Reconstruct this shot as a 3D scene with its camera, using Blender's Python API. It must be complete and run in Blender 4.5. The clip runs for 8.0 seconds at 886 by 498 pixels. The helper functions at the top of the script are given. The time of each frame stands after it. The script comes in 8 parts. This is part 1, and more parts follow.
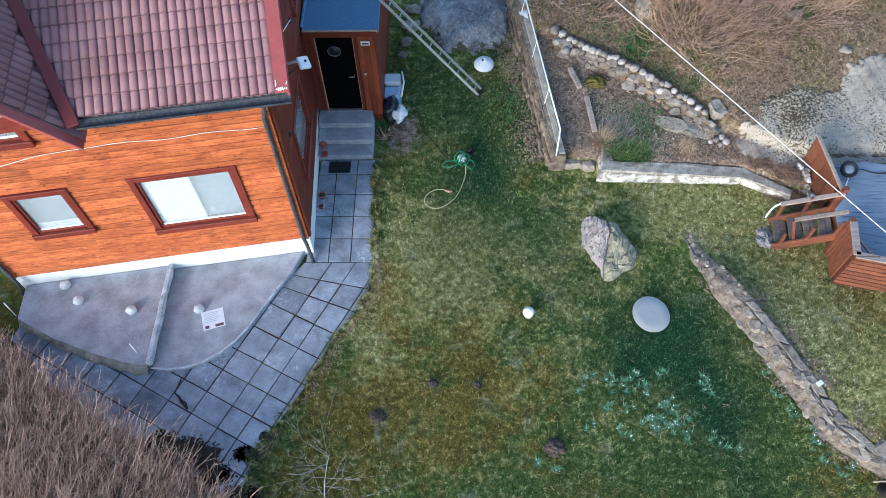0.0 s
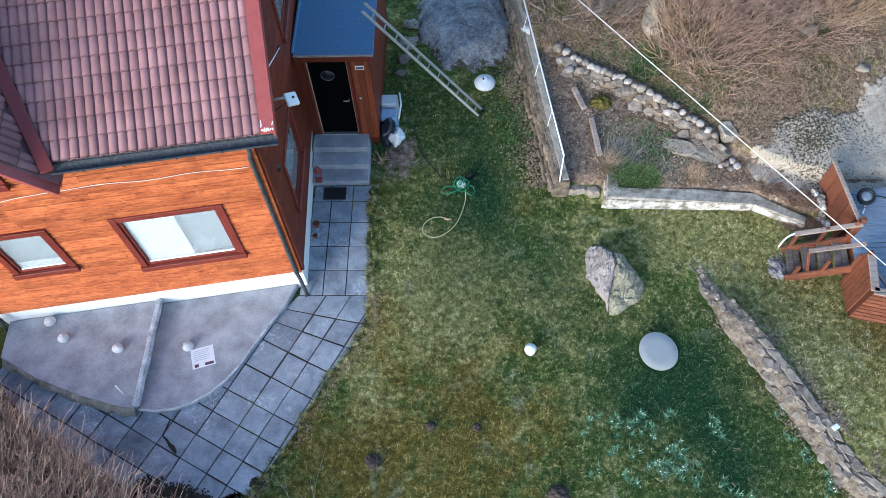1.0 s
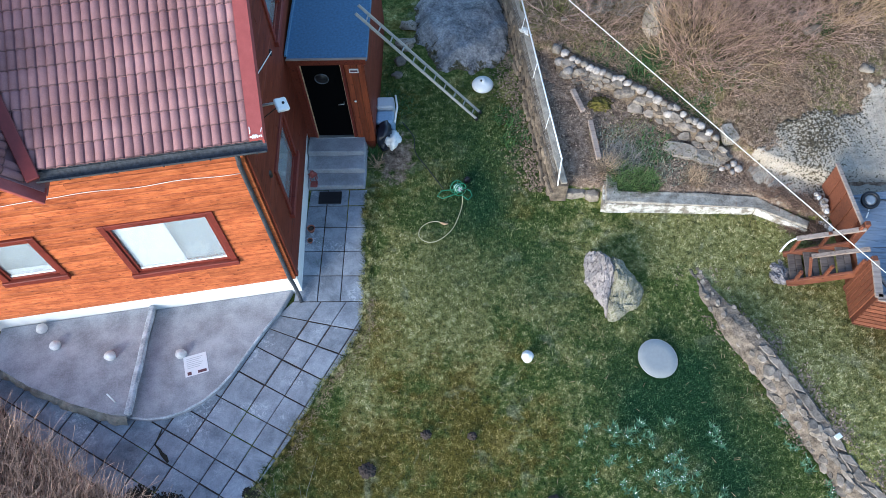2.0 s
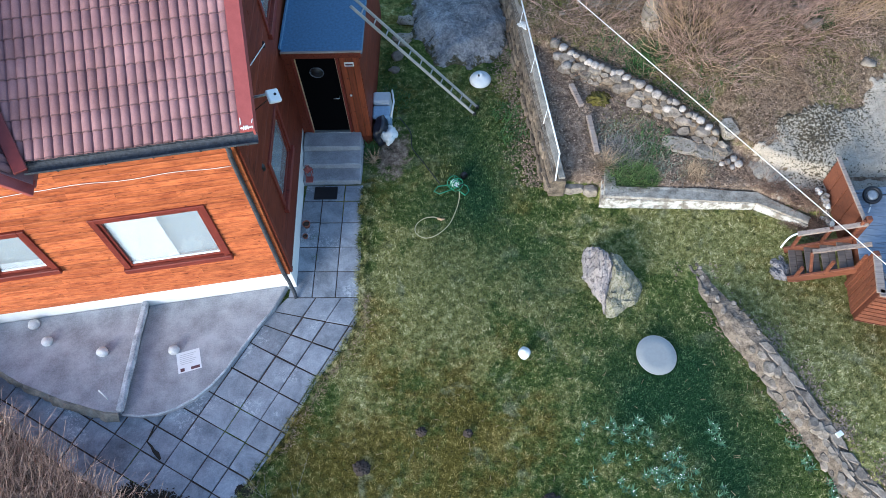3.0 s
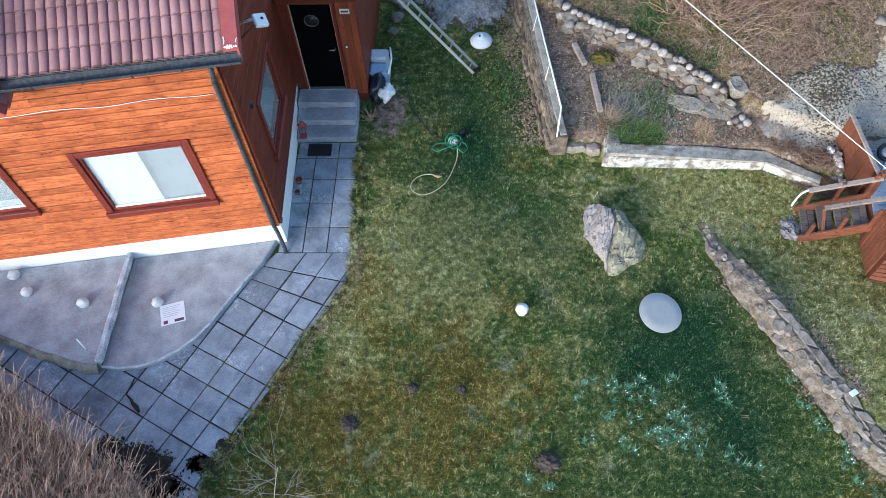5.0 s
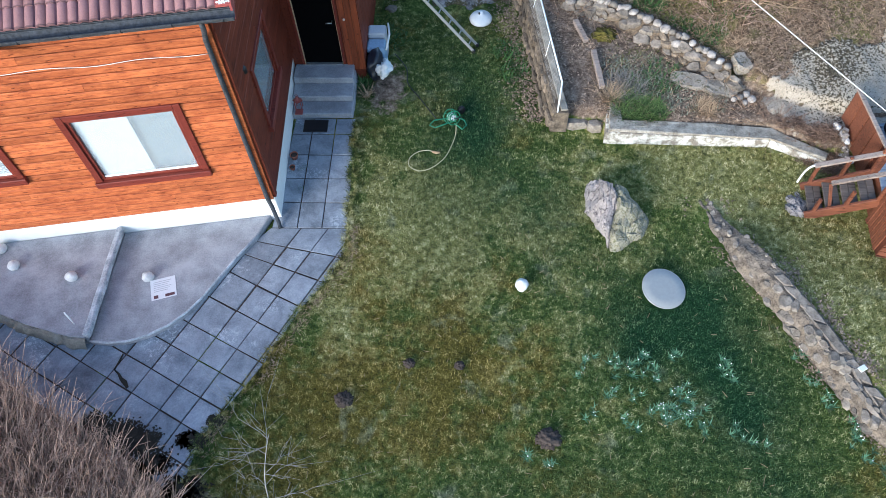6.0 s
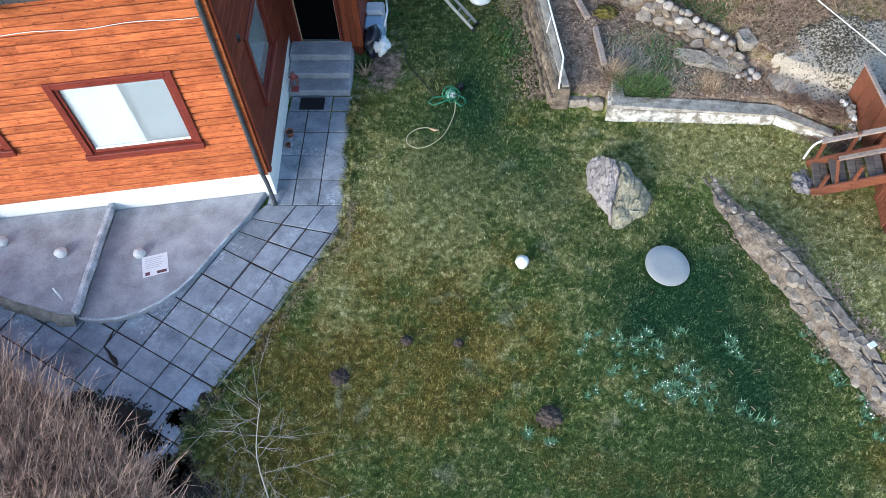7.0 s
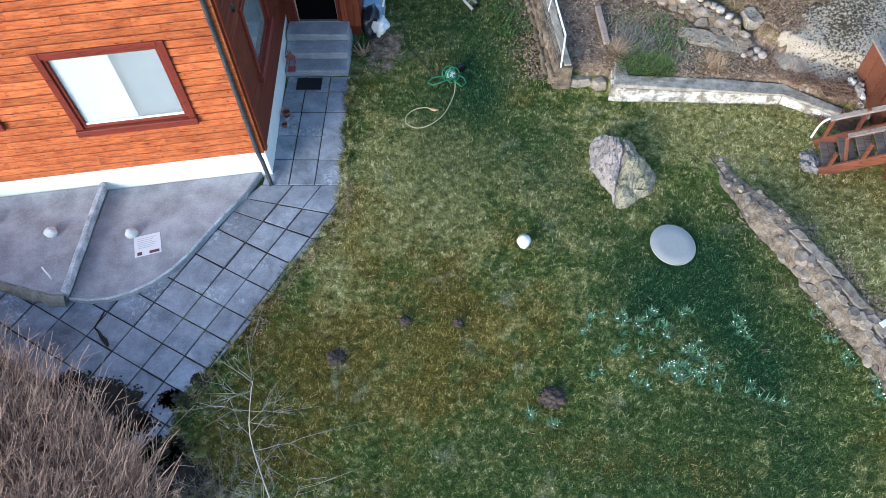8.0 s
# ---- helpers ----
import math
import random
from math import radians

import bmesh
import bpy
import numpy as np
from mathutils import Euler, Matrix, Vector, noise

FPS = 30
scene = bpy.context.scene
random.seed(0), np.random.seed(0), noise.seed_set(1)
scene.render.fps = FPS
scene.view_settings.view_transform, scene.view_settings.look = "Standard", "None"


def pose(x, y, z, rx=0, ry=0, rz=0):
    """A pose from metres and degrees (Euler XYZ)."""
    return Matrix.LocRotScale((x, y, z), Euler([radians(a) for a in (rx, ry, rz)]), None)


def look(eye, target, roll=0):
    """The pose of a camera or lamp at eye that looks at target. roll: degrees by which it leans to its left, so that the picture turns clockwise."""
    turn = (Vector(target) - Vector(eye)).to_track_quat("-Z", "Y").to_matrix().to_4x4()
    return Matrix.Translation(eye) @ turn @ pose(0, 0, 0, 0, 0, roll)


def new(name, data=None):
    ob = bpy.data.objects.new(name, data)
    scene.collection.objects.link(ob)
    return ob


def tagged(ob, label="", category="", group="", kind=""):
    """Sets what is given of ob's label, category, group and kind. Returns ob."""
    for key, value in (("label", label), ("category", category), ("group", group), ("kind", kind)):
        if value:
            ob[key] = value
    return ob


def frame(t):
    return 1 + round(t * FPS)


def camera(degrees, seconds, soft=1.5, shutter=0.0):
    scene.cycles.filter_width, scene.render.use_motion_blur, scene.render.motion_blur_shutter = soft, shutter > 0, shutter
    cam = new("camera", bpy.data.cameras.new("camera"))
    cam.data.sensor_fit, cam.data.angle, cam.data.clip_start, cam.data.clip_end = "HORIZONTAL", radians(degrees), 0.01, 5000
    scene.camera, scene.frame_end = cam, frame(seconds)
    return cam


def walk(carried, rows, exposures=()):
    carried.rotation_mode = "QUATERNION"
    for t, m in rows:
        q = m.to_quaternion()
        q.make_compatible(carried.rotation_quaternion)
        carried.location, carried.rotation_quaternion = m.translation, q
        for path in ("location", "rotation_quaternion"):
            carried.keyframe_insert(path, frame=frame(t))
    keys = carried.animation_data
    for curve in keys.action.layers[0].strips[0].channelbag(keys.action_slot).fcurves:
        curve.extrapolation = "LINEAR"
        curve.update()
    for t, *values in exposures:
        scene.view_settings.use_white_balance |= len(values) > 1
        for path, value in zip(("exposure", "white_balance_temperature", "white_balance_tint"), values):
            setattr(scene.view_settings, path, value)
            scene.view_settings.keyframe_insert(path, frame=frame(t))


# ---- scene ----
cam = camera(61.2, 8.0, soft=0.6)
ROWS = [
    (0, 0.5261, -0.8405, 12.4112, 31.0622, 0.7810, 0.1680),
    (0.5, 0.5809, -0.3236, 12.3742, 30.6750, 1.0081, 0.2221),
    (1, 0.6695, 0.1293, 12.3359, 30.2475, 1.2981, 0.2637),
    (1.5, 0.7695, 0.3540, 12.2919, 30.0436, 1.5756, 0.3341),
    (3, 0.9545, 0.3358, 12.0485, 30.1701, 1.8970, 0.5209),
    (3.5, 1.0272, 0.1901, 11.8754, 30.4301, 2.0607, 0.6009),
    (4, 1.0735, 0.0008, 11.6219, 30.8569, 2.0834, 0.7384),
    (4.5, 1.1362, -0.1880, 11.3258, 31.2814, 2.1266, 1.1480),
    (6, 1.1295, -0.6566, 10.5009, 32.1953, 1.7833, 1.5385),
    (6.5, 1.1214, -0.7729, 10.2693, 32.3420, 1.6774, 1.5427),
    (7, 1.1341, -0.8745, 10.0344, 32.4912, 1.7006, 1.5771),
    (7.5, 1.1152, -0.9557, 9.8107, 32.6403, 1.6230, 1.5810),
    (8, 1.1219, -1.0604, 9.5741, 32.9339, 1.6810, 1.5404),
]
EXPOSURE = 1.33
walk(cam, [(t, pose(x, y, z, rx, ry, rz)) for t, x, y, z, rx, ry, rz in ROWS], exposures=[(0.0, EXPOSURE, 5500, 7), (5.0, EXPOSURE, 5530, 7), (8.0, EXPOSURE, 5610, 7)])

# ---- world and sun: a low evening sun behind thin cloud, bright sky in front of the house ----
SUN_ELEV, SUN_AZ = 17.0, 216.0     # azimuth clockwise from +y
world = bpy.data.worlds.new("evening_sky")
scene.world = world
world.use_nodes = True
wt = world.node_tree
bgn = wt.nodes["Background"]
sky = wt.nodes.new("ShaderNodeTexSky")
sky.sky_type = "NISHITA"
sky.sun_disc = False
sky.sun_elevation = radians(SUN_ELEV)
sky.sun_rotation = radians(SUN_AZ)
wt.links.new(sky.outputs["Color"], bgn.inputs["Color"])
bgn.inputs["Strength"].default_value = 0.15
sun_data = bpy.data.lights.new("sun", "SUN")
sun_data.energy = 1.7
sun_data.angle = radians(24)
sun_data.color = (1.0, 0.93, 0.84)
sun = new("sun", sun_data)
sa, se = radians(SUN_AZ), radians(SUN_ELEV)
sun.matrix_world = look((0, 0, 30), (-30 * math.sin(sa) * math.cos(se), -30 * math.cos(sa) * math.cos(se), 30 - 30 * math.sin(se)))


# ---- materials ----
def mat_new(name):
    m = bpy.data.materials.new(name)
    m.use_nodes = True
    nt = m.node_tree
    return m, nt, nt.nodes["Principled BSDF"]


def coords(nt, space="Object", scale=(1, 1, 1)):
    tc = nt.nodes.new("ShaderNodeTexCoord")
    mp = nt.nodes.new("ShaderNodeMapping")
    mp.inputs["Scale"].default_value = scale
    nt.links.new(tc.outputs[space], mp.inputs["Vector"])
    return mp.outputs["Vector"]


def world_pos(nt, scale=(1, 1, 1)):
    g = nt.nodes.new("ShaderNodeNewGeometry")
    mp = nt.nodes.new("ShaderNodeMapping")
    mp.inputs["Scale"].default_value = scale
    nt.links.new(g.outputs["Position"], mp.inputs["Vector"])
    return mp.outputs["Vector"]


def noise_tex(nt, vec, scale, detail=4.0, rough=0.6, distortion=0.0):
    n = nt.nodes.new("ShaderNodeTexNoise")
    n.inputs["Scale"].default_value = scale
    n.inputs["Detail"].default_value = detail
    n.inputs["Roughness"].default_value = rough
    n.inputs["Distortion"].default_value = distortion
    nt.links.new(vec, n.inputs["Vector"])
    return n.outputs["Fac"]


def ramp(nt, fac, stops, interp="LINEAR"):
    r = nt.nodes.new("ShaderNodeValToRGB")
    r.color_ramp.interpolation = interp
    els = r.color_ramp.elements
    while len(els) < len(stops):
        els.new(0.5)
    for e, (p, c) in zip(els, stops):
        e.position = p
        e.color = (*c, 1) if len(c) == 3 else (c[0], c[0], c[0], 1)
    nt.links.new(fac, r.inputs["Fac"])
    return r.outputs["Color"]


def mix(nt, fac, a, b, blend="MIX"):
    m = nt.nodes.new("ShaderNodeMix")
    m.data_type = "RGBA"
    m.blend_type = blend
    if isinstance(fac, (int, float)):
        m.inputs[0].default_value = fac
    else:
        nt.links.new(fac, m.inputs[0])
    for i, v in ((6, a), (7, b)):
        if isinstance(v, tuple):
            m.inputs[i].default_value = (*v, 1)
        else:
            nt.links.new(v, m.inputs[i])
    return m.outputs[2]


def maths(nt, op, a, b=0.5):
    m = nt.nodes.new("ShaderNodeMath")
    m.operation = op
    for i, v in enumerate((a, b)):
        if isinstance(v, (int, float)):
            m.inputs[i].default_value = v
        else:
            nt.links.new(v, m.inputs[i])
    return m.outputs[0]


def bump(nt, bsdf, height, strength=0.4, distance=0.01):
    b = nt.nodes.new("ShaderNodeBump")
    b.inputs["Strength"].default_value = strength
    b.inputs["Distance"].default_value = distance
    nt.links.new(height, b.inputs["Height"])
    nt.links.new(b.outputs["Normal"], bsdf.inputs["Normal"])


def rnd(nt, island=False):
    if island:
        return nt.nodes.new("ShaderNodeNewGeometry").outputs["Random Per Island"]
    return nt.nodes.new("ShaderNodeObjectInfo").outputs["Random"]


def shift_by(nt, vec, value, amount=7.0):
    """Shifts a texture's place from piece to piece."""
    c = nt.nodes.new("ShaderNodeCombineXYZ")
    v = maths(nt, "MULTIPLY", value, amount)
    for i in range(3):
        nt.links.new(v, c.inputs[i])
    a = nt.nodes.new("ShaderNodeVectorMath")
    a.operation = "ADD"
    nt.links.new(vec, a.inputs[0])
    nt.links.new(c.outputs[0], a.inputs[1])
    return a.outputs[0]


def finish(nt, bsdf, col, rough=0.7, metal=0.0, spec=0.4):
    if isinstance(col, tuple):
        bsdf.inputs["Base Color"].default_value = (*col, 1)
    else:
        nt.links.new(col, bsdf.inputs["Base Color"])
    if isinstance(rough, (int, float)):
        bsdf.inputs["Roughness"].default_value = rough
    else:
        nt.links.new(rough, bsdf.inputs["Roughness"])
    bsdf.inputs["Metallic"].default_value = metal
    bsdf.inputs["Specular IOR Level"].default_value = spec


def speckle(name, dark, light, scale=12.0, rough=0.75, bump_s=0.3, bump_d=0.006, fine=90.0, vary=0.0, island=False, metal=0.0, contrast=(0.3, 0.7), spec=0.35):
    """A surface with stains at one scale and grain at another."""
    m, nt, b = mat_new(name)
    v = world_pos(nt)
    if vary:
        v = shift_by(nt, v, rnd(nt, island))
    big = noise_tex(nt, v, scale, 5, 0.62)
    small = noise_tex(nt, v, fine, 3, 0.6)
    f = maths(nt, "ADD", maths(nt, "MULTIPLY", big, 0.68), maths(nt, "MULTIPLY", small, 0.32))
    col = ramp(nt, f, [(contrast[0], dark), (contrast[1], light)])
    if vary:
        r = ramp(nt, rnd(nt, island), [(0, (1 - vary,) * 3), (1, (1 + vary,) * 3)])
        col = mix(nt, 1.0, col, r, "MULTIPLY")
    finish(nt, b, col, rough, metal, spec)
    bump(nt, b, f, bump_s, bump_d)
    return m


def wood(name, dark, light, axis=0, rough=0.6, vary=0.12, grain=1.0, knots=True, spec=0.35, checks=True):
    """Stained boards with grain along one axis, knots and a tone of their own."""
    m, nt, b = mat_new(name)
    sc = [14.0, 14.0, 14.0]
    sc[axis] = 0.8
    r = rnd(nt)
    v = shift_by(nt, coords(nt, "Object", tuple(sc)), r, 13.0)
    g = noise_tex(nt, v, 2.2 * grain, 6, 0.65, 0.4)
    v2 = shift_by(nt, coords(nt, "Object"), r, 5.0)
    st = noise_tex(nt, v2, 1.7, 4, 0.6)
    f = maths(nt, "ADD", maths(nt, "MULTIPLY", g, 0.6), maths(nt, "MULTIPLY", st, 0.4))
    col = ramp(nt, f, [(0.34, dark), (0.66, light)])
    if knots:
        vo = nt.nodes.new("ShaderNodeTexVoronoi")
        vo.inputs["Scale"].default_value = 4.5
        nt.links.new(v2, vo.inputs["Vector"])
        k = ramp(nt, vo.outputs["Distance"], [(0.05, (0.45, 0.4, 0.38)), (0.11, (1, 1, 1))])
        col = mix(nt, 1.0, col, k, "MULTIPLY")
    if checks:
        sc2 = [46.0, 46.0, 46.0]
        sc2[axis] = 1.3
        ck = noise_tex(nt, shift_by(nt, coords(nt, "Object", tuple(sc2)), r, 9.0), 1.0, 3, 0.6, 0.6)
        col = mix(nt, 1.0, col, ramp(nt, ck, [(0.31, (0.36, 0.28, 0.26)), (0.42, (1, 1, 1)), (0.62, (1, 1, 1)), (0.75, (1.25, 1.3, 1.3))]), "MULTIPLY")
    tone = ramp(nt, r, [(0, (1 - vary,) * 3), (1, (1 + vary,) * 3)])
    col = mix(nt, 1.0, col, tone, "MULTIPLY")
    finish(nt, b, col, rough, 0.0, spec)
    bump(nt, b, g, 0.35, 0.004)
    return m


def plain(name, col, rough=0.5, metal=0.0, spec=0.5, wear=0.12):
    m, nt, b = mat_new(name)
    n = noise_tex(nt, world_pos(nt), 23.0, 4, 0.6)
    lo, hi = tuple(c * (1 - wear) for c in col), tuple(min(1, c * (1 + wear)) for c in col)
    finish(nt, b, ramp(nt, n, [(0.3, lo), (0.7, hi)]), rough, metal, spec)
    bump(nt, b, n, 0.08, 0.003)
    return m


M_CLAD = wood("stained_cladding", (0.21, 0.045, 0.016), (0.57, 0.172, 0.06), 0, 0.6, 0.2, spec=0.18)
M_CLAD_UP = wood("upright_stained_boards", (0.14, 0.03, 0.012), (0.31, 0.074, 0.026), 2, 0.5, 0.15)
# Cladding stain darkened and reddened, with the gable side's shade put into the colour.
M_CLAD_SIDE = wood("shaded_red_cladding", (0.09, 0.019, 0.011), (0.185, 0.041, 0.021), 1, 0.55, 0.13, spec=0.2)
M_TRIM = wood("dark_red_trim", (0.13, 0.022, 0.014), (0.2, 0.036, 0.022), 0, 0.5, 0.08, knots=False)
M_PLINTH = speckle("white_plinth_paint", (0.7, 0.69, 0.66), (0.85, 0.84, 0.81), 5, 0.7, 0.25, 0.004)
M_GUTTER = plain("black_gutter", (0.05, 0.055, 0.064), 0.65, spec=0.3, wear=0.5)
M_RING = plain("dull_window_ring", (0.1, 0.11, 0.13), 0.5)
M_GLASSWHITE = plain("white_blind", (0.82, 0.83, 0.83), 0.7, wear=0.03)
M_VALLEY = plain("dark_red_flashing", (0.14, 0.022, 0.02), 0.45)
M_VERGE = speckle("red_verge_metal", (0.26, 0.06, 0.055), (0.36, 0.09, 0.08), 9, 0.5, 0.1)
M_CONCRETE = speckle("grey_concrete", (0.21, 0.21, 0.225), (0.43, 0.43, 0.455), 2.6, 0.85, 0.35, 0.006, 38, contrast=(0.34, 0.64))
M_ROUGHCAST = speckle("weathered_concrete_wall", (0.15, 0.132, 0.105), (0.42, 0.38, 0.315), 5, 0.9, 0.6, 0.02, 50)
M_WALLTOP = speckle("pale_weathered_concrete", (0.15, 0.128, 0.1), (0.46, 0.415, 0.345), 6, 0.9, 0.6, 0.02, 40, contrast=(0.36, 0.62))
M_WHITEWASH = speckle("flaking_white_paint", (0.24, 0.208, 0.168), (0.72, 0.69, 0.62), 5.0, 0.85, 0.4, 0.01, 18, contrast=(0.43, 0.58))

M_STONE = speckle("field_stone", (0.11, 0.092, 0.075), (0.34, 0.293, 0.24), 6, 0.88, 0.7, 0.02, 34, vary=0.25, contrast=(0.34, 0.66))
M_BANKSTONE = speckle("tan_bank_stone", (0.085, 0.072, 0.06), (0.29, 0.249, 0.21), 7, 0.9, 0.7, 0.02, 30, vary=0.22, contrast=(0.34, 0.66))
M_BANKEARTH = speckle("stony_bank_earth", (0.06, 0.047, 0.036), (0.26, 0.213, 0.168), 9, 0.95, 0.9, 0.04, 34, contrast=(0.35, 0.64))
M_SOILCORE = speckle("brown_earth_joint", (0.05, 0.037, 0.026), (0.2, 0.15, 0.105), 13, 0.95, 0.9, 0.04, 40, contrast=(0.36, 0.62))
M_TREETWIG = speckle("pale_tree_twig", (0.2, 0.185, 0.165), (0.42, 0.39, 0.35), 3, 0.8, 0.2, 0.004, 30)
M_KERB = speckle("pale_worn_kerb", (0.25, 0.265, 0.29), (0.62, 0.64, 0.67), 5, 0.85, 0.5, 0.012, 30, contrast=(0.36, 0.62))
M_OLIVE = speckle("olive_moss_blade", (0.075, 0.085, 0.016), (0.24, 0.24, 0.06), 5, 0.85, 0.2, 0.004, 30, vary=0.3, island=True)
M_DARKSOIL = speckle("wet_black_soil", (0.012, 0.011, 0.009), (0.05, 0.042, 0.03), 9, 0.95, 0.7, 0.03, 50)
M_DEADBRUSH = speckle("red_brown_dead_twig", (0.09, 0.052, 0.037), (0.4, 0.26, 0.18), 3, 0.85, 0.2, 0.004, 30, vary=0.45, island=True)
M_BRUSH = speckle("purple_brown_twig", (0.145, 0.09, 0.07), (0.6, 0.41, 0.315), 3, 0.8, 0.2, 0.004, 30, vary=0.65, island=True)
M_BROWNSTONE = speckle("brown_wall_stone", (0.055, 0.042, 0.031), (0.26, 0.205, 0.15), 7, 0.9, 0.8, 0.03, 30, vary=0.35, contrast=(0.34, 0.66))
M_BEACH = speckle("pale_beach_stone", (0.42, 0.41, 0.4), (0.7, 0.69, 0.68), 9, 0.8, 0.4, 0.01, 45, vary=0.1)
M_DRYGRASS = speckle("brown_dry_grass", (0.2, 0.13, 0.08), (0.52, 0.36, 0.23), 2, 0.85, 0.1, 0.003, 30, vary=0.3, island=True)
M_PEBBLE = speckle("pale_round_stone", (0.17, 0.147, 0.13), (0.49, 0.44, 0.395), 11, 0.82, 0.5, 0.012, 45, vary=0.34, contrast=(0.34, 0.66))
M_WHITESTONE = speckle("white_stone", (0.6, 0.6, 0.58), (0.8, 0.8, 0.78), 10, 0.7, 0.25, 0.006, 60, vary=0.06)
M_TARP = plain("blue_roof_felt", (0.075, 0.162, 0.275), 0.7, wear=0.2)
M_BLACK = plain("black_plastic", (0.012, 0.012, 0.014), 0.45)
M_DOOR = plain("black_door_paint", (0.004, 0.004, 0.0045), 0.8, spec=0.0)
M_WHITE = plain("white_plastic", (0.78, 0.79, 0.78), 0.35, wear=0.04)
M_PALEGREY = plain("pale_grey_plastic", (0.5, 0.52, 0.55), 0.45, wear=0.06)
M_ALU = plain("weathered_aluminium", (0.45, 0.45, 0.44), 0.45, 0.7, wear=0.15)
M_GREENPL = plain("green_plastic", (0.022, 0.18, 0.09), 0.45)
M_HOSE = plain("yellow_hose", (0.46, 0.42, 0.26), 0.5)
M_BLUEPL = plain("pale_blue_plastic", (0.3, 0.42, 0.56), 0.45)
M_DARKBAG = plain("dark_plastic_sack", (0.014, 0.018, 0.03), 0.32)
M_TERRA = plain("terracotta", (0.3, 0.1, 0.06), 0.8)
M_REDMETAL = plain("faded_red_metal", (0.28, 0.07, 0.06), 0.5)
M_DECKWOOD = wood("brown_stained_deck_wood", (0.11, 0.036, 0.02), (0.23, 0.082, 0.042), 0, 0.65, 0.16)
M_OLDWOOD = wood("grey_weathered_wood", (0.2, 0.15, 0.12), (0.42, 0.34, 0.29), 0, 0.8, 0.15)
M_TREAD = wood("dark_weathered_tread", (0.085, 0.065, 0.055), (0.2, 0.16, 0.135), 0, 0.8, 0.15)
M_DECKBOARD = wood("blue_grey_deck_boards", (0.17, 0.2, 0.25), (0.3, 0.34, 0.4), 0, 0.7, 0.08, knots=False)
M_WIRE = plain("white_cable", (0.75, 0.74, 0.72), 0.5)
M_MESH = plain("dull_fence_mesh", (0.42, 0.39, 0.35), 0.7)
M_CURTAIN = plain("pale_net_curtain", (0.21, 0.245, 0.26), 0.8, wear=0.05)
M_DARKWOOD = wood("dark_board_backing", (0.08, 0.022, 0.01), (0.12, 0.034, 0.016), 0, 0.8, 0.05)
M_TWIG = speckle("brown_twig", (0.26, 0.175, 0.136), (0.64, 0.465, 0.375), 3, 0.8, 0.2, 0.004, 30, vary=0.3, island=True)
M_TWIGGREY = speckle("pale_grey_twig", (0.15, 0.135, 0.115), (0.32, 0.29, 0.25), 3, 0.8, 0.2, 0.004, 30, vary=0.2, island=True)
M_CANE = speckle("tan_cane", (0.24, 0.165, 0.09), (0.66, 0.49, 0.31), 3, 0.8, 0.15, 0.004, 30, vary=0.3, island=True)
M_STRAW = speckle("dry_straw", (0.3, 0.19, 0.1), (0.62, 0.45, 0.28), 2, 0.85, 0.1, 0.003, 30, vary=0.25, island=True)
M_LEAF = speckle("green_leaf", (0.03, 0.075, 0.018), (0.075, 0.15, 0.035), 6, 0.6, 0.1, 0.003, 30, vary=0.3, island=True)
M_BUSH = speckle("yellow_green_leaf", (0.04, 0.085, 0.02), (0.16, 0.22, 0.06), 9, 0.65, 0.1, 0.003, 30, vary=0.5, island=True)
M_SAGE = speckle("grey_green_leaf", (0.11, 0.125, 0.08), (0.34, 0.345, 0.24), 6, 0.75, 0.1, 0.003, 30, vary=0.35, island=True)
M_DROPLEAF = speckle("blue_green_leaf", (0.06, 0.15, 0.07), (0.16, 0.31, 0.165), 6, 0.5, 0.1, 0.003, 30, vary=0.25, island=True)
M_PETAL = plain("white_petal", (0.85, 0.86, 0.84), 0.6, wear=0.02)
M_MOSS = speckle("olive_moss", (0.045, 0.038, 0.008), (0.15, 0.125, 0.022), 14, 0.9, 0.6, 0.02, 60)
M_LITTER = speckle("fallen_leaf", (0.12, 0.08, 0.054), (0.48, 0.35, 0.245), 5, 0.85, 0.2, 0.004, 40, vary=0.5, island=True)
M_SOIL = speckle("dark_soil", (0.035, 0.026, 0.022), (0.1, 0.075, 0.06), 9, 0.95, 0.7, 0.03, 50)
M_PAPER = plain("white_paper", (0.78, 0.77, 0.78), 0.7, wear=0.03)
M_INK = plain("dark_print", (0.12, 0.05, 0.06), 0.7)
M_GREYINK = plain("grey_print", (0.5, 0.49, 0.5), 0.7, wear=0.04)
M_GALV = plain("grey_dish", (0.35, 0.35, 0.335), 0.35, wear=0.05)


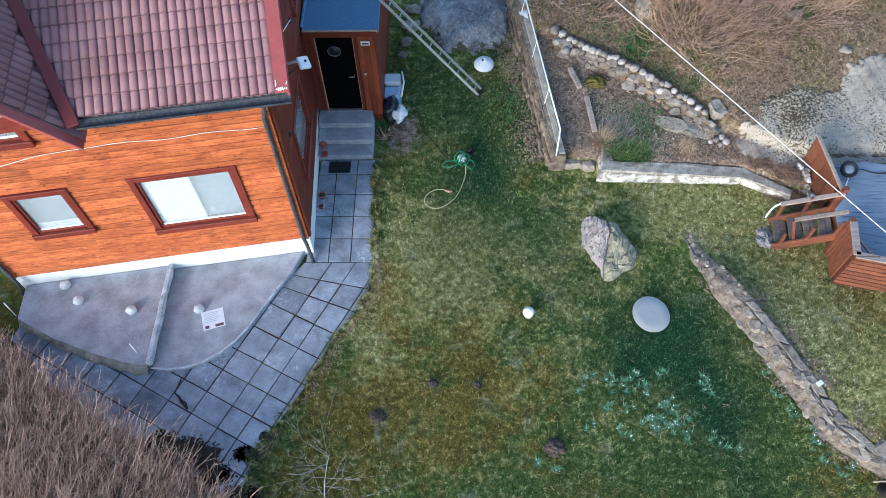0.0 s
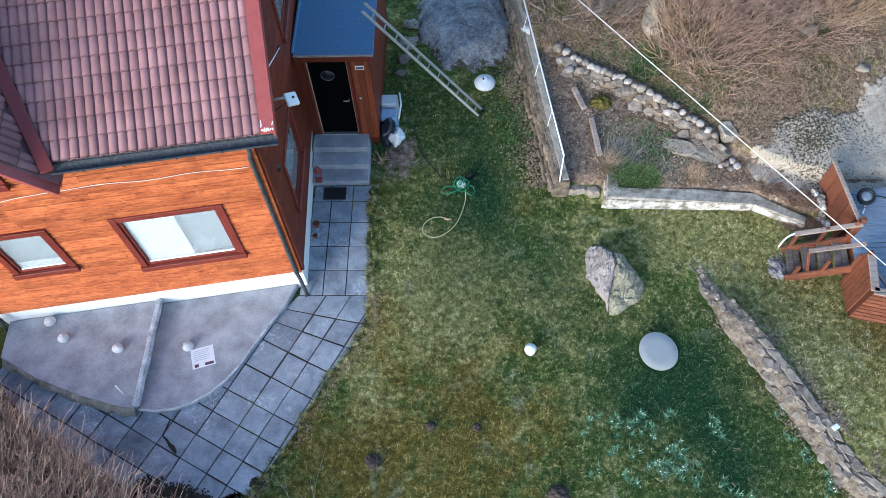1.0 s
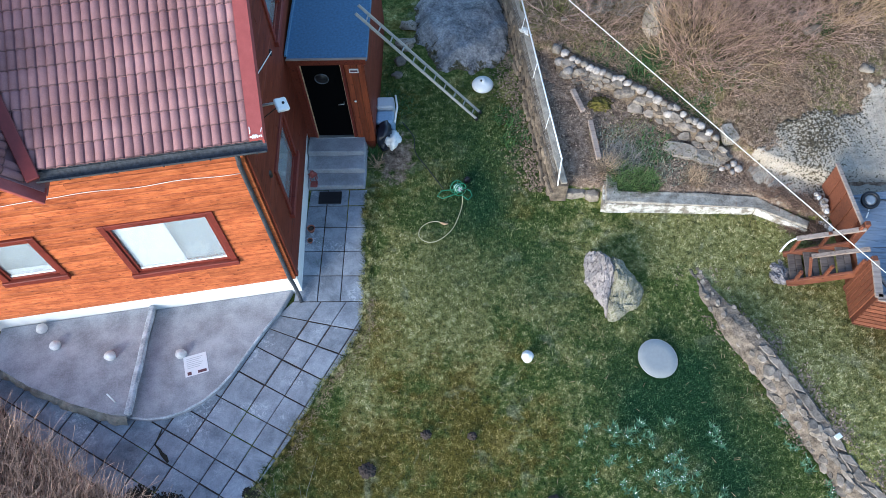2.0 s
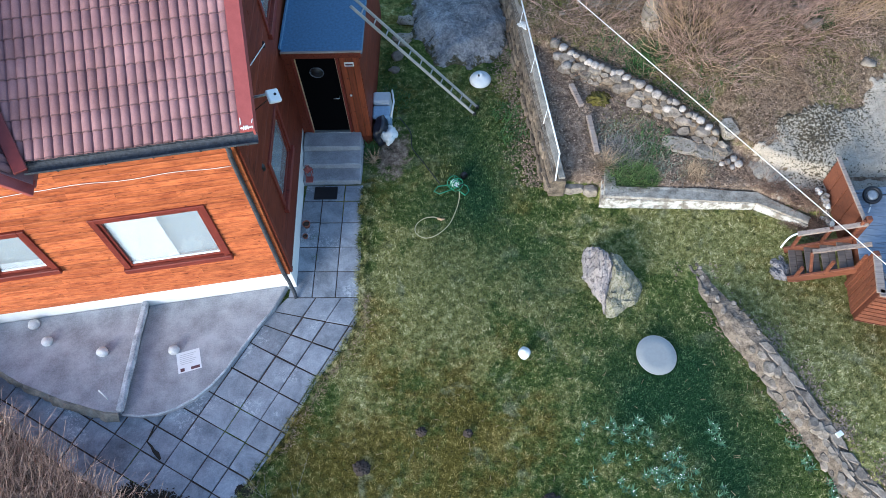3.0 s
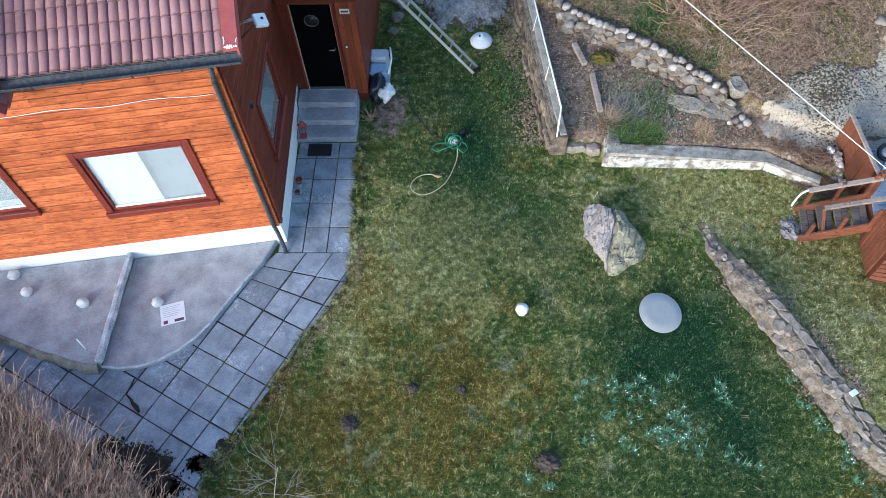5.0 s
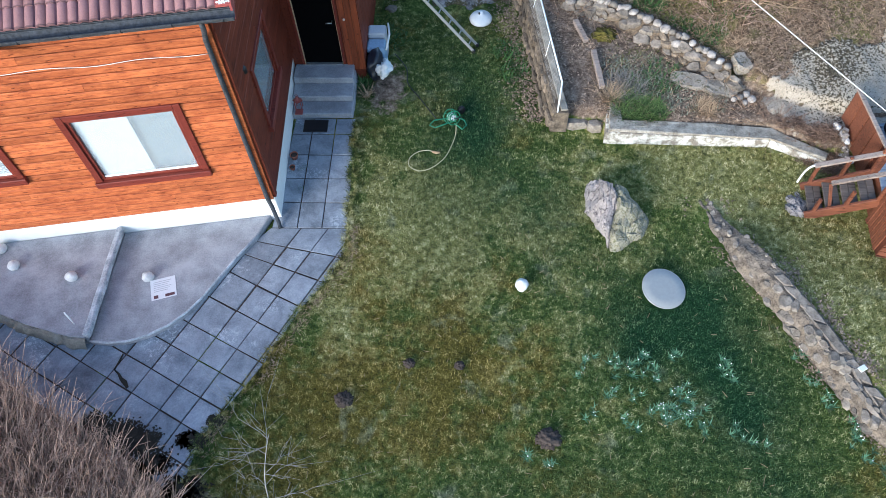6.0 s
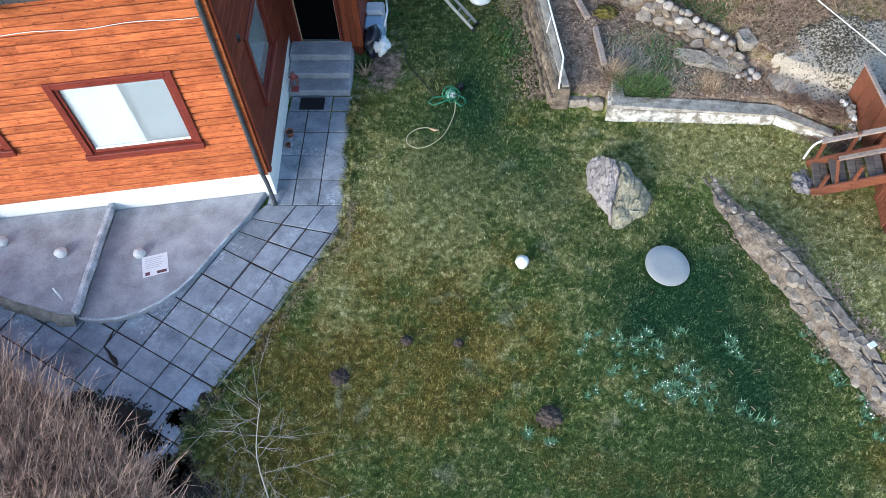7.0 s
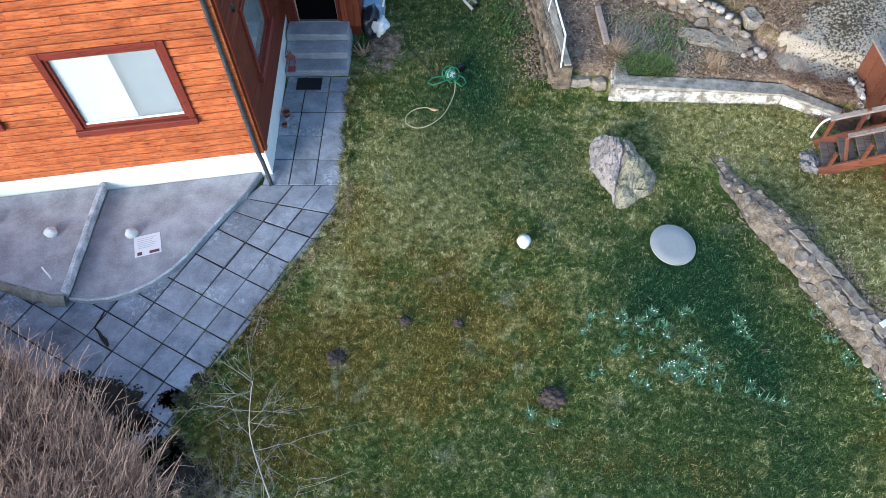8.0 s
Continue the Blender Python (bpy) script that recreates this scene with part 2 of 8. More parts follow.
def roof_tile_material():
    m, nt, b = mat_new("red_brown_roof_tile")
    r = rnd(nt)
    v = world_pos(nt)
    big = noise_tex(nt, v, 1.4, 5, 0.6)
    fine = noise_tex(nt, v, 60, 3, 0.6)
    f = maths(nt, "ADD", maths(nt, "MULTIPLY", big, 0.7), maths(nt, "MULTIPLY", fine, 0.3))
    col = ramp(nt, f, [(0.3, (0.172, 0.086, 0.091)), (0.7, (0.322, 0.181, 0.19))])
    col = mix(nt, 1.0, col, ramp(nt, r, [(0, (0.93, 0.93, 0.93)), (1, (1.07, 1.06, 1.06))]), "MULTIPLY")
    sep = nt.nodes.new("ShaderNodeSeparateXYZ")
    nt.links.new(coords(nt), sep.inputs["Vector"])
    # Uneven darker band near each tile's lower edge.
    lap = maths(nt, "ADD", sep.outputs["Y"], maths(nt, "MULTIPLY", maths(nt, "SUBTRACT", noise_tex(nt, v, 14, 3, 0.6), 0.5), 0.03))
    lap_band = maths(nt, "MULTIPLY", ramp(nt, maths(nt, "ADD", maths(nt, "MULTIPLY", lap, 10.0), 0.5), [(0.28, (0, 0, 0)), (0.31, (1, 1, 1)), (0.4, (1, 1, 1)), (0.52, (0, 0, 0))]), 0.6)
    col = mix(nt, lap_band, col, (0.045, 0.03, 0.035))
    finish(nt, b, col, 0.7, 0, 0.2)
    bump(nt, b, fine, 0.3, 0.004)
    return m


def glass_material():
    m, nt, b = mat_new("window_glass")
    finish(nt, b, (0.62, 0.68, 0.72), 0.06, 0.0, 0.8)
    b.inputs["Transmission Weight"].default_value = 0.75
    return m


def lichen_rock(name, base_d, base_l, lichen, amount, scale=5.5):
    m, nt, b = mat_new(name)
    v = world_pos(nt)
    n1 = noise_tex(nt, v, 2.2, 6, 0.65, 0.3)
    n2 = noise_tex(nt, v, 30, 4, 0.6)
    f = maths(nt, "ADD", maths(nt, "MULTIPLY", n1, 0.6), maths(nt, "MULTIPLY", n2, 0.4))
    col = ramp(nt, f, [(0.32, base_d), (0.68, base_l)])
    patch = noise_tex(nt, v, scale, 7, 0.8, 0.5)
    k = ramp(nt, patch, [(amount, (0, 0, 0)), (amount + 0.025, (1, 1, 1))])
    col = mix(nt, k, col, lichen)
    finish(nt, b, col, 0.9, 0, 0.25)
    bump(nt, b, f, 0.7, 0.03)
    return m


LAWN_GREEN = ((0.017, 0.034, 0.006), (0.075, 0.108, 0.021), (0.28, 0.28, 0.1))
LAWN_DRY = ((0.06, 0.062, 0.013), (0.25, 0.24, 0.072), (0.58, 0.55, 0.25))


def attr(nt, key):
    n = nt.nodes.new("ShaderNodeAttribute")
    n.attribute_name = key
    return n.outputs["Fac"]


def lawn_patches(nt, v):
    """Where the lawn is dry (0 to 1), where it is mossy brown, and its grain."""
    warp = noise_tex(nt, v, 0.5, 5, 0.65, 0.6)
    mid = noise_tex(nt, v, 2.4, 6, 0.7, 0.3)
    dry = ramp(nt, maths(nt, "ADD", maths(nt, "ADD", maths(nt, "MULTIPLY", warp, 0.45), maths(nt, "MULTIPLY", mid, 0.55)), maths(nt, "MULTIPLY", attr(nt, "pale"), 0.2)), [(0.52, (0, 0, 0)), (0.6, (1, 1, 1))])
    far = nt.nodes.new("ShaderNodeMapping")
    far.inputs["Location"].default_value = (31, 17, 5)
    nt.links.new(v, far.inputs["Vector"])
    moss = ramp(nt, maths(nt, "ADD", maths(nt, "MULTIPLY", noise_tex(nt, far.outputs["Vector"], 0.7, 4, 0.6, 0.4), 0.6), maths(nt, "ADD", maths(nt, "MULTIPLY", noise_tex(nt, far.outputs["Vector"], 5.0, 5, 0.7), 0.4), maths(nt, "MULTIPLY", attr(nt, "moss"), 0.165))), [(0.52, (0, 0, 0)), (0.64, (1, 1, 1))])
    spots = maths(nt, "MULTIPLY", ramp(nt, noise_tex(nt, far.outputs["Vector"], 1.7, 5, 0.7, 0.5), [(0.57, (0, 0, 0)), (0.66, (1, 1, 1))]), 0.55)
    return dry, moss, spots


def ground_material():
    """Lawn, bare soil and dry hillside on one sheet: the mesh's masks say where the beds and the hill lie."""
    m, nt, b = mat_new("garden_ground")
    v = world_pos(nt)
    dry, moss, spots = lawn_patches(nt, v)
    mid = noise_tex(nt, v, 6.0, 5, 0.7)
    fine = noise_tex(nt, v, 34, 5, 0.75)
    mid2 = noise_tex(nt, v, 13.0, 4, 0.65)
    mixf = maths(nt, "ADD", maths(nt, "ADD", maths(nt, "MULTIPLY", mid, 0.35), maths(nt, "MULTIPLY", mid2, 0.35)), maths(nt, "MULTIPLY", fine, 0.3))
    green = ramp(nt, mixf, [(0.38, LAWN_GREEN[0]), (0.51, LAWN_GREEN[1]), (0.64, LAWN_GREEN[2])])
    straw = ramp(nt, mixf, [(0.38, LAWN_DRY[0]), (0.51, LAWN_DRY[1]), (0.64, LAWN_DRY[2])])
    brown = ramp(nt, mixf, [(0.36, (0.055, 0.04, 0.007)), (0.52, (0.15, 0.105, 0.018)), (0.68, (0.26, 0.185, 0.045))])
    col = mix(nt, dry, green, straw)
    col = mix(nt, maths(nt, "MULTIPLY", moss, 0.75), col, brown)
    col = mix(nt, spots, col, ramp(nt, mixf, [(0.38, (0.075, 0.085, 0.045)), (0.64, (0.41, 0.4, 0.25))]))
    lush = nt.nodes.new("ShaderNodeAttribute")
    lush.attribute_name = "lush"
    deep = ramp(nt, mixf, [(0.36, (0.008, 0.026, 0.009)), (0.55, (0.02, 0.056, 0.019)), (0.7, (0.06, 0.1, 0.036))])
    col = mix(nt, lush.outputs["Fac"], col, deep)
    bed = nt.nodes.new("ShaderNodeAttribute")
    bed.attribute_name = "bed"
    soil = ramp(nt, mixf, [(0.36, (0.036, 0.024, 0.018)), (0.5, (0.19, 0.135, 0.097)), (0.66, (0.52, 0.405, 0.305))])
    bk = ramp(nt, maths(nt, "ADD", bed.outputs["Fac"], maths(nt, "MULTIPLY", maths(nt, "SUBTRACT", mid, 0.5), 1.2)), [(0.4, (0, 0, 0)), (0.6, (1, 1, 1))])
    col = mix(nt, bk, col, soil)
    hill = nt.nodes.new("ShaderNodeAttribute")
    hill.attribute_name = "hill"
    sl = ramp(nt, mixf, [(0.38, (0.03, 0.019, 0.013)), (0.5, (0.15, 0.104, 0.066)), (0.62, (0.46, 0.34, 0.23))])
    mossy = ramp(nt, mixf, [(0.36, (0.05, 0.055, 0.012)), (0.64, (0.23, 0.22, 0.07))])
    sl = mix(nt, maths(nt, "MULTIPLY", ramp(nt, noise_tex(nt, v, 1.1, 6, 0.7, 0.4), [(0.5, (0, 0, 0)), (0.58, (1, 1, 1))]), 0.6), sl, mossy)
    col = mix(nt, hill.outputs["Fac"], col, sl)
    finish(nt, b, col, 0.95, 0, 0.15)
    bump(nt, b, mixf, 0.9, 0.05)
    return m


def blade_material():
    m, nt, b = mat_new("grass_blades")
    v = world_pos(nt)
    tuft = maths(nt, "ADD", maths(nt, "MULTIPLY", noise_tex(nt, v, 5.5, 4, 0.7), 0.45), maths(nt, "MULTIPLY", noise_tex(nt, v, 12.0, 4, 0.7), 0.55))
    r = maths(nt, "ADD", maths(nt, "ADD", maths(nt, "MULTIPLY", rnd(nt, True), 0.17), 0.185), maths(nt, "MULTIPLY", maths(nt, "SUBTRACT", tuft, 0.465), 6.6))
    dry, moss, spots = lawn_patches(nt, v)
    green = ramp(nt, r, [(0, (0.022, 0.046, 0.008)), (0.5, (0.09, 0.127, 0.024)), (0.85, (0.25, 0.255, 0.08)), (1, (0.46, 0.42, 0.2))])
    straw = ramp(nt, r, [(0, (0.05, 0.055, 0.014)), (0.4, (0.2, 0.19, 0.06)), (0.8, (0.46, 0.41, 0.17)), (1, (0.64, 0.57, 0.31))])
    brown = ramp(nt, r, [(0, (0.06, 0.045, 0.008)), (0.6, (0.23, 0.155, 0.022)), (1, (0.44, 0.31, 0.09))])
    col = mix(nt, maths(nt, "MULTIPLY", moss, 0.75), mix(nt, dry, green, straw), brown)
    col = mix(nt, spots, col, ramp(nt, r, [(0, (0.065, 0.08, 0.038)), (0.5, (0.23, 0.235, 0.125)), (1, (0.52, 0.5, 0.32))]))
    lush = nt.nodes.new("ShaderNodeAttribute")
    lush.attribute_name = "lush"
    deep = ramp(nt, r, [(0, (0.01, 0.04, 0.013)), (0.7, (0.03, 0.082, 0.026)), (1, (0.12, 0.18, 0.075))])
    finish(nt, b, mix(nt, lush.outputs["Fac"], col, deep), 0.7, 0, 0.25)
    return m


M_TILE = roof_tile_material()
M_GLASS = glass_material()


def slab_material():
    """Concrete slabs with worn white scuffs and dark damp stains."""
    m, nt, b = mat_new("concrete_slab")
    r = rnd(nt)
    w = world_pos(nt)
    v = shift_by(nt, w, r)
    big = noise_tex(nt, v, 2.8, 6, 0.68, 0.4)
    fine = noise_tex(nt, v, 40, 4, 0.65)
    f = maths(nt, "ADD", maths(nt, "MULTIPLY", big, 0.7), maths(nt, "MULTIPLY", fine, 0.3))
    col = ramp(nt, f, [(0.34, (0.15, 0.165, 0.19)), (0.66, (0.37, 0.39, 0.43))])
    scuff = maths(nt, "MULTIPLY", ramp(nt, noise_tex(nt, w, 1.5, 3, 0.5), [(0.52, (0, 0, 0)), (0.66, (1, 1, 1))]), ramp(nt, noise_tex(nt, v, 16, 7, 0.8, 0.6), [(0.52, (0, 0, 0)), (0.57, (1, 1, 1))]))
    col = mix(nt, maths(nt, "MULTIPLY", scuff, 0.75), col, (0.58, 0.6, 0.63))
    damp = ramp(nt, noise_tex(nt, w, 0.9, 6, 0.7, 0.5), [(0.5, (1, 1, 1)), (0.66, (0.68, 0.68, 0.7))])
    col = mix(nt, 1.0, col, damp, "MULTIPLY")
    col = mix(nt, 1.0, col, ramp(nt, r, [(0, (0.84, 0.84, 0.84)), (1, (1.14, 1.14, 1.14))]), "MULTIPLY")
    finish(nt, b, col, 0.85, 0, 0.3)
    bump(nt, b, f, 0.45, 0.006)
    return m


def bedrock_material():
    """Pale smooth rock; black and brown lichen crowds where the mesh says so."""
    m, nt, b = mat_new("pale_bedrock")
    v = world_pos(nt)
    n1 = noise_tex(nt, v, 1.6, 6, 0.7, 0.5)
    n2 = noise_tex(nt, v, 24, 5, 0.65)
    f = maths(nt, "ADD", maths(nt, "MULTIPLY", n1, 0.55), maths(nt, "MULTIPLY", n2, 0.45))
    col = ramp(nt, f, [(0.36, (0.21, 0.172, 0.13)), (0.5, (0.34, 0.288, 0.228)), (0.66, (0.47, 0.408, 0.335))])
    dots = noise_tex(nt, v, 25, 4, 0.72, 0.5)
    spots = maths(nt, "ADD", maths(nt, "ADD", maths(nt, "MULTIPLY", dots, 0.8), maths(nt, "MULTIPLY", noise_tex(nt, v, 1.3, 3, 0.5), 0.2)), maths(nt, "MULTIPLY", maths(nt, "SUBTRACT", attr(nt, "lichen"), 0.5), 0.2))
    crust = ramp(nt, spots, [(0.46, (0, 0, 0)), (0.5, (0.5, 0.5, 0.5))])
    col = mix(nt, crust, col, (0.5, 0.45, 0.36))
    col = mix(nt, ramp(nt, spots, [(0.53, (0, 0, 0)), (0.545, (1, 1, 1))]), col, ramp(nt, n2, [(0.35, (0.02, 0.017, 0.012)), (0.65, (0.11, 0.085, 0.05))]))
    earth = maths(nt, "ADD", noise_tex(nt, v, 3.2, 6, 0.7, 0.4), maths(nt, "MULTIPLY", maths(nt, "SUBTRACT", attr(nt, "earth"), 0.5), 0.36))
    col = mix(nt, ramp(nt, earth, [(0.57, (0, 0, 0)), (0.62, (1, 1, 1))]), col, ramp(nt, n2, [(0.35, (0.12, 0.083, 0.055)), (0.65, (0.34, 0.25, 0.17))]))
    finish(nt, b, col, 0.9, 0, 0.25)
    bump(nt, b, f, 0.7, 0.03)
    return m


def dark_bedrock_material():
    """Blue-grey rock with pale crusts and dark stains, earth and moss lapping its edge."""
    m, nt, b = mat_new("blue_grey_bedrock")
    v = world_pos(nt)
    n1 = noise_tex(nt, v, 1.9, 7, 0.72, 0.6)
    n2 = noise_tex(nt, v, 20, 5, 0.7)
    f = maths(nt, "ADD", maths(nt, "MULTIPLY", n1, 0.6), maths(nt, "MULTIPLY", n2, 0.4))
    col = ramp(nt, f, [(0.38, (0.08, 0.08, 0.083)), (0.5, (0.23, 0.225, 0.225)), (0.62, (0.46, 0.445, 0.435))])
    crust = ramp(nt, noise_tex(nt, v, 7.0, 6, 0.75, 0.5), [(0.57, (0, 0, 0)), (0.6, (0.7, 0.7, 0.7))])
    col = mix(nt, crust, col, (0.4, 0.38, 0.35))
    earth = maths(nt, "ADD", noise_tex(nt, v, 3.6, 6, 0.7, 0.4), maths(nt, "MULTIPLY", maths(nt, "SUBTRACT", attr(nt, "earth"), 0.5), 0.4))
    col = mix(nt, ramp(nt, earth, [(0.54, (0, 0, 0)), (0.62, (1, 1, 1))]), col, ramp(nt, n2, [(0.35, (0.03, 0.034, 0.013)), (0.65, (0.13, 0.105, 0.06))]))
    finish(nt, b, col, 0.9, 0, 0.25)
    bump(nt, b, f, 0.9, 0.05)
    return m


M_SLAB = slab_material()
M_ROCK = bedrock_material()
M_DARKROCK = dark_bedrock_material()
M_BOULDER = lichen_rock("pinkish_boulder", (0.18, 0.155, 0.143), (0.46, 0.408, 0.385), (0.1, 0.086, 0.085), 0.54, 15.0)
M_BOULDERGREEN = lichen_rock("lichened_boulder", (0.16, 0.145, 0.105), (0.43, 0.395, 0.3), (0.14, 0.135, 0.07), 0.52, 34.0)
M_GREYROCK = lichen_rock("grey_bed_rock", (0.18, 0.152, 0.122), (0.44, 0.385, 0.32), (0.12, 0.105, 0.065), 0.54, 14.0)
M_GROUND = ground_material()
M_BLADE = blade_material()


# ---- building helpers ----
LOC = {}


def thing(name, loc, label, category, group="", kind=""):
    ob = new(name)
    ob.empty_display_size = 0.1
    ob.matrix_basis = Matrix.Translation(loc)
    LOC[ob] = Vector(loc)
    return tagged(ob, label, category, group, kind)


def to_mesh(name, bm, mat):
    me = bpy.data.meshes.new(name)
    bm.normal_update()
    bm.to_mesh(me)
    bm.free()
    if mat:
        me.materials.append(mat)
    return me


def part(name, bm, mat, parent, label="", kind=""):
    """One mesh under a thing or a part; the bmesh is in world metres."""
    me = bm if isinstance(bm, bpy.types.Mesh) else to_mesh(name, bm, mat)
    me.transform(Matrix.Translation(-LOC[parent]))
    ob = new(name, me)
    ob.parent = parent
    LOC[ob] = LOC[parent]
    return tagged(ob, label, "", "", kind)


def piece(name, me, parent, m):
    """A part that shares its mesh with others like it; m is its pose in the world."""
    ob = new(name, me)
    ob.parent = parent
    ob.matrix_basis = Matrix.Translation(-LOC[parent]) @ m
    LOC[ob] = LOC[parent]
    return ob


def solid(name, bm, mat, loc, label, category, group="", kind=""):
    """A thing of a single mesh, with its origin at loc."""
    me = bm if isinstance(bm, bpy.types.Mesh) else to_mesh(name, bm, mat)
    me.transform(Matrix.Translation(-Vector(loc)))
    ob = new(name, me)
    ob.matrix_basis = Matrix.Translation(loc)
    LOC[ob] = Vector(loc)
    return tagged(ob, label, category, group, kind)


def np_mesh(name, verts, faces, mat, smooth=False):
    verts, faces = np.asarray(verts, np.float32), np.asarray(faces, np.int32)
    me = bpy.data.meshes.new(name)
    n, k = faces.shape
    me.vertices.add(len(verts))
    me.vertices.foreach_set("co", verts.ravel())
    me.loops.add(n * k)
    me.loops.foreach_set("vertex_index", faces.ravel())
    me.polygons.add(n)
    me.polygons.foreach_set("loop_start", np.arange(0, n * k, k, dtype=np.int32))
    me.polygons.foreach_set("use_smooth", np.full(n, smooth))
    me.update(calc_edges=True)
    me.validate()
    me.materials.append(mat)
    return me


def box(bm, x0, x1, y0, y1, z0, z1, m=None, bev=0.0):
    r = bmesh.ops.create_cube(bm, size=1.0)
    vs = r["verts"]
    for v in vs:
        v.co = Vector((x0 + (v.co.x + 0.5) * (x1 - x0), y0 + (v.co.y + 0.5) * (y1 - y0), z0 + (v.co.z + 0.5) * (z1 - z0)))
    if bev:
        es = list({e for v in vs for e in v.link_edges})
        out = bmesh.ops.bevel(bm, geom=es, offset=bev, segments=1, affect="EDGES")
        vs = list({v for f in out["faces"] for v in f.verts} | {v for v in vs if v.is_valid})
    if m is not None:
        for v in vs:
            v.co = m @ v.co
    return bm


def new_box(x0, x1, y0, y1, z0, z1, m=None, bev=0.0):
    return box(bmesh.new(), x0, x1, y0, y1, z0, z1, m, bev)


def beam(bm, a, b, w, h, bev=0.004, up=(0, 0, 1)):
    """A bar of section w by h from a to b."""
    a, b = Vector(a), Vector(b)
    d = b - a
    z = d.normalized()
    x = z.cross(Vector(up))
    x = x.normalized() if x.length > 1e-4 else Vector((1, 0, 0))
    y = z.cross(x)
    m = Matrix((x, y, z)).transposed().to_4x4()
    m.translation = a
    return box(bm, -w / 2, w / 2, -h / 2, h / 2, 0, d.length, m, bev)


def tube(bm, pts, r, sides=8, closed=False):
    """A round bar along points."""
    pts = [Vector(p) for p in pts]
    rings = []
    n = len(pts)
    ref = Vector((0.13, 0.2, 0.97))
    for i, p in enumerate(pts):
        d = (pts[(i + 1) % n] - pts[i - 1]) if closed else (pts[min(i + 1, n - 1)] - pts[max(i - 1, 0)])
        d.normalize()
        x = d.cross(ref)
        if x.length < 1e-3:
            x = d.cross(Vector((1, 0, 0)))
        x.normalize()
        y = d.cross(x)
        rr = r[i] if isinstance(r, (list, tuple)) else r
        rings.append([bm.verts.new(p + rr * (math.cos(2 * math.pi * k / sides) * x + math.sin(2 * math.pi * k / sides) * y)) for k in range(sides)])
    for i in range(n if closed else n - 1):
        a, b = rings[i], rings[(i + 1) % n]
        for k in range(sides):
            bm.faces.new((a[k], a[(k + 1) % sides], b[(k + 1) % sides], b[k])).smooth = True
    if not closed:
        bm.faces.new(rings[0][::-1])
        bm.faces.new(rings[-1])
    return bm


def lathe(bm, profile, m=None, sides=24):
    """A turned body from (radius, height) pairs."""
    rings = []
    for r, z in profile:
        ring = []
        for k in range(sides):
            a = 2 * math.pi * k / sides
            p = Vector((r * math.cos(a), r * math.sin(a), z))
            ring.append(bm.verts.new(m @ p if m is not None else p))
        rings.append(ring)
    for a, b in zip(rings, rings[1:]):
        for k in range(sides):
            bm.faces.new((a[k], a[(k + 1) % sides], b[(k + 1) % sides], b[k])).smooth = True
    bm.faces.new(rings[0][::-1])
    bm.faces.new(rings[-1])
    return bm


def prism(bm, outline, z0, z1, bev=0.0):
    """An upright body over an outline of (x, y), counter-clockwise; z0 and z1 may be functions of (x, y)."""
    f0 = z0 if callable(z0) else (lambda x, y: z0)
    f1 = z1 if callable(z1) else (lambda x, y: z1)
    lo = [bm.verts.new((x, y, f0(x, y))) for x, y in outline]
    hi = [bm.verts.new((x, y, f1(x, y))) for x, y in outline]
    n = len(outline)
    top = bm.faces.new(hi)
    bm.faces.new(lo[::-1])
    for i in range(n):
        bm.faces.new((lo[i], lo[(i + 1) % n], hi[(i + 1) % n], hi[i]))
    if bev:
        bmesh.ops.bevel(bm, geom=list(top.edges), offset=bev, segments=1, affect="EDGES")
    return bm


def rock_mesh(name, seed, size, rough=0.25, sub=2, mat=None, flat=0.0, freq=1.3, cut=None):
    """A lumpy stone of about that size (x, y, z), its middle at the origin; flat: how much of the underside is cut away."""
    bm = bmesh.new()
    bmesh.ops.create_icosphere(bm, subdivisions=sub, radius=0.5)
    off = Vector((seed * 3.17, seed * 1.31, seed * 2.7))
    for v in bm.verts:
        p = v.co.normalized()
        k = 1 + rough * noise.noise(p * freq + off) + 0.35 * rough * noise.noise(p * freq * 3 + off)
        q = p * 0.5 * k
        v.co = Vector((q.x * size[0], q.y * size[1], max(q.z, -0.5 + flat) * size[2]))
    for f in bm.faces:
        f.smooth = True
    return to_mesh(name, bm, mat)


def block_mesh(name, seed, size, mat, sides=6):
    """A rough-hewn stone with flat faces and worn edges, its middle at the origin."""
    rs = random.Random(seed)
    bm = bmesh.new()
    rings = []
    radii = [rs.uniform(0.82, 1.12) for _ in range(sides)]
    turn = rs.uniform(0, 1.0)
    for z, k in ((-0.5, 0.95), (0.22, 1.0), (0.5, 0.78)):
        ring = []
        for i in range(sides):
            a = 2 * math.pi * (i + turn) / sides
            c, q = math.cos(a), math.sin(a)
            n4 = (abs(c) ** 3.2 + abs(q) ** 3.2) ** (-1 / 3.2)
            ring.append(bm.verts.new((c * n4 * radii[i] * k * size[0] / 2, q * n4 * radii[i] * k * size[1] / 2, (z + rs.uniform(-0.08, 0.08)) * size[2])))
        rings.append(ring)
    for a, b in zip(rings, rings[1:]):
        for i in range(sides):
            bm.faces.new((a[i], a[(i + 1) % sides], b[(i + 1) % sides], b[i]))
    bm.faces.new(rings[-1])
    bm.faces.new(rings[0][::-1])
    return to_mesh(name, bm, mat)


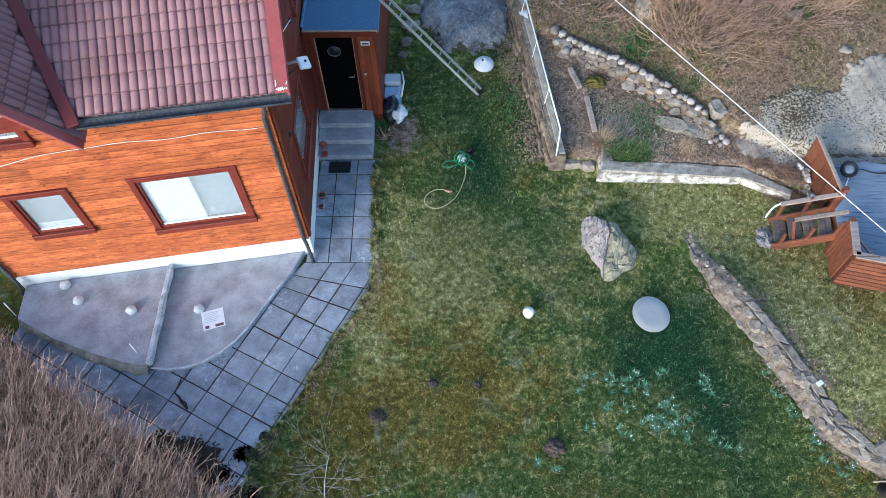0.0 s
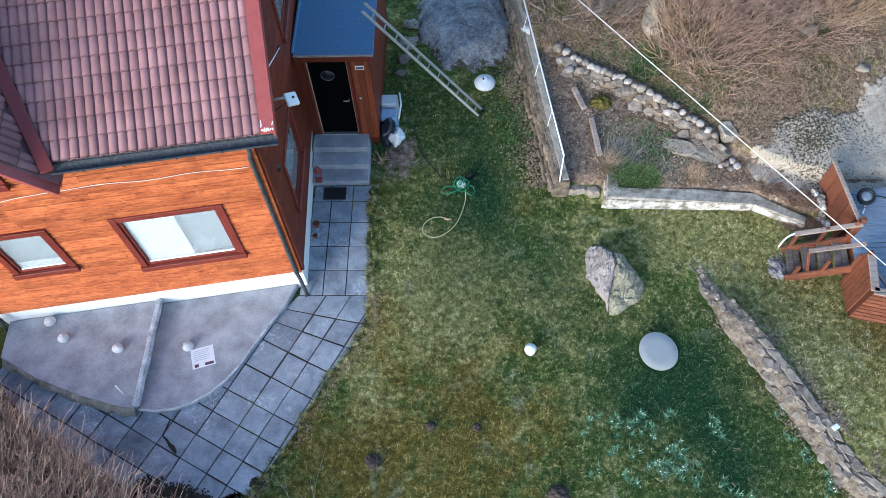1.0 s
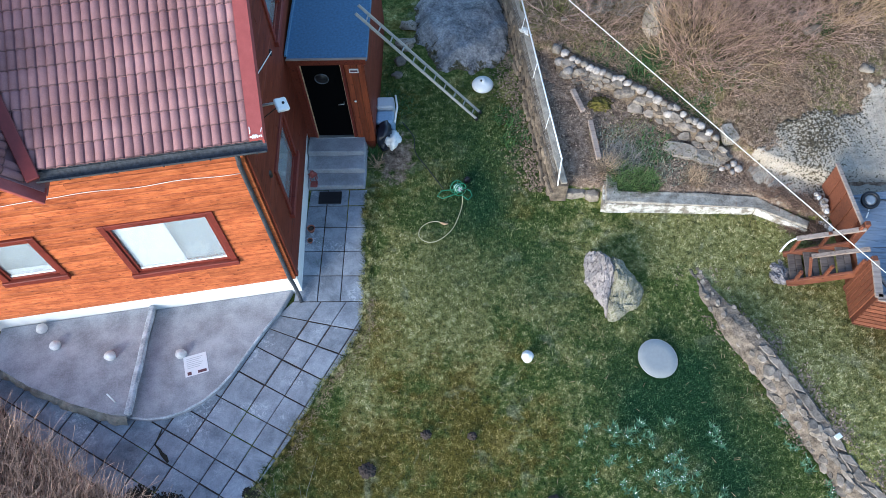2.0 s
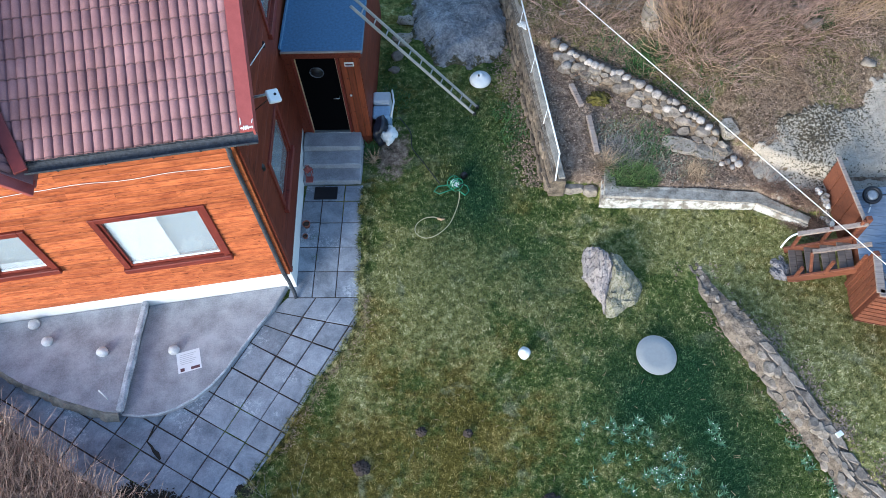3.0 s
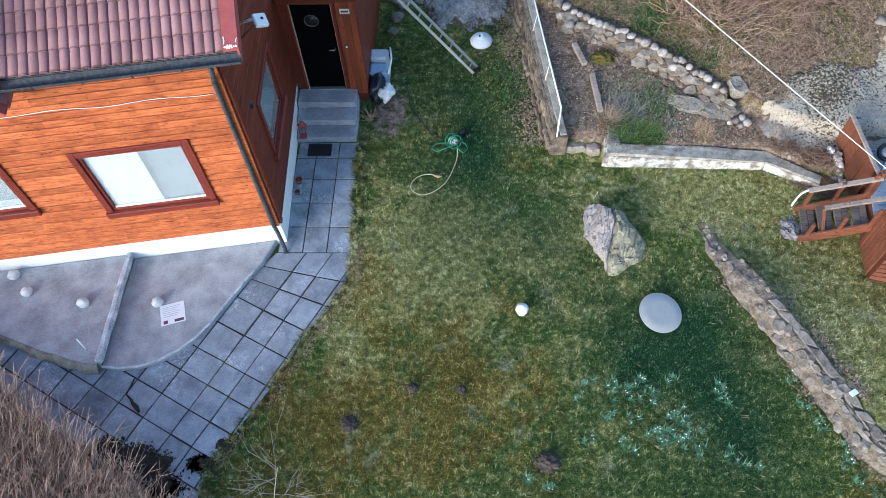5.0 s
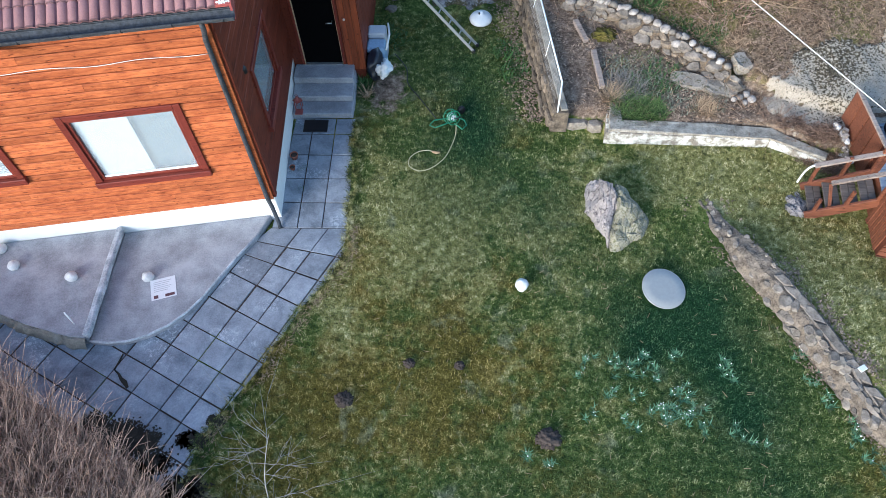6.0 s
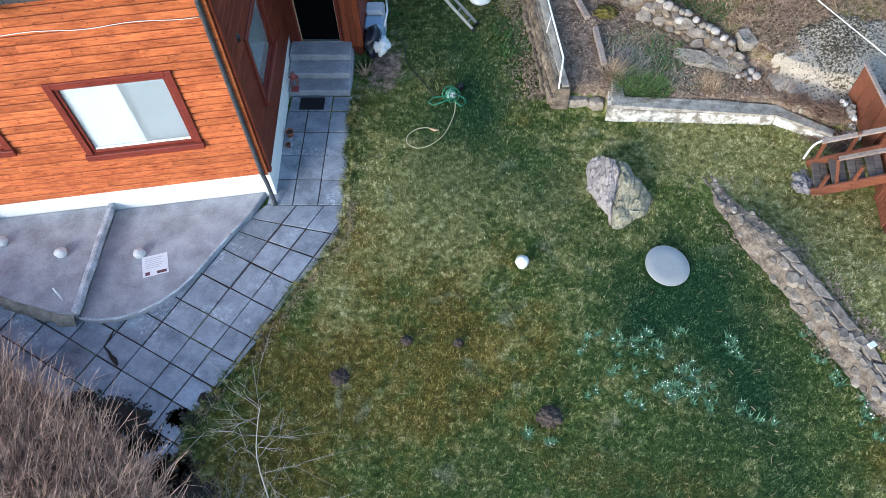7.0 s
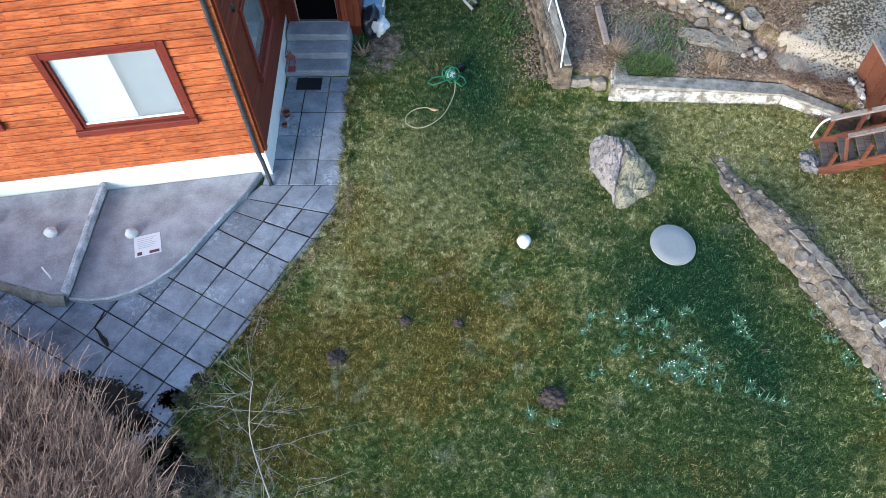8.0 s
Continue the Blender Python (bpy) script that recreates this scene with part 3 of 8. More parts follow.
def flat_stone(seed, length, width, thick, mat, sides):
    """An irregular flat stone with broken edges, its middle at the origin."""
    rs = random.Random(seed)
    bm = bmesh.new()
    turn = rs.uniform(0, 1)
    ring = []
    for i in range(sides):
        a = 2 * math.pi * (i + turn + rs.uniform(-0.28, 0.28)) / sides
        c, q = math.cos(a), math.sin(a)
        n4 = (abs(c) ** 4 + abs(q) ** 4) ** -0.25 * rs.uniform(0.86, 1.06)
        ring.append((c * n4 * width / 2, q * n4 * length / 2))
    rows = []
    for z, k in ((-0.5, 1.0), (0.25, 1.0), (0.5, 0.86)):
        rows.append([bm.verts.new((x * k, y * k, (z + rs.uniform(-0.14, 0.14)) * thick)) for x, y in ring])
    for p, q in zip(rows, rows[1:]):
        for i in range(sides):
            bm.faces.new((p[i], p[(i + 1) % sides], q[(i + 1) % sides], q[i]))
    bm.faces.new(rows[-1])
    bm.faces.new(rows[0][::-1])
    return to_mesh("stone", bm, mat)


def masonry(at, s0, s1, bounds, length, mats, parent, name, seed, rise=0.03, gap=0.012, wobble=0.025):
    """Fitted stones on a curved face: at(s, u) gives the face's point, bounds the courses in u."""
    rs = random.Random(seed)
    for c, (u0, u1) in enumerate(zip(bounds, bounds[1:])):
        s = s0 - rs.uniform(0, length * 0.5)
        while s < s1:
            w = length * rs.uniform(0.6, 1.5)
            a, b = s + gap, s + w - gap
            s += w
            if b < s0 + 0.05 or a > s1 - 0.05:
                continue
            a, b = max(a, s0), min(b, s1)
            mid = at((a + b) / 2, (u0 + u1) / 2)
            across = (at((a + b) / 2, u1) - at((a + b) / 2, u0))
            along = at(b, (u0 + u1) / 2) - at(a, (u0 + u1) / 2)
            n = along.cross(across)
            n = n.normalized() if n.z > 0 else -n.normalized()
            gu = min(0.3, gap / max(across.length, 0.02)) * (u1 - u0)
            lo, hi = u0 + gu, u1 - gu
            du, ds = (hi - lo), (b - a)
            k = [rs.uniform(0.04, 0.22) for _ in range(4)]
            outline = [(a + ds * k[0], lo), (b - ds * k[1], lo), (b, lo + du * k[1]), (b, hi - du * k[2]), (b - ds * k[2], hi), (a + ds * k[3], hi), (a, hi - du * k[3]), (a, lo + du * k[0])]
            pts = [at(p + rs.uniform(-wobble, wobble) * 0.5, q) + along.normalized() * rs.uniform(-wobble, wobble) * 0.4 for p, q in outline]
            top = rise * rs.uniform(0.5, 1.4)
            bm = bmesh.new()
            rings = [[bm.verts.new(p - n * 0.03) for p in pts], [bm.verts.new(p + n * top * 0.6) for p in pts], [bm.verts.new(p.lerp(mid, 0.16) + n * top * rs.uniform(0.85, 1.15)) for p in pts]]
            for p, q in zip(rings, rings[1:]):
                for i in range(8):
                    bm.faces.new((p[i], p[(i + 1) % 8], q[(i + 1) % 8], q[i]))
            bm.faces.new(rings[-1])
            bmesh.ops.recalc_face_normals(bm, faces=bm.faces[:])
            part(name, bm, mats[c % len(mats)], parent)


def tubes_np(paths, sides=3):
    """Many tapered twigs in one mesh: rows of points, first and last radius."""
    V, F, base = [], [], 0
    ang = np.arange(sides) * 2 * np.pi / sides
    for pts, r0, r1 in paths:
        pts = np.asarray(pts, float)
        n = len(pts)
        d = np.gradient(pts, axis=0)
        d /= np.linalg.norm(d, axis=1, keepdims=True) + 1e-9
        x = np.cross(d, (0.31, 0.17, 0.93))
        x /= np.linalg.norm(x, axis=1, keepdims=True) + 1e-9
        y = np.cross(d, x)
        r = np.linspace(r0, r1, n)[:, None, None]
        ring = pts[:, None] + r * (np.cos(ang)[None, :, None] * x[:, None] + np.sin(ang)[None, :, None] * y[:, None])
        V.append(ring.reshape(-1, 3))
        i = np.arange(n - 1)[:, None] * sides + base
        k = np.arange(sides)[None]
        k2 = (k + 1) % sides
        F.append(np.stack([i + k, i + k2, i + sides + k2, i + sides + k], -1).reshape(-1, 4))
        base += n * sides
    return np.concatenate(V), np.concatenate(F)


def smooth_step(e0, e1, v):
    t = np.clip((v - e0) / (e1 - e0), 0, 1)
    return t * t * (3 - 2 * t)


def lumps(x, y, scale, seed=0.0):
    """Smooth unevenness from a few waves, about -1 to 1."""
    s = 0
    for i, (a, b) in enumerate(((1.0, 0.3), (-0.4, 1.1), (0.8, -0.9), (1.7, 0.5), (-1.3, 1.6))):
        s = s + np.sin((a * x + b * y) * scale + seed + i * 1.7)
    return s / 3.2


# ---- ground ----
BANK_Y = (1.2, 1.9, 2.48, 3.06, 4.05, 4.75, 5.5, 6.35, 7.05)
BANK_X = (10.0, 8.4, 7.4, 6.85, 6.42, 6.1, 5.69, 5.26, 5.03)
ROW_X = (2.6, 3.39, 4.16, 4.9, 5.49, 6.14, 6.8, 7.6)
ROW_Y = (11.85, 11.35, 10.82, 10.3, 9.75, 9.15, 8.8, 8.5)


def fence_x(y):
    return 2.5 - (y - 8.54) * 0.137


def bed_front(x):
    return np.interp(x, (2.5, 3.44, 3.5, 6.3, 7.2, 9.0), (8.62, 8.6, 8.4, 8.36, 7.95, 7.7))


def masks(x, y):
    right = smooth_step(0.0, 0.12, x - fence_x(y) - 0.16)
    bed = right * smooth_step(0.0, 0.12, y - bed_front(x))
    hill = right * smooth_step(0.0, 0.2, y - np.interp(x, ROW_X, ROW_Y) - 0.05) * (y > 8.6)
    return bed, hill


def ground_z(x, y):
    x, y = np.asarray(x, float), np.asarray(y, float)
    bed, hill = masks(x, y)
    z = bed * (0.3 + 0.05 * np.clip(y - 8.5, 0, 4))
    over = np.clip(y - np.interp(x, ROW_X, ROW_Y), 0, 9)
    z = z + hill * (0.2 + 0.12 * over)
    bank = smooth_step(0.0, 0.14, x - np.interp(y, BANK_Y, BANK_X)) * (1 - smooth_step(7.2, 8.0, y))
    z = z + bank * 0.34 * smooth_step(7.0, 4.0, y)
    z = z + 0.018 * lumps(x, y, 1.3) + 0.012 * lumps(x, y, 4.1, 2.0) + hill * 0.06 * lumps(x, y, 2.3, 5.0)
    return z


def gz(x, y):
    return float(ground_z(x, y))


def lush_at(X, Y):
    """Where the lawn stays dark green."""
    k = 1.3 * np.exp(-(((X - 4.3) / 1.3) ** 2 + ((Y - 4.6) / 1.15) ** 2)) + 0.9 * np.exp(-(((X - 1.0) / 1.0) ** 2 + ((Y - 8.6) / 2.4) ** 2)) \
        + 0.6 * np.exp(-(((X - 2.4) / 0.6) ** 2 + ((Y - 6.7) / 0.9) ** 2)) + 0.6 * np.exp(-(((X - 5.2) / 0.8) ** 2 + ((Y - 3.0) / 1.2) ** 2)) \
        + 0.5 * np.exp(-(((X - 3.8) / 2.6) ** 2 + ((Y - 1.6) / 1.2) ** 2))
    return np.clip(k * (1 + 0.25 * lumps(X, Y, 3.3, 1.0)), 0, 1)


def pale_at(X, Y):
    """Where the lawn is bleached to straw."""
    bank = smooth_step(-0.1, 0.3, X - np.interp(Y, BANK_Y, BANK_X)) * (Y < 8)
    k = 1.15 * np.exp(-(((X - 0.3) / 1.4) ** 2 + ((Y - 6.4) / 1.2) ** 2)) + 1.9 * bank + 1.1 * np.exp(-(((X - 5.2) / 1.9) ** 2 + ((Y - 7.5) / 0.8) ** 2)) \
        + 0.8 * np.exp(-(((X + 0.95) / 0.35) ** 2 + ((Y - 5.0) / 0.9) ** 2)) + 0.9 * np.clip(lumps(X, Y, 4.6, 2.0) - 0.35, 0, 1) * np.exp(-(((X - 1.2) / 2.2) ** 2 + ((Y - 4.0) / 2.6) ** 2))
    return np.clip(k, 0, 1.5)


def moss_at(X, Y):
    """Where brown moss has the better of the grass."""
    bank = smooth_step(-0.1, 0.4, X - np.interp(Y, BANK_Y, BANK_X)) * (Y < 8)
    return np.clip(0.1 * bank + 1.0 * np.exp(-(((X - 0.4) / 1.5) ** 2 + ((Y - 3.9) / 1.2) ** 2)) + 0.8 * np.exp(-(((X + 1.3) / 1.3) ** 2 + ((Y - 1.9) / 1.1) ** 2)) - 0.6 * np.exp(-(((X - 4.5) / 2.0) ** 2 + ((Y - 6.0) / 3.0) ** 2)), -0.8, 1)


def build_ground():
    far = [60, 120, 300, 800, 2500]
    xs = np.r_[[-v for v in far[::-1]], -30, -20, np.arange(-13, 15.01, 0.12), 20, 30, far]
    ys = np.r_[[-v for v in far[::-1]], -30, -15, np.arange(-6, 17.01, 0.12), 22, 30, far]
    X, Y = np.meshgrid(xs, ys)
    Z = ground_z(X, Y) - 0.012
    n, m = X.shape
    i = (np.arange(n - 1)[:, None] * m + np.arange(m - 1)[None]).ravel()
    me = np_mesh("ground", np.stack([X, Y, Z], -1).reshape(-1, 3), np.stack([i, i + 1, i + m + 1, i + m], -1), M_GROUND, True)
    bed, hill = masks(X, Y)
    worn = np.exp(-(((X + 0.55) / 0.5) ** 2 + ((Y - 9.6) / 0.9) ** 2)) * 0.75
    under = smooth_step(0.35, -0.1, Y - np.interp(X, (-7.5, -4.5, -2.9), (4.7, 2.9, 2.1))) * smooth_step(-2.3, -3.0, X) * smooth_step(-14, -11, X) + 0.9 * np.exp(-(((X + 2.3) / 0.5) ** 2 + ((Y - 1.3) / 0.5) ** 2)) + 1.0 * np.exp(-(((X - 7.7) / 0.4) ** 2 + ((Y - 1.9) / 0.5) ** 2))
    lush = lush_at(X, Y)
    for key, val in (("bed", np.clip(bed * (1 - hill) + worn + under, 0, 1)), ("hill", hill), ("lush", np.clip(lush, 0, 1)), ("pale", pale_at(X, Y)), ("moss", moss_at(X, Y))):
        at = me.attributes.new(key, "FLOAT", "POINT")
        at.data.foreach_set("value", val.astype(np.float32).ravel())
    tagged(new("ground", me), "uneven spring lawn with green and yellowed patches and bare beds", "ground", "", "structure")


build_ground()

# ---- house ----
CORNER = (-2.15, 6.53)
MF = Matrix(((0.9880, -0.1547, 0, CORNER[0]), (0.1547, 0.9880, 0, CORNER[1]), (0, 0, 1, 0), (0, 0, 0, 1)))      # x along the front, -y outwards
MS = Matrix(((-0.044, -0.999, 0, CORNER[0]), (0.999, -0.044, 0, CORNER[1]), (0, 0, 1, 0), (0, 0, 0, 1)))     # x along the gable side, -y outwards
FRONT_L, SIDE_L = 5.38, 6.9
PLINTH, EAVE, SLOPE = 0.64, 4.43, 0.44
GAB_R, GAB_SLOPE = -2.76, 1.25
GAB_MID = (GAB_R - FRONT_L) / 2
house = thing("house", (CORNER[0], CORNER[1], 0), "orange-stained timber house with red tiled roof and white plinth", "house")


def front_span(z):
    """The stretch of the front wall at that height."""
    if z < EAVE - 0.1:
        return -FRONT_L, 0.0
    inset = (z - EAVE) / GAB_SLOPE
    return -FRONT_L + inset, GAB_R - inset


def side_span(z):
    if z < EAVE - 0.12:
        return 0.0, SIDE_L
    inset = (z - EAVE) / SLOPE
    return inset + 0.05, SIDE_L - inset - 0.05


# openings: x0, x1, z0, z1 of the outer trim
FRONT_WIN = ((-2.47, -0.77, 1.5, 3.02), (-4.4, -3.4, 1.8, 2.98), (-4.8, -3.36, 4.08, 5.12))
SIDE_WIN = ((0.76, 2.1, 1.4, 2.72), (2.85, 3.85, 3.35, 4.45))


def cut_runs(x0, x1, zm, openings):
    runs = [(x0, x1)]
    for a, b, lo, hi in openings:
        if lo + 0.03 < zm < hi - 0.03:
            nxt = []
            for s, e in runs:
                if a + 0.05 > s:
                    nxt.append((s, min(e, a + 0.05)))
                if b - 0.05 < e:
                    nxt.append((max(s, b - 0.05), e))
            runs = [(s, e) for s, e in nxt if e - s > 0.03]
    return runs


def cladding(m, span, z0, z1, openings, mat, parent, pitch=0.138, gap=0.011):
    rng = random.Random(5)
    z = z0
    while z < z1:
        zm = z + pitch / 2
        a, b = span(zm)
        if b - a > 0.1:
            for s, e in cut_runs(a, b, zm, openings):
                cuts = [s]
                while e - cuts[-1] > 3.6:
                    cuts.append(cuts[-1] + rng.uniform(1.6, 3.0))
                cuts.append(e)
                for c0, c1 in zip(cuts, cuts[1:]):
                    bm = bmesh.new()
                    j = rng.uniform(-0.003, 0.003)
                    c0 += 0.002
                    c1 -= 0.002
                    top, bot = z + pitch - gap, z + gap
                    sec = ((0.0, bot), (0.0, top), (-0.014 + j, top), (-0.024 + j, top - 0.012), (-0.032 + j, bot + 0.014), (-0.024 + j, bot))
                    ends = [[bm.verts.new(m @ Vector((x, y, q))) for y, q in sec] for x in (c0, c1)]
                    k = len(sec)
                    for i in range(k):
                        bm.faces.new((ends[0][i], ends[0][(i + 1) % k], ends[1][(i + 1) % k], ends[1][i]))
                    bm.faces.new(ends[0][::-1])
                    bm.faces.new(ends[1])
                    bmesh.ops.recalc_face_normals(bm, faces=bm.faces[:])
                    part("cladding_board", bm, mat, parent)
        z += pitch


def wall_body(name, m, span, z0, z1, openings, parent, thick=0.16):
    """The wall behind the boards, built of blocks round its openings."""
    bm = bmesh.new()
    zs = sorted({z0, z1, *[v for o in openings for v in o[2:]], *np.arange(EAVE - 0.1, z1, 0.14).tolist()})
    zs = [z for z in zs if z0 <= z <= z1]
    for lo, hi in zip(zs, zs[1:]):
        if hi - lo < 0.002:
            continue
        a, b = span((lo + hi) / 2)
        if b - a < 0.02:
            continue
        for s, e in cut_runs(a, b, (lo + hi) / 2, [(o[0] + 0.02, o[1] - 0.02, o[2] - 0.03, o[3] + 0.03) for o in openings]):
            box(bm, s, e, 0.001, thick, lo, hi, m)
    return part(name, bm, M_DARKWOOD, parent)


def window_unit(m, x0, x1, z0, z1, parent, name="window", blind=0.0, split=None, louvres=0):
    """Trim boards, frame, pane and what hangs behind it."""
    w = 0.1
    wobj = part(name, new_box(x0 + w, x1 - w, 0.1, 0.13, z0 + w, z1 - w, m), M_CURTAIN, parent, "pale net curtain behind glass")
    for nm, b in (("trim_board", (x0, x0 + w, z0, z1)), ("trim_board", (x1 - w, x1, z0, z1)), ("trim_board", (x0 + w, x1 - w, z1 - w, z1))):
        part(nm, new_box(b[0], b[1], -0.06, 0.02, b[2], b[3], m, 0.006), M_TRIM, wobj)
    part("sill", new_box(x0 - 0.02, x1 + 0.02, -0.1, 0.02, z0 - 0.02, z0 + w, m, 0.008), M_TRIM, wobj, "dark red sill board")
    bm = bmesh.new()
    for b in ((x0 + w, x0 + w + 0.045, z0 + w, z1 - w), (x1 - w - 0.045, x1 - w, z0 + w, z1 - w), (x0 + w + 0.045, x1 - w - 0.045, z1 - w - 0.045, z1 - w), (x0 + w + 0.045, x1 - w - 0.045, z0 + w, z0 + w + 0.045)):
        box(bm, b[0], b[1], -0.03, 0.05, b[2], b[3], m, 0.004)
    part("frame", bm, M_TRIM, wobj)
    if blind:
        part("glazing_bead", new_box(x0 + w + 0.046, x1 - w - 0.046, -0.012, 0.012, z0 + w + 0.046, z0 + w + 0.075, m), M_WHITE, wobj, "white glazing bead")
    g = part("pane", new_box(x0 + w + 0.03, x1 - w - 0.03, 0.0, 0.008, z0 + w + 0.03, z1 - w - 0.03, m), M_GLASS, wobj)
    g.visible_shadow = False
    if split:
        part("roller_blind", new_box(x0 + w + 0.04, x0 + split, 0.03, 0.036, z0 + w + 0.04, z1 - w - 0.04, m), M_GLASSWHITE, wobj, "white roller blind")
    for i in range(louvres):
        z = z0 + w + 0.05 + i * 0.035
        part("blind_slat", new_box(x0 + w + 0.05, x1 - w - 0.05, 0.02, 0.034, z, z + 0.014, m), M_GLASSWHITE, wobj)
    return wobj


part("plinth", new_box(-FRONT_L, 0.0, 0.03, 0.35, -0.3, PLINTH + 0.02, MF), M_PLINTH, house, "white painted plinth wall")
part("plinth", new_box(0.031, SIDE_L, 0.01, 0.3, -0.3, PLINTH + 0.02, MS), M_PLINTH, house, "white painted plinth wall")
part("plinth", new_box(0.36, SIDE_L, 0.0, 0.3, -0.3, PLINTH + 0.02, Matrix.Translation((-FRONT_L + 0.06, -0.78, 0)) @ MS), M_PLINTH, house)
wall_f = wall_body("front_wall", MF, front_span, PLINTH, EAVE + 1.6, FRONT_WIN, house)
wall_s = wall_body("gable_wall", MS, side_span, PLINTH, EAVE + 1.5, SIDE_WIN, house)
part("back_wall", new_box(-FRONT_L, 0.0, 0.0, 0.16, 0, EAVE + 0.1, Matrix.Translation((-0.1, SIDE_L - 0.1, 0)) @ MF), M_CLAD, house)
part("far_wall", new_box(0.1, SIDE_L - 0.2, 0.0, 0.16, 0, EAVE, Matrix.Translation((-FRONT_L + 0.06, -0.75, 0)) @ MS), M_CLAD, house)
cladding(MF, front_span, PLINTH, EAVE + 1.55, FRONT_WIN, M_CLAD, wall_f)
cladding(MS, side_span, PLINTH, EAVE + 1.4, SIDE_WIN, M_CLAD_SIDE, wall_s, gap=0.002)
window_unit(MF, *FRONT_WIN[0], house, blind=1, split=0.9)
window_unit(MF, *FRONT_WIN[1], house, blind=1, louvres=5)
window_unit(MF, *FRONT_WIN[2], house, blind=1)
window_unit(MS, *SIDE_WIN[0], house)
window_unit(MS, *SIDE_WIN[1], house)
# corner boards
part("corner_board", new_box(-0.1, 0.0, -0.045, 0.0, PLINTH, EAVE + 0.02, MF, 0.004), M_CLAD, wall_f)
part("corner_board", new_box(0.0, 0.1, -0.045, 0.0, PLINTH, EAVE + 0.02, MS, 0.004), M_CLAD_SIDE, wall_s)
part("corner_board", new_box(-FRONT_L, -FRONT_L + 0.1, -0.045, 0.0, PLINTH, EAVE, MF, 0.004), M_CLAD, wall_f)

# main roof: slabs under the tiles, fascia, verge and gutter
OV_F, OV_S = 0.13, 0.35
RIDGE = SIDE_L / 2


def roof_z(d):
    return EAVE + 0.2 + SLOPE * d


bm = bmesh.new()
for x0, x1 in ((GAB_R - 0.9, OV_S),):
    ring = [(x0, -OV_F, roof_z(-OV_F)), (x1, -OV_F, roof_z(-OV_F)), (x1, RIDGE, roof_z(RIDGE)), (x0, RIDGE, roof_z(RIDGE))]
    hi = [bm.verts.new(MF @ Vector(p)) for p in ring]
    lo = [bm.verts.new(MF @ (Vector(p) - Vector((0, 0, 0.12)))) for p in ring]
    bm.faces.new(hi)
    bm.faces.new(lo[::-1])
    for i in range(4):
        bm.faces.new((lo[i], lo[(i + 1) % 4], hi[(i + 1) % 4], hi[i]))
roof = part("roof", bm, M_TRIM, house, "red-brown double-roll tiled roof")
bm = bmesh.new()
ring = [(-FRONT_L - 0.3, RIDGE, roof_z(RIDGE)), (OV_S, RIDGE, roof_z(RIDGE)), (OV_S, SIDE_L + 0.3, roof_z(-0.3)), (-FRONT_L - 0.3, SIDE_L + 0.3, roof_z(-0.3))]
bm.faces.new([bm.verts.new(MF @ Vector(p)) for p in ring])
ex = bmesh.ops.extrude_face_region(bm, geom=bm.faces[:])
bmesh.ops.translate(bm, verts=[v for v in ex["geom"] if isinstance(v, bmesh.types.BMVert)], vec=(0, 0, 0.08))
part("rear_slope", bm, M_TILE, roof)
TH = math.atan(SLOPE)


def tile_mesh():
    """One double-roll tile, 0.25 wide and 0.32 long, its foot at the origin and its back up the slope."""
    bm = bmesh.new()
    n = 16
    rows = []
    for y, lift in ((-0.02, -0.03), (-0.02, 0.012), (0.305, -0.006)):
        row = []
        for i in range(n + 1):
            u = i / n
            h = 0.042 * abs(math.sin(2 * math.pi * u)) ** 0.7
            row.append(bm.verts.new((u * 0.25, y, max(h + lift, -0.012))))
        rows.append(row)
    for a, b in zip(rows, rows[1:]):
        for i in range(n):
            f = bm.faces.new((a[i], a[i + 1], b[i + 1], b[i]))
            f.smooth = a is rows[1] and i not in (7, 8)
    return to_mesh("tile", bm, M_TILE)


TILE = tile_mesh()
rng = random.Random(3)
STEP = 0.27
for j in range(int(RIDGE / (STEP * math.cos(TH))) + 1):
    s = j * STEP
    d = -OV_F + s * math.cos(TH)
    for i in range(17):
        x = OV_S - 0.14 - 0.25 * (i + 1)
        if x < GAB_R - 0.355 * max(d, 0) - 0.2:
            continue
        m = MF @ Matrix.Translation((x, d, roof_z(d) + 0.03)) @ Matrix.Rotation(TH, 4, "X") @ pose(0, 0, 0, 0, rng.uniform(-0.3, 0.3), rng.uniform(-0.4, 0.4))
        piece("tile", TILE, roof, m)
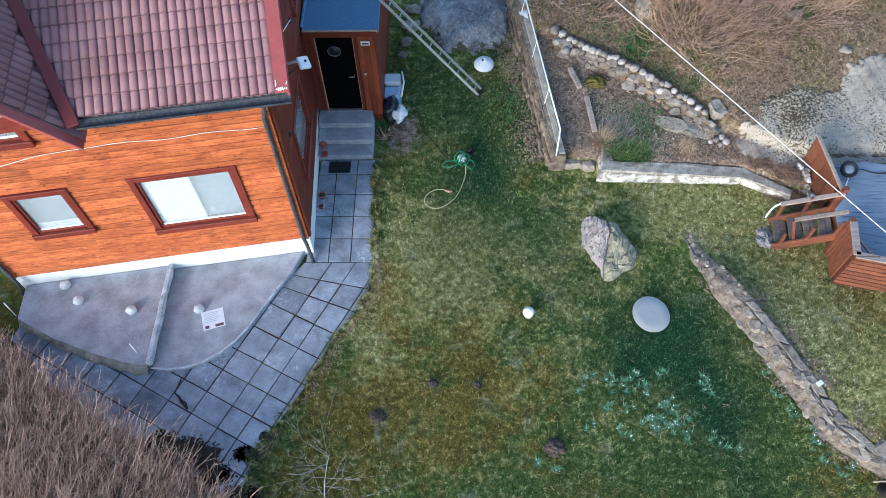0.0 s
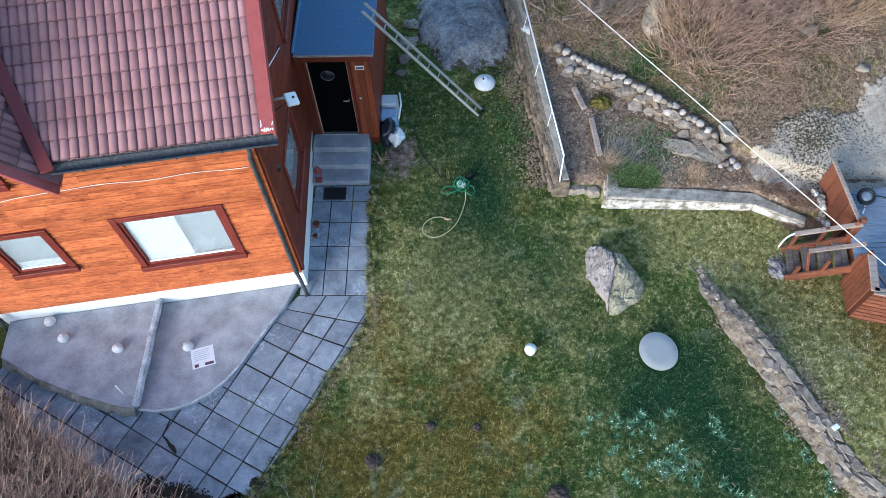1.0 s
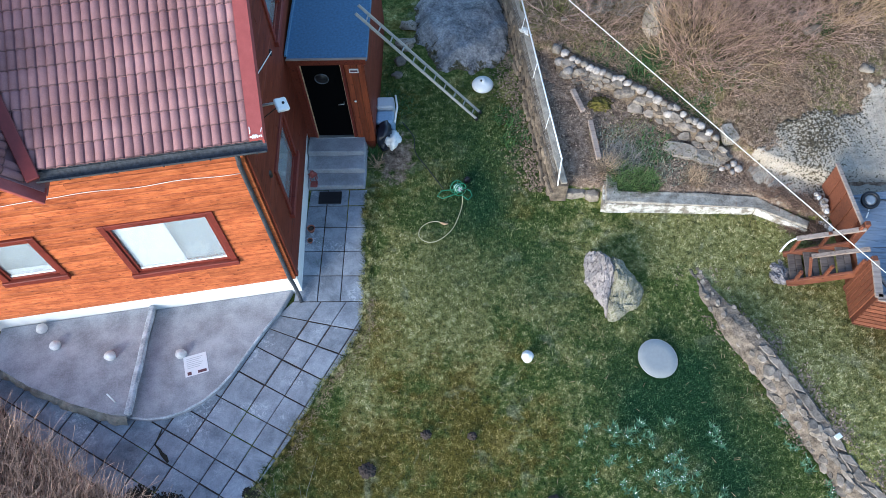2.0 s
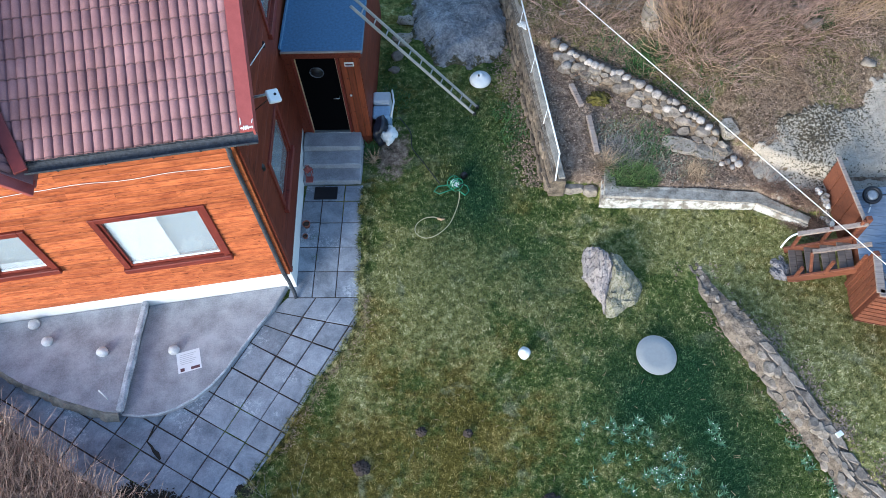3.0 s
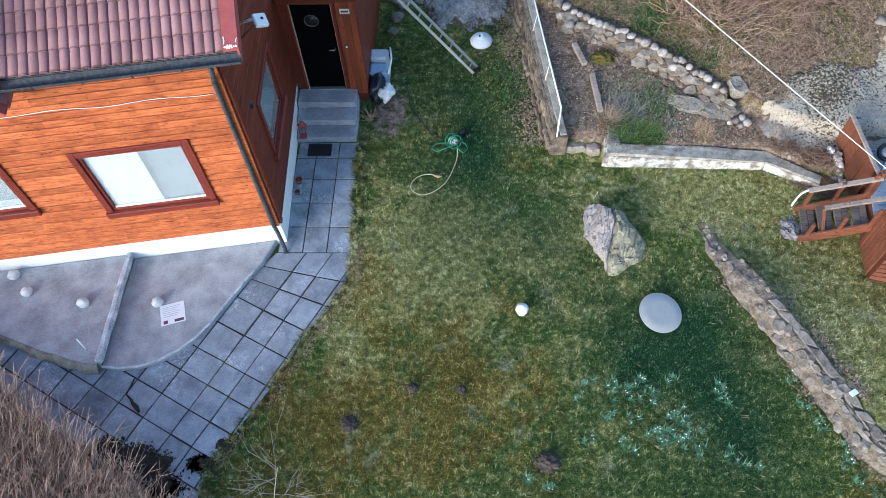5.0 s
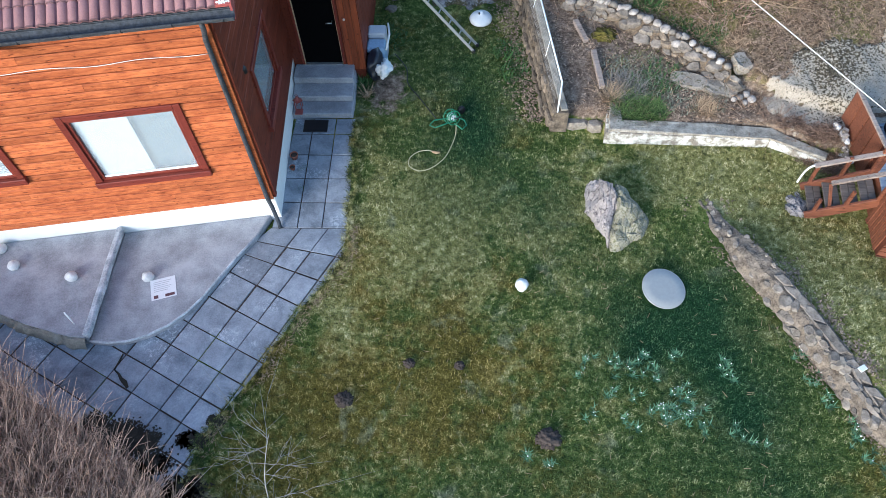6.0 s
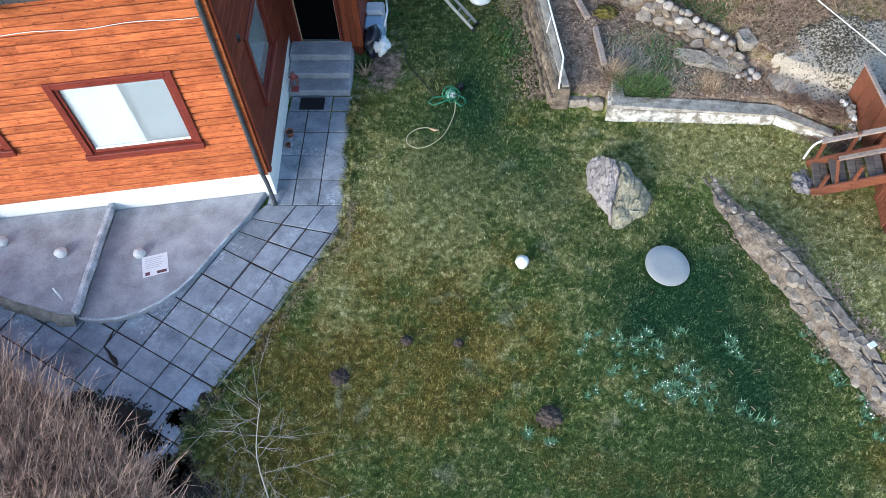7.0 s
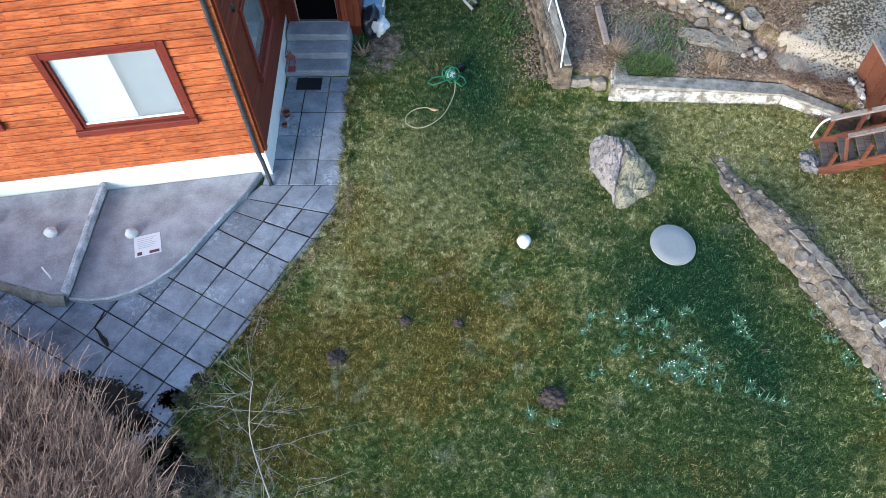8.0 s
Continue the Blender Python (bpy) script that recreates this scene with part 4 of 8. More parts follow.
# steep cross gable
TG = math.atan(GAB_SLOPE)
for sgn in (1, -1):
    x_foot = GAB_R + 0.22 if sgn > 0 else -FRONT_L - 0.22
    bm = bmesh.new()
    zf = roof_z(0) - 0.22 * GAB_SLOPE
    apex = zf + GAB_SLOPE * abs(GAB_MID - x_foot)
    back = 3.2
    ring = [(x_foot, -0.32, zf), (GAB_MID, -0.32, apex), (GAB_MID, back, apex), (x_foot, back if sgn < 0 else 0.25, zf)]
    hi = [bm.verts.new(MF @ Vector(p)) for p in ring]
    lo = [bm.verts.new(MF @ (Vector(p) - Vector((0, 0, 0.1)))) for p in ring]
    bm.faces.new(hi if sgn < 0 else hi[::-1])
    bm.faces.new(lo)
    for i in range(4):
        bm.faces.new((lo[i], lo[(i + 1) % 4], hi[(i + 1) % 4], hi[i]))
    bmesh.ops.recalc_face_normals(bm, faces=bm.faces[:])
    part("gable_roof", bm, M_TILE, roof)
    # barge board
    a = MF @ Vector((x_foot, -0.36, zf - 0.05))
    b = MF @ Vector((GAB_MID, -0.36, apex - 0.05))
    part("barge_board", beam(bmesh.new(), a, b, 0.045, 0.24, 0.006, up=MF.to_3x3() @ Vector((0, 1, 0))), M_VERGE, roof, "faded red barge board")
for j in range(9):
    s = j * STEP
    x = GAB_R + 0.22 - s * math.cos(TG)
    z = roof_z(0) - 0.22 * GAB_SLOPE + s * math.sin(TG)
    for i in range(17):
        d = -0.3 + 0.25 * i
        if d + 0.1 > (z - roof_z(0)) / SLOPE + 0.1 or x < GAB_MID + 0.1:
            continue
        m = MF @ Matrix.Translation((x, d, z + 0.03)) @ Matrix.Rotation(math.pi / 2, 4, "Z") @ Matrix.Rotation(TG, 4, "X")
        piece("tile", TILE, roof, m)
# valley flashing
v0 = MF @ Vector((GAB_R + 0.2, -0.3, roof_z(-0.3) + 0.1))
v1 = MF @ Vector((GAB_R - 0.352 * 3.3, 3.3, roof_z(3.3) + 0.13))
part("valley_flashing", beam(bmesh.new(), v0, v1, 0.17, 0.05, 0.01), M_VALLEY, roof, "dark red valley flashing")
# verge cap along the gable side
bm = bmesh.new()
for (xa, xb, za, zb) in ((OV_S - 0.16, OV_S + 0.03, 0.05, 0.085), (OV_S, OV_S + 0.03, -0.14, 0.05)):
    ring = [(xa, -OV_F - 0.03), (xb, -OV_F - 0.03), (xb, RIDGE), (xa, RIDGE)]
    lo = [bm.verts.new(MF @ Vector((x, y, roof_z(y) + za))) for x, y in ring]
    hi = [bm.verts.new(MF @ Vector((x, y, roof_z(y) + zb))) for x, y in ring]
    bm.faces.new(hi)
    bm.faces.new(lo[::-1])
    for i in range(4):
        bm.faces.new((lo[i], lo[(i + 1) % 4], hi[(i + 1) % 4], hi[i]))
part("verge_cap", bm, M_VERGE, roof, "faded red verge board with flaking paint")
rng = random.Random(14)
for k in range(12):
    d = -OV_F + (0.0 if k < 6 else rng.uniform(0.02, 0.16))
    x = OV_S - 0.13 + 0.027 * k if k < 6 else OV_S + rng.choice((-0.14, 0.01))
    me = flat_stone(1500 + k, rng.uniform(0.02, 0.07), rng.uniform(0.015, 0.04) if k < 6 else 0.014, 0.006, M_WHITESTONE, 7)
    me.transform(MF @ Matrix.Translation((x, d, roof_z(d) + 0.087)) @ Matrix.Rotation(TH, 4, "X") @ Matrix.Rotation(rng.uniform(-0.4, 0.4), 4, "Z"))
    part("bare_flake", me, None, roof)
# gutter: an open half round
bm = bmesh.new()
gx0, gx1, gy, gzz = GAB_R + 0.22, OV_S + 0.04, -OV_F - 0.1, roof_z(-OV_F) - 0.005
prof = [(gy + 0.085 * math.cos(a), gzz + 0.085 * math.sin(a)) for a in np.linspace(math.pi, 2 * math.pi, 9)]
prof += [(gy + 0.076 * math.cos(a), gzz + 0.076 * math.sin(a)) for a in np.linspace(2 * math.pi, math.pi, 9)]
ends = [[bm.verts.new(MF @ Vector((x, y, z))) for y, z in prof] for x in (gx0, gx1)]
for i in range(len(prof)):
    j = (i + 1) % len(prof)
    bm.faces.new((ends[0][i], ends[0][j], ends[1][j], ends[1][i]))
for e in ends:
    for i in range(8):
        bm.faces.new((e[i], e[i + 1], e[16 - i], e[17 - i])) if i < 8 and 16 - i > i + 1 else None
gut = part("gutter", bm, M_GUTTER, house, "black half-round gutter")
part("fascia", new_box(GAB_R + 0.2, OV_S, -OV_F - 0.008, -OV_F + 0.03, roof_z(-OV_F) - 0.2, roof_z(-OV_F) + 0.005, MF), M_GUTTER, roof, "black fascia board")
for i in range(5):
    x = gx0 + 0.4 + i * 0.6
    part("gutter_bracket", tube(bmesh.new(), [MF @ Vector((x, gy + 0.09 * math.cos(a), gzz + 0.09 * math.sin(a))) for a in np.linspace(math.pi, 2 * math.pi, 7)], 0.008, 5), M_GUTTER, gut)
pipe = [(-0.02, gy, gzz - 0.06), (-0.02, gy, gzz - 0.2), (-0.09, -0.07, gzz - 0.5), (-0.09, -0.07, 0.75), (-0.06, -0.09, 0.5), (-0.04, -0.12, 0.1), (-0.02, -0.22, 0.04)]
part("downpipe", tube(bmesh.new(), [MF @ Vector(p) for p in pipe], 0.035, 10), M_GUTTER, house, "black downpipe at the corner")
pipe = [(-FRONT_L + 0.06, -0.08, 3.9), (-FRONT_L + 0.06, -0.08, 0.5), (-FRONT_L + 0.03, -0.2, 0.05)]
part("downpipe", tube(bmesh.new(), [MF @ Vector(p) for p in pipe], 0.035, 10), M_GUTTER, house, "black downpipe at the corner")
# loose cable across the front
pts = [MF @ Vector((x, -0.045, 3.84 + 0.02 * math.sin(x * 5) + 0.014 * x * x * 0.3 - (0.26 if x < -2.9 else 0) * min(1, (-2.9 - x) / 1.5 if x < -2.9 else 0))) for x in np.linspace(-5.3, -0.12, 34)]
part("cable", tube(bmesh.new(), pts, 0.005, 5), M_WIRE, wall_f, "white cable stapled along the boards")
# soffit lamp on the gable wall
lamp = thing("floodlight", (-2.25, 7.4, 4.0), "white square floodlight on a short arm under the eaves", "lamp")
LP = Vector((-1.66, 7.2, 4.4))
part("arm", tube(bmesh.new(), [(-2.28, 7.42, 4.15), (-2.1, 7.34, 4.2), LP + Vector((-0.1, 0.05, -0.02))], 0.02, 8), M_ALU, lamp)
part("wall_plate", new_box(-2.29, -2.235, 7.34, 7.5, 4.07, 4.23, None, 0.006), M_BLACK, lamp)
hm = Matrix.Translation(LP) @ pose(0, 0, 0, 20, 18, 32)
head = part("head", new_box(-0.09, 0.09, -0.1, 0.1, -0.03, 0.03, hm, 0.015), M_WHITE, lamp)
part("sensor", lathe(bmesh.new(), [(0.02, 0), (0.018, 0.012), (0.004, 0.016)], hm @ Matrix.Translation((0.02, 0.01, 0.03)), 12), M_BLACK, head, "small dark sensor dot")
part("cable", tube(bmesh.new(), [(-2.26, 7.4, 4.1), (-2.12, 7.25, 3.95), LP + Vector((-0.06, 0, -0.04))], 0.008, 5), M_BLACK, lamp)

# small fittings on the gable wall
wl = thing("wall_lamp", (-2.27, 7.1, 2.95), "small black lamp on the gable wall", "lamp")
part("bracket", new_box(-2.29, -2.21, 7.07, 7.13, 2.9, 2.98, None, 0.006), M_BLACK, wl)
part("shade", lathe(bmesh.new(), [(0.03, 0.0), (0.05, 0.02), (0.05, 0.1), (0.02, 0.14), (0.004, 0.145)], Matrix.Translation((-2.16, 7.1, 2.86)), 14), M_BLACK, wl)
kn = thing("wall_sensor", (-2.27, 6.86, 2.1), "small white sensor on the gable wall", "sensor")
part("base", new_box(-2.3, -2.225, 6.83, 6.89, 2.07, 2.13, None, 0.006), M_WHITE, kn)
part("dome", lathe(bmesh.new(), [(0.03, 0.0), (0.028, 0.02), (0.012, 0.035), (0.002, 0.037)], Matrix.Translation((-2.225, 6.86, 2.1)) @ Matrix.Rotation(math.pi / 2, 4, "Y"), 14), M_WHITE, kn)
rod = thing("wall_rod", (-2.26, 8.6, 3.6), "thin white rod leaning on the gable wall", "rod")
part("rod", tube(bmesh.new(), [(-2.2, 8.98, 3.62), (-2.19, 8.1, 4.06)], 0.01, 6), M_WHITE, rod)
part("clip", new_box(-2.28, -2.2, 8.94, 9.02, 3.56, 3.64, None, 0.005), M_BLACK, rod)


def crumble(bm, cuts, amount):
    """Cuts a body finer and shifts its points, so that edges look worn."""
    bmesh.ops.triangulate(bm, faces=bm.faces[:])
    bmesh.ops.subdivide_edges(bm, edges=[e for e in bm.edges if e.calc_length() > 0.3], cuts=cuts)
    for v in bm.verts:
        v.co += amount * Vector((noise.noise(v.co * 5), noise.noise(v.co * 5 + Vector((5, 0, 0))), 0.5 * noise.noise(v.co * 5 + Vector((0, 9, 0)))))
    return bm


# ---- porch, door and steps ----
PORCH_Y, PX0, PX1 = 9.82, -2.29, -0.95
porch = thing("porch", (-1.6, PORCH_Y, 0), "brown-stained timber porch with a flat blue-grey felt roof", "porch")
DOOR = (-2.12, -1.3, 0.42, 2.5)
bm = bmesh.new()
for b in ((PX0, DOOR[0], 0.0, 2.7), (DOOR[1], PX1, 0.0, 2.7), (DOOR[0], DOOR[1], DOOR[3], 2.7), (DOOR[0], DOOR[1], 0.0, DOOR[2] - 0.01)):
    box(bm, b[0], b[1], PORCH_Y, PORCH_Y + 0.12, b[2], b[3])
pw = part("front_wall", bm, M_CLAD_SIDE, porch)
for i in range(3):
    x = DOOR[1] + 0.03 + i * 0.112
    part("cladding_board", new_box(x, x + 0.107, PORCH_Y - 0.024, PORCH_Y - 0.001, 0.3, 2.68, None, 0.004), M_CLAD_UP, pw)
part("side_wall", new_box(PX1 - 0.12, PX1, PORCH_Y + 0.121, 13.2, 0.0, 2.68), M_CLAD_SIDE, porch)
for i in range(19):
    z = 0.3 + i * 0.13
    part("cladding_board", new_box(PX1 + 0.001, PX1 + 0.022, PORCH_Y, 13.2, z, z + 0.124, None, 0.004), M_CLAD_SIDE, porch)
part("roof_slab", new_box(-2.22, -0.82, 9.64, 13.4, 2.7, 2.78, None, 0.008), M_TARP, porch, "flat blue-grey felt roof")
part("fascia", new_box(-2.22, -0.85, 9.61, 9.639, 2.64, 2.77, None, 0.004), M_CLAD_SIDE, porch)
part("drip_edge", new_box(-2.22, -0.82, 9.595, 9.639, 2.77, 2.795, None, 0.004), M_OLDWOOD, porch, "pale drip edge")
part("upstand", new_box(-2.25, -2.21, 9.68, 13.4, 2.78, 2.84, None, 0.006), M_TARP, porch)
door = part("door", new_box(DOOR[0] + 0.05, DOOR[1] - 0.05, PORCH_Y + 0.03, PORCH_Y + 0.075, DOOR[2], DOOR[3] - 0.05, None, 0.006), M_DOOR, porch, "black front door with a round window")
for b in ((DOOR[0], DOOR[0] + 0.045, DOOR[2], DOOR[3]), (DOOR[1] - 0.045, DOOR[1], DOOR[2], DOOR[3]), (DOOR[0] + 0.045, DOOR[1] - 0.045, DOOR[3] - 0.045, DOOR[3])):
    part("door_frame", new_box(b[0], b[1], PORCH_Y - 0.03, PORCH_Y + 0.1, b[2], b[3], None, 0.004), M_TRIM, porch)
for x in (DOOR[0] + 0.046, DOOR[1] - 0.054):
    part("weather_strip", new_box(x, x + 0.008, PORCH_Y - 0.02, PORCH_Y + 0.028, DOOR[2], DOOR[3] - 0.05), M_STRAW, porch)
dm = Matrix.Translation((-1.74, PORCH_Y + 0.028, 2.06)) @ Matrix.Rotation(math.pi / 2, 4, "X")
ring = part("round_window", lathe(bmesh.new(), [(0.13, 0.0), (0.13, 0.014), (0.12, 0.02), (0.115, 0.004)], dm, 28), M_RING, door, "dull metal window ring")
part("pane", lathe(bmesh.new(), [(0.115, 0.001), (0.115, 0.006), (0.001, 0.0065)], dm, 24), M_BLACK, door)
part("handle", tube(bmesh.new(), [(-1.42, PORCH_Y + 0.03, 1.42), (-1.42, PORCH_Y - 0.03, 1.42), (-1.53, PORCH_Y - 0.035, 1.42)], 0.012, 8), M_ALU, door, "metal lever handle")
part("threshold", new_box(DOOR[0], DOOR[1], PORCH_Y - 0.04, PORCH_Y + 0.1, DOOR[2] - 0.035, DOOR[2] + 0.012, None, 0.005), M_ALU, porch, "pale metal threshold")
plate = thing("number_plate", (-1.12, PORCH_Y - 0.03, 2.3), "small white plate beside the porch door", "sign")
part("panel", new_box(-1.2, -1.03, PORCH_Y - 0.04, PORCH_Y - 0.025, 2.26, 2.36, None, 0.004), M_WHITE, plate)
part("printed_bar", new_box(-1.18, -1.05, PORCH_Y - 0.043, PORCH_Y - 0.039, 2.29, 2.33), M_INK, plate)
solid("door_bell", lathe(bmesh.new(), [(0.022, 0), (0.022, 0.014), (0.012, 0.02)], Matrix.Translation((-1.19, PORCH_Y - 0.025, 1.5)) @ Matrix.Rotation(math.pi / 2, 4, "X"), 14), M_WHITE, (-1.19, PORCH_Y - 0.025, 1.5), "round white door bell button", "bell")

steps = thing("entrance_steps", (-1.7, 9.2, 0), "worn grey concrete steps up to the porch door", "steps")
for z0, z1, ya, yb in ((0.27, 0.42, 9.44, 9.82), (0.13, 0.27, 9.12, 9.82), (-0.1, 0.13, 8.82, 9.82)):
    part("step", crumble(new_box(-2.27, -1.14 + (0.42 - z1) * 0.05, ya, yb - (0.001 if z1 < 0.4 else 0), z0, z1, None, 0.018), 6, 0.016), M_CONCRETE, steps)
solid("doormat", new_box(-2.03, -1.58, 8.46, 8.75, 0.024, 0.042, None, 0.005), M_BLACK, (-1.8, 8.6, 0.024), "black rubber doormat on the slabs", "doormat")
lantern = thing("lantern", (-2.13, 8.94, 0.13), "small faded red metal lantern on the step", "lantern")
for dx in (-0.055, 0.055):
    for dy in (-0.055, 0.055):
        part("post", new_box(-2.13 + dx - 0.007, -2.13 + dx + 0.007, 8.94 + dy - 0.007, 8.94 + dy + 0.007, 0.15, 0.36), M_REDMETAL, lantern)
part("base", new_box(-2.2, -2.06, 8.79, 8.93, 0.13, 0.15, None, 0.004), M_REDMETAL, lantern)
part("roof", lathe(bmesh.new(), [(0.1, 0.36), (0.03, 0.43), (0.03, 0.45), (0.004, 0.455)], Matrix.Translation((-2.13, 8.94, 0)), 4), M_REDMETAL, lantern)
part("ring", tube(bmesh.new(), [(-2.13 + 0.03 * math.cos(a), 8.94, 0.475 + 0.03 * math.sin(a)) for a in np.linspace(0, 2 * math.pi, 12, endpoint=False)], 0.005, 5, True), M_REDMETAL, lantern)


def flower_pot(x, y, r, h, label):
    pot = thing("flower_pot", (x, y, 0.022), label, "flower pot", "pots by the house wall")
    part("pot", lathe(bmesh.new(), [(r * 0.7, 0.0), (r * 0.95, h * 0.8), (r * 1.06, h * 0.8), (r * 1.06, h), (r * 0.9, h), (r * 0.86, h * 0.75), (0.01, h * 0.74)], Matrix.Translation((x, y, 0.022)), 20), M_TERRA, pot)
    part("soil", lathe(bmesh.new(), [(r * 0.85, h * 0.76), (r * 0.5, h * 0.8), (0.01, h * 0.8)], Matrix.Translation((x, y, 0.022)), 14), M_SOIL, pot)


flower_pot(-2.1, 7.85, 0.07, 0.11, "small empty terracotta pot beside the wall")
flower_pot(-2.1, 7.6, 0.05, 0.07, "tiny empty terracotta pot beside the wall")

# things kept beside the porch
box_t = thing("storage_box", (-0.74, 10.45, 0), "pale blue and grey plastic boxes stacked by the porch", "storage box")
part("lower_box", new_box(-0.93, -0.58, 10.1, 10.4, 0.0, 0.52, None, 0.03), M_BLUEPL, box_t, "pale blue plastic box")
part("upper_box", new_box(-0.93, -0.58, 10.42, 10.7, 0.0, 0.6, None, 0.03), M_PALEGREY, box_t, "pale grey plastic box")
part("rim", tube(bmesh.new(), [(-0.55, 10.1, 0.5), (-0.5, 10.4, 0.62), (-0.55, 10.72, 0.6)], 0.02, 6), M_WHITE, box_t)
sack_me = rock_mesh("refuse_sack", 4, (0.36, 0.6, 0.6), 0.35, 3, M_DARKBAG, 0.1, 2.2)
sack_me.transform(Matrix.Translation((-0.78, 10.0, 0.26)))
solid("refuse_sack", sack_me, None, (-0.76, 9.92, -0.02), "dark plastic refuse sack by the porch wall", "sack")
bag_me = rock_mesh("carrier_bag", 9, (0.3, 0.36, 0.3), 0.55, 3, M_WHITE, 0.15, 2.6)
bag_me.transform(Matrix.Translation((-0.6, 9.82, 0.3)))
solid("carrier_bag", bag_me, None, (-0.6, 9.82, 0.12), "crumpled white plastic bag lying on the refuse sack", "bag")

# ---- terrace of concrete in front of the house ----
T_HI, T_LO = 0.27, 0.13
front_at = lambda x: CORNER[1] + 0.157 * (x - CORNER[0]) + 0.03
left_out = [(-7.4, front_at(-7.4)), (-7.36, 5.05), (-6.6, 4.66), (-5.8, 4.36), (-5.1, 4.17), (-4.8, 4.14), (-4.78, 5.1), (-4.76, front_at(-4.76))]
bm = prism(bmesh.new(), left_out, -0.1, T_HI, 0.02)
terr_l = solid("upper_terrace", bm, M_CONCRETE, (-6.2, 5.1, 0), "raised concrete terrace with a rough edge below the house", "terrace", "", "structure")
right_out = [(-4.745, front_at(-4.745)), (-4.765, 5.1), (-4.785, 4.145), (-4.5, 4.12), (-4.2, 4.15), (-3.9, 4.26), (-3.62, 4.43), (-3.38, 4.66), (-3.2, 4.9), (-2.98, 5.3), (-2.72, 5.75), (-2.5, 6.08), (-2.32, front_at(-2.32))]
bm = prism(bmesh.new(), right_out, -0.1, T_LO, 0.015)
terr_r = solid("lower_terrace", bm, M_CONCRETE, (-3.8, 5.2, 0), "grey concrete terrace with a curved edge", "terrace", "", "structure")
bm = bmesh.new()
beam(bm, (-4.75, front_at(-4.75) - 0.02, T_HI + 0.0), (-4.78, 4.16, T_HI + 0.0), 0.1, 0.12, 0.02)
bm = crumble(bm, 8, 0.022)
part("kerb", bm, M_KERB, terr_l, "worn kerb between the two levels")
bm = bmesh.new()
prev = None
for i in range(141):
    u = 4.0 * i / 140
    k = min(3, int(u))
    x, y = (left_out[1 + k][c] + (left_out[2 + k][c] - left_out[1 + k][c]) * (u - k) for c in (0, 1))
    sec = []
    for z, o in ((-0.1, 0.1), (0.06, 0.075), (0.16, 0.05), (T_HI - 0.03, 0.02), (T_HI - 0.045, -0.03)):
        w = noise.noise((x * 3.1, y * 3.1, z * 5)) * 0.05 + noise.noise((x * 9, y * 9, z * 11)) * 0.045
        sec.append(bm.verts.new((x - 0.35 * (o + w), y - (o + w), z + 0.3 * w)))
    if prev:
        for a in range(4):
            bm.faces.new((prev[a], sec[a], sec[a + 1], prev[a + 1]))
    prev = sec
bmesh.ops.recalc_face_normals(bm, faces=bm.faces[:])
part("rough_face", bm, M_ROUGHCAST, terr_l, "rough stone face of the terrace edge")
part("edge_lip", tube(bmesh.new(), [(x, y + 0.008, T_LO - 0.012) for x, y in right_out[2:-1]], 0.02, 8), M_KERB, terr_r, "worn pale lip of the curved edge")
rng = random.Random(8)
for i, (x, y, z, s) in enumerate(((-6.63, 5.7, T_HI, 0.2), (-6.3, 5.38, T_HI, 0.19), (-5.29, 5.18, T_HI, 0.2), (-4.12, 5.27, T_LO, 0.19))):
    me = rock_mesh("round_stone", 20 + i, (s, s * 0.92, s * 0.8), 0.14, 3, M_BEACH, 0.12)
    me.transform(Matrix.Translation((x, y, z + s * 0.29)))
    solid("round_stone", me, None, (x, y, z), "pale rounded beach stone on the concrete terrace", "stone", "stones on the terrace")
sheet = thing("paper_sheet", (-3.85, 5.1, T_LO), "white printed sheet lying on the terrace", "paper")
pm = Matrix.Translation((-3.84, 5.09, T_LO + 0.006)) @ Matrix.Rotation(radians(17), 4, "Z")
part("sheet", new_box(-0.2, 0.2, -0.19, 0.19, -0.004, 0.0, pm), M_PAPER, sheet)
part("printed_bar", new_box(0.02, 0.17, -0.17, -0.12, 0.0005, 0.002, pm), M_INK, sheet)
part("printed_bar", new_box(-0.16, -0.09, -0.17, -0.11, 0.0005, 0.002, pm), M_INK, sheet)
for i in range(6):
    part("printed_bar", new_box(-0.15, 0.13 - 0.03 * (i % 3), 0.13 - i * 0.035, 0.14 - i * 0.035, 0.0005, 0.0015, pm), M_GREYINK, sheet)
for x, y, a in ((-5.02, 4.36, 0.5), (-7.42, 5.12, 0.9)):
    solid("metal_stake", tube(bmesh.new(), [(x, y, T_HI - 0.05), (x - 0.08 * a, y + 0.1 * a, T_HI + 0.3)], 0.012, 6), M_WHITE, (x, y, T_HI - 0.05), "thin white metal stake in the terrace edge", "stake")

# ---- overhead cable, disc, stones and the hose on the lawn ----
wire_a, wire_b = Vector((9.0, 1.6, 3.24)), Vector((-1.0, 10.25, 7.02))
pts = []
for i in range(33):
    u = i / 32
    p = wire_a.lerp(wire_b, u)
    p.z -= 0.01 * 4 * u * (1 - u)
    pts.append(p)
solid("overhead_cable", tube(bmesh.new(), pts, 0.0048, 6), M_WIRE, wire_a, "thin white cable strung across the garden", "cable")

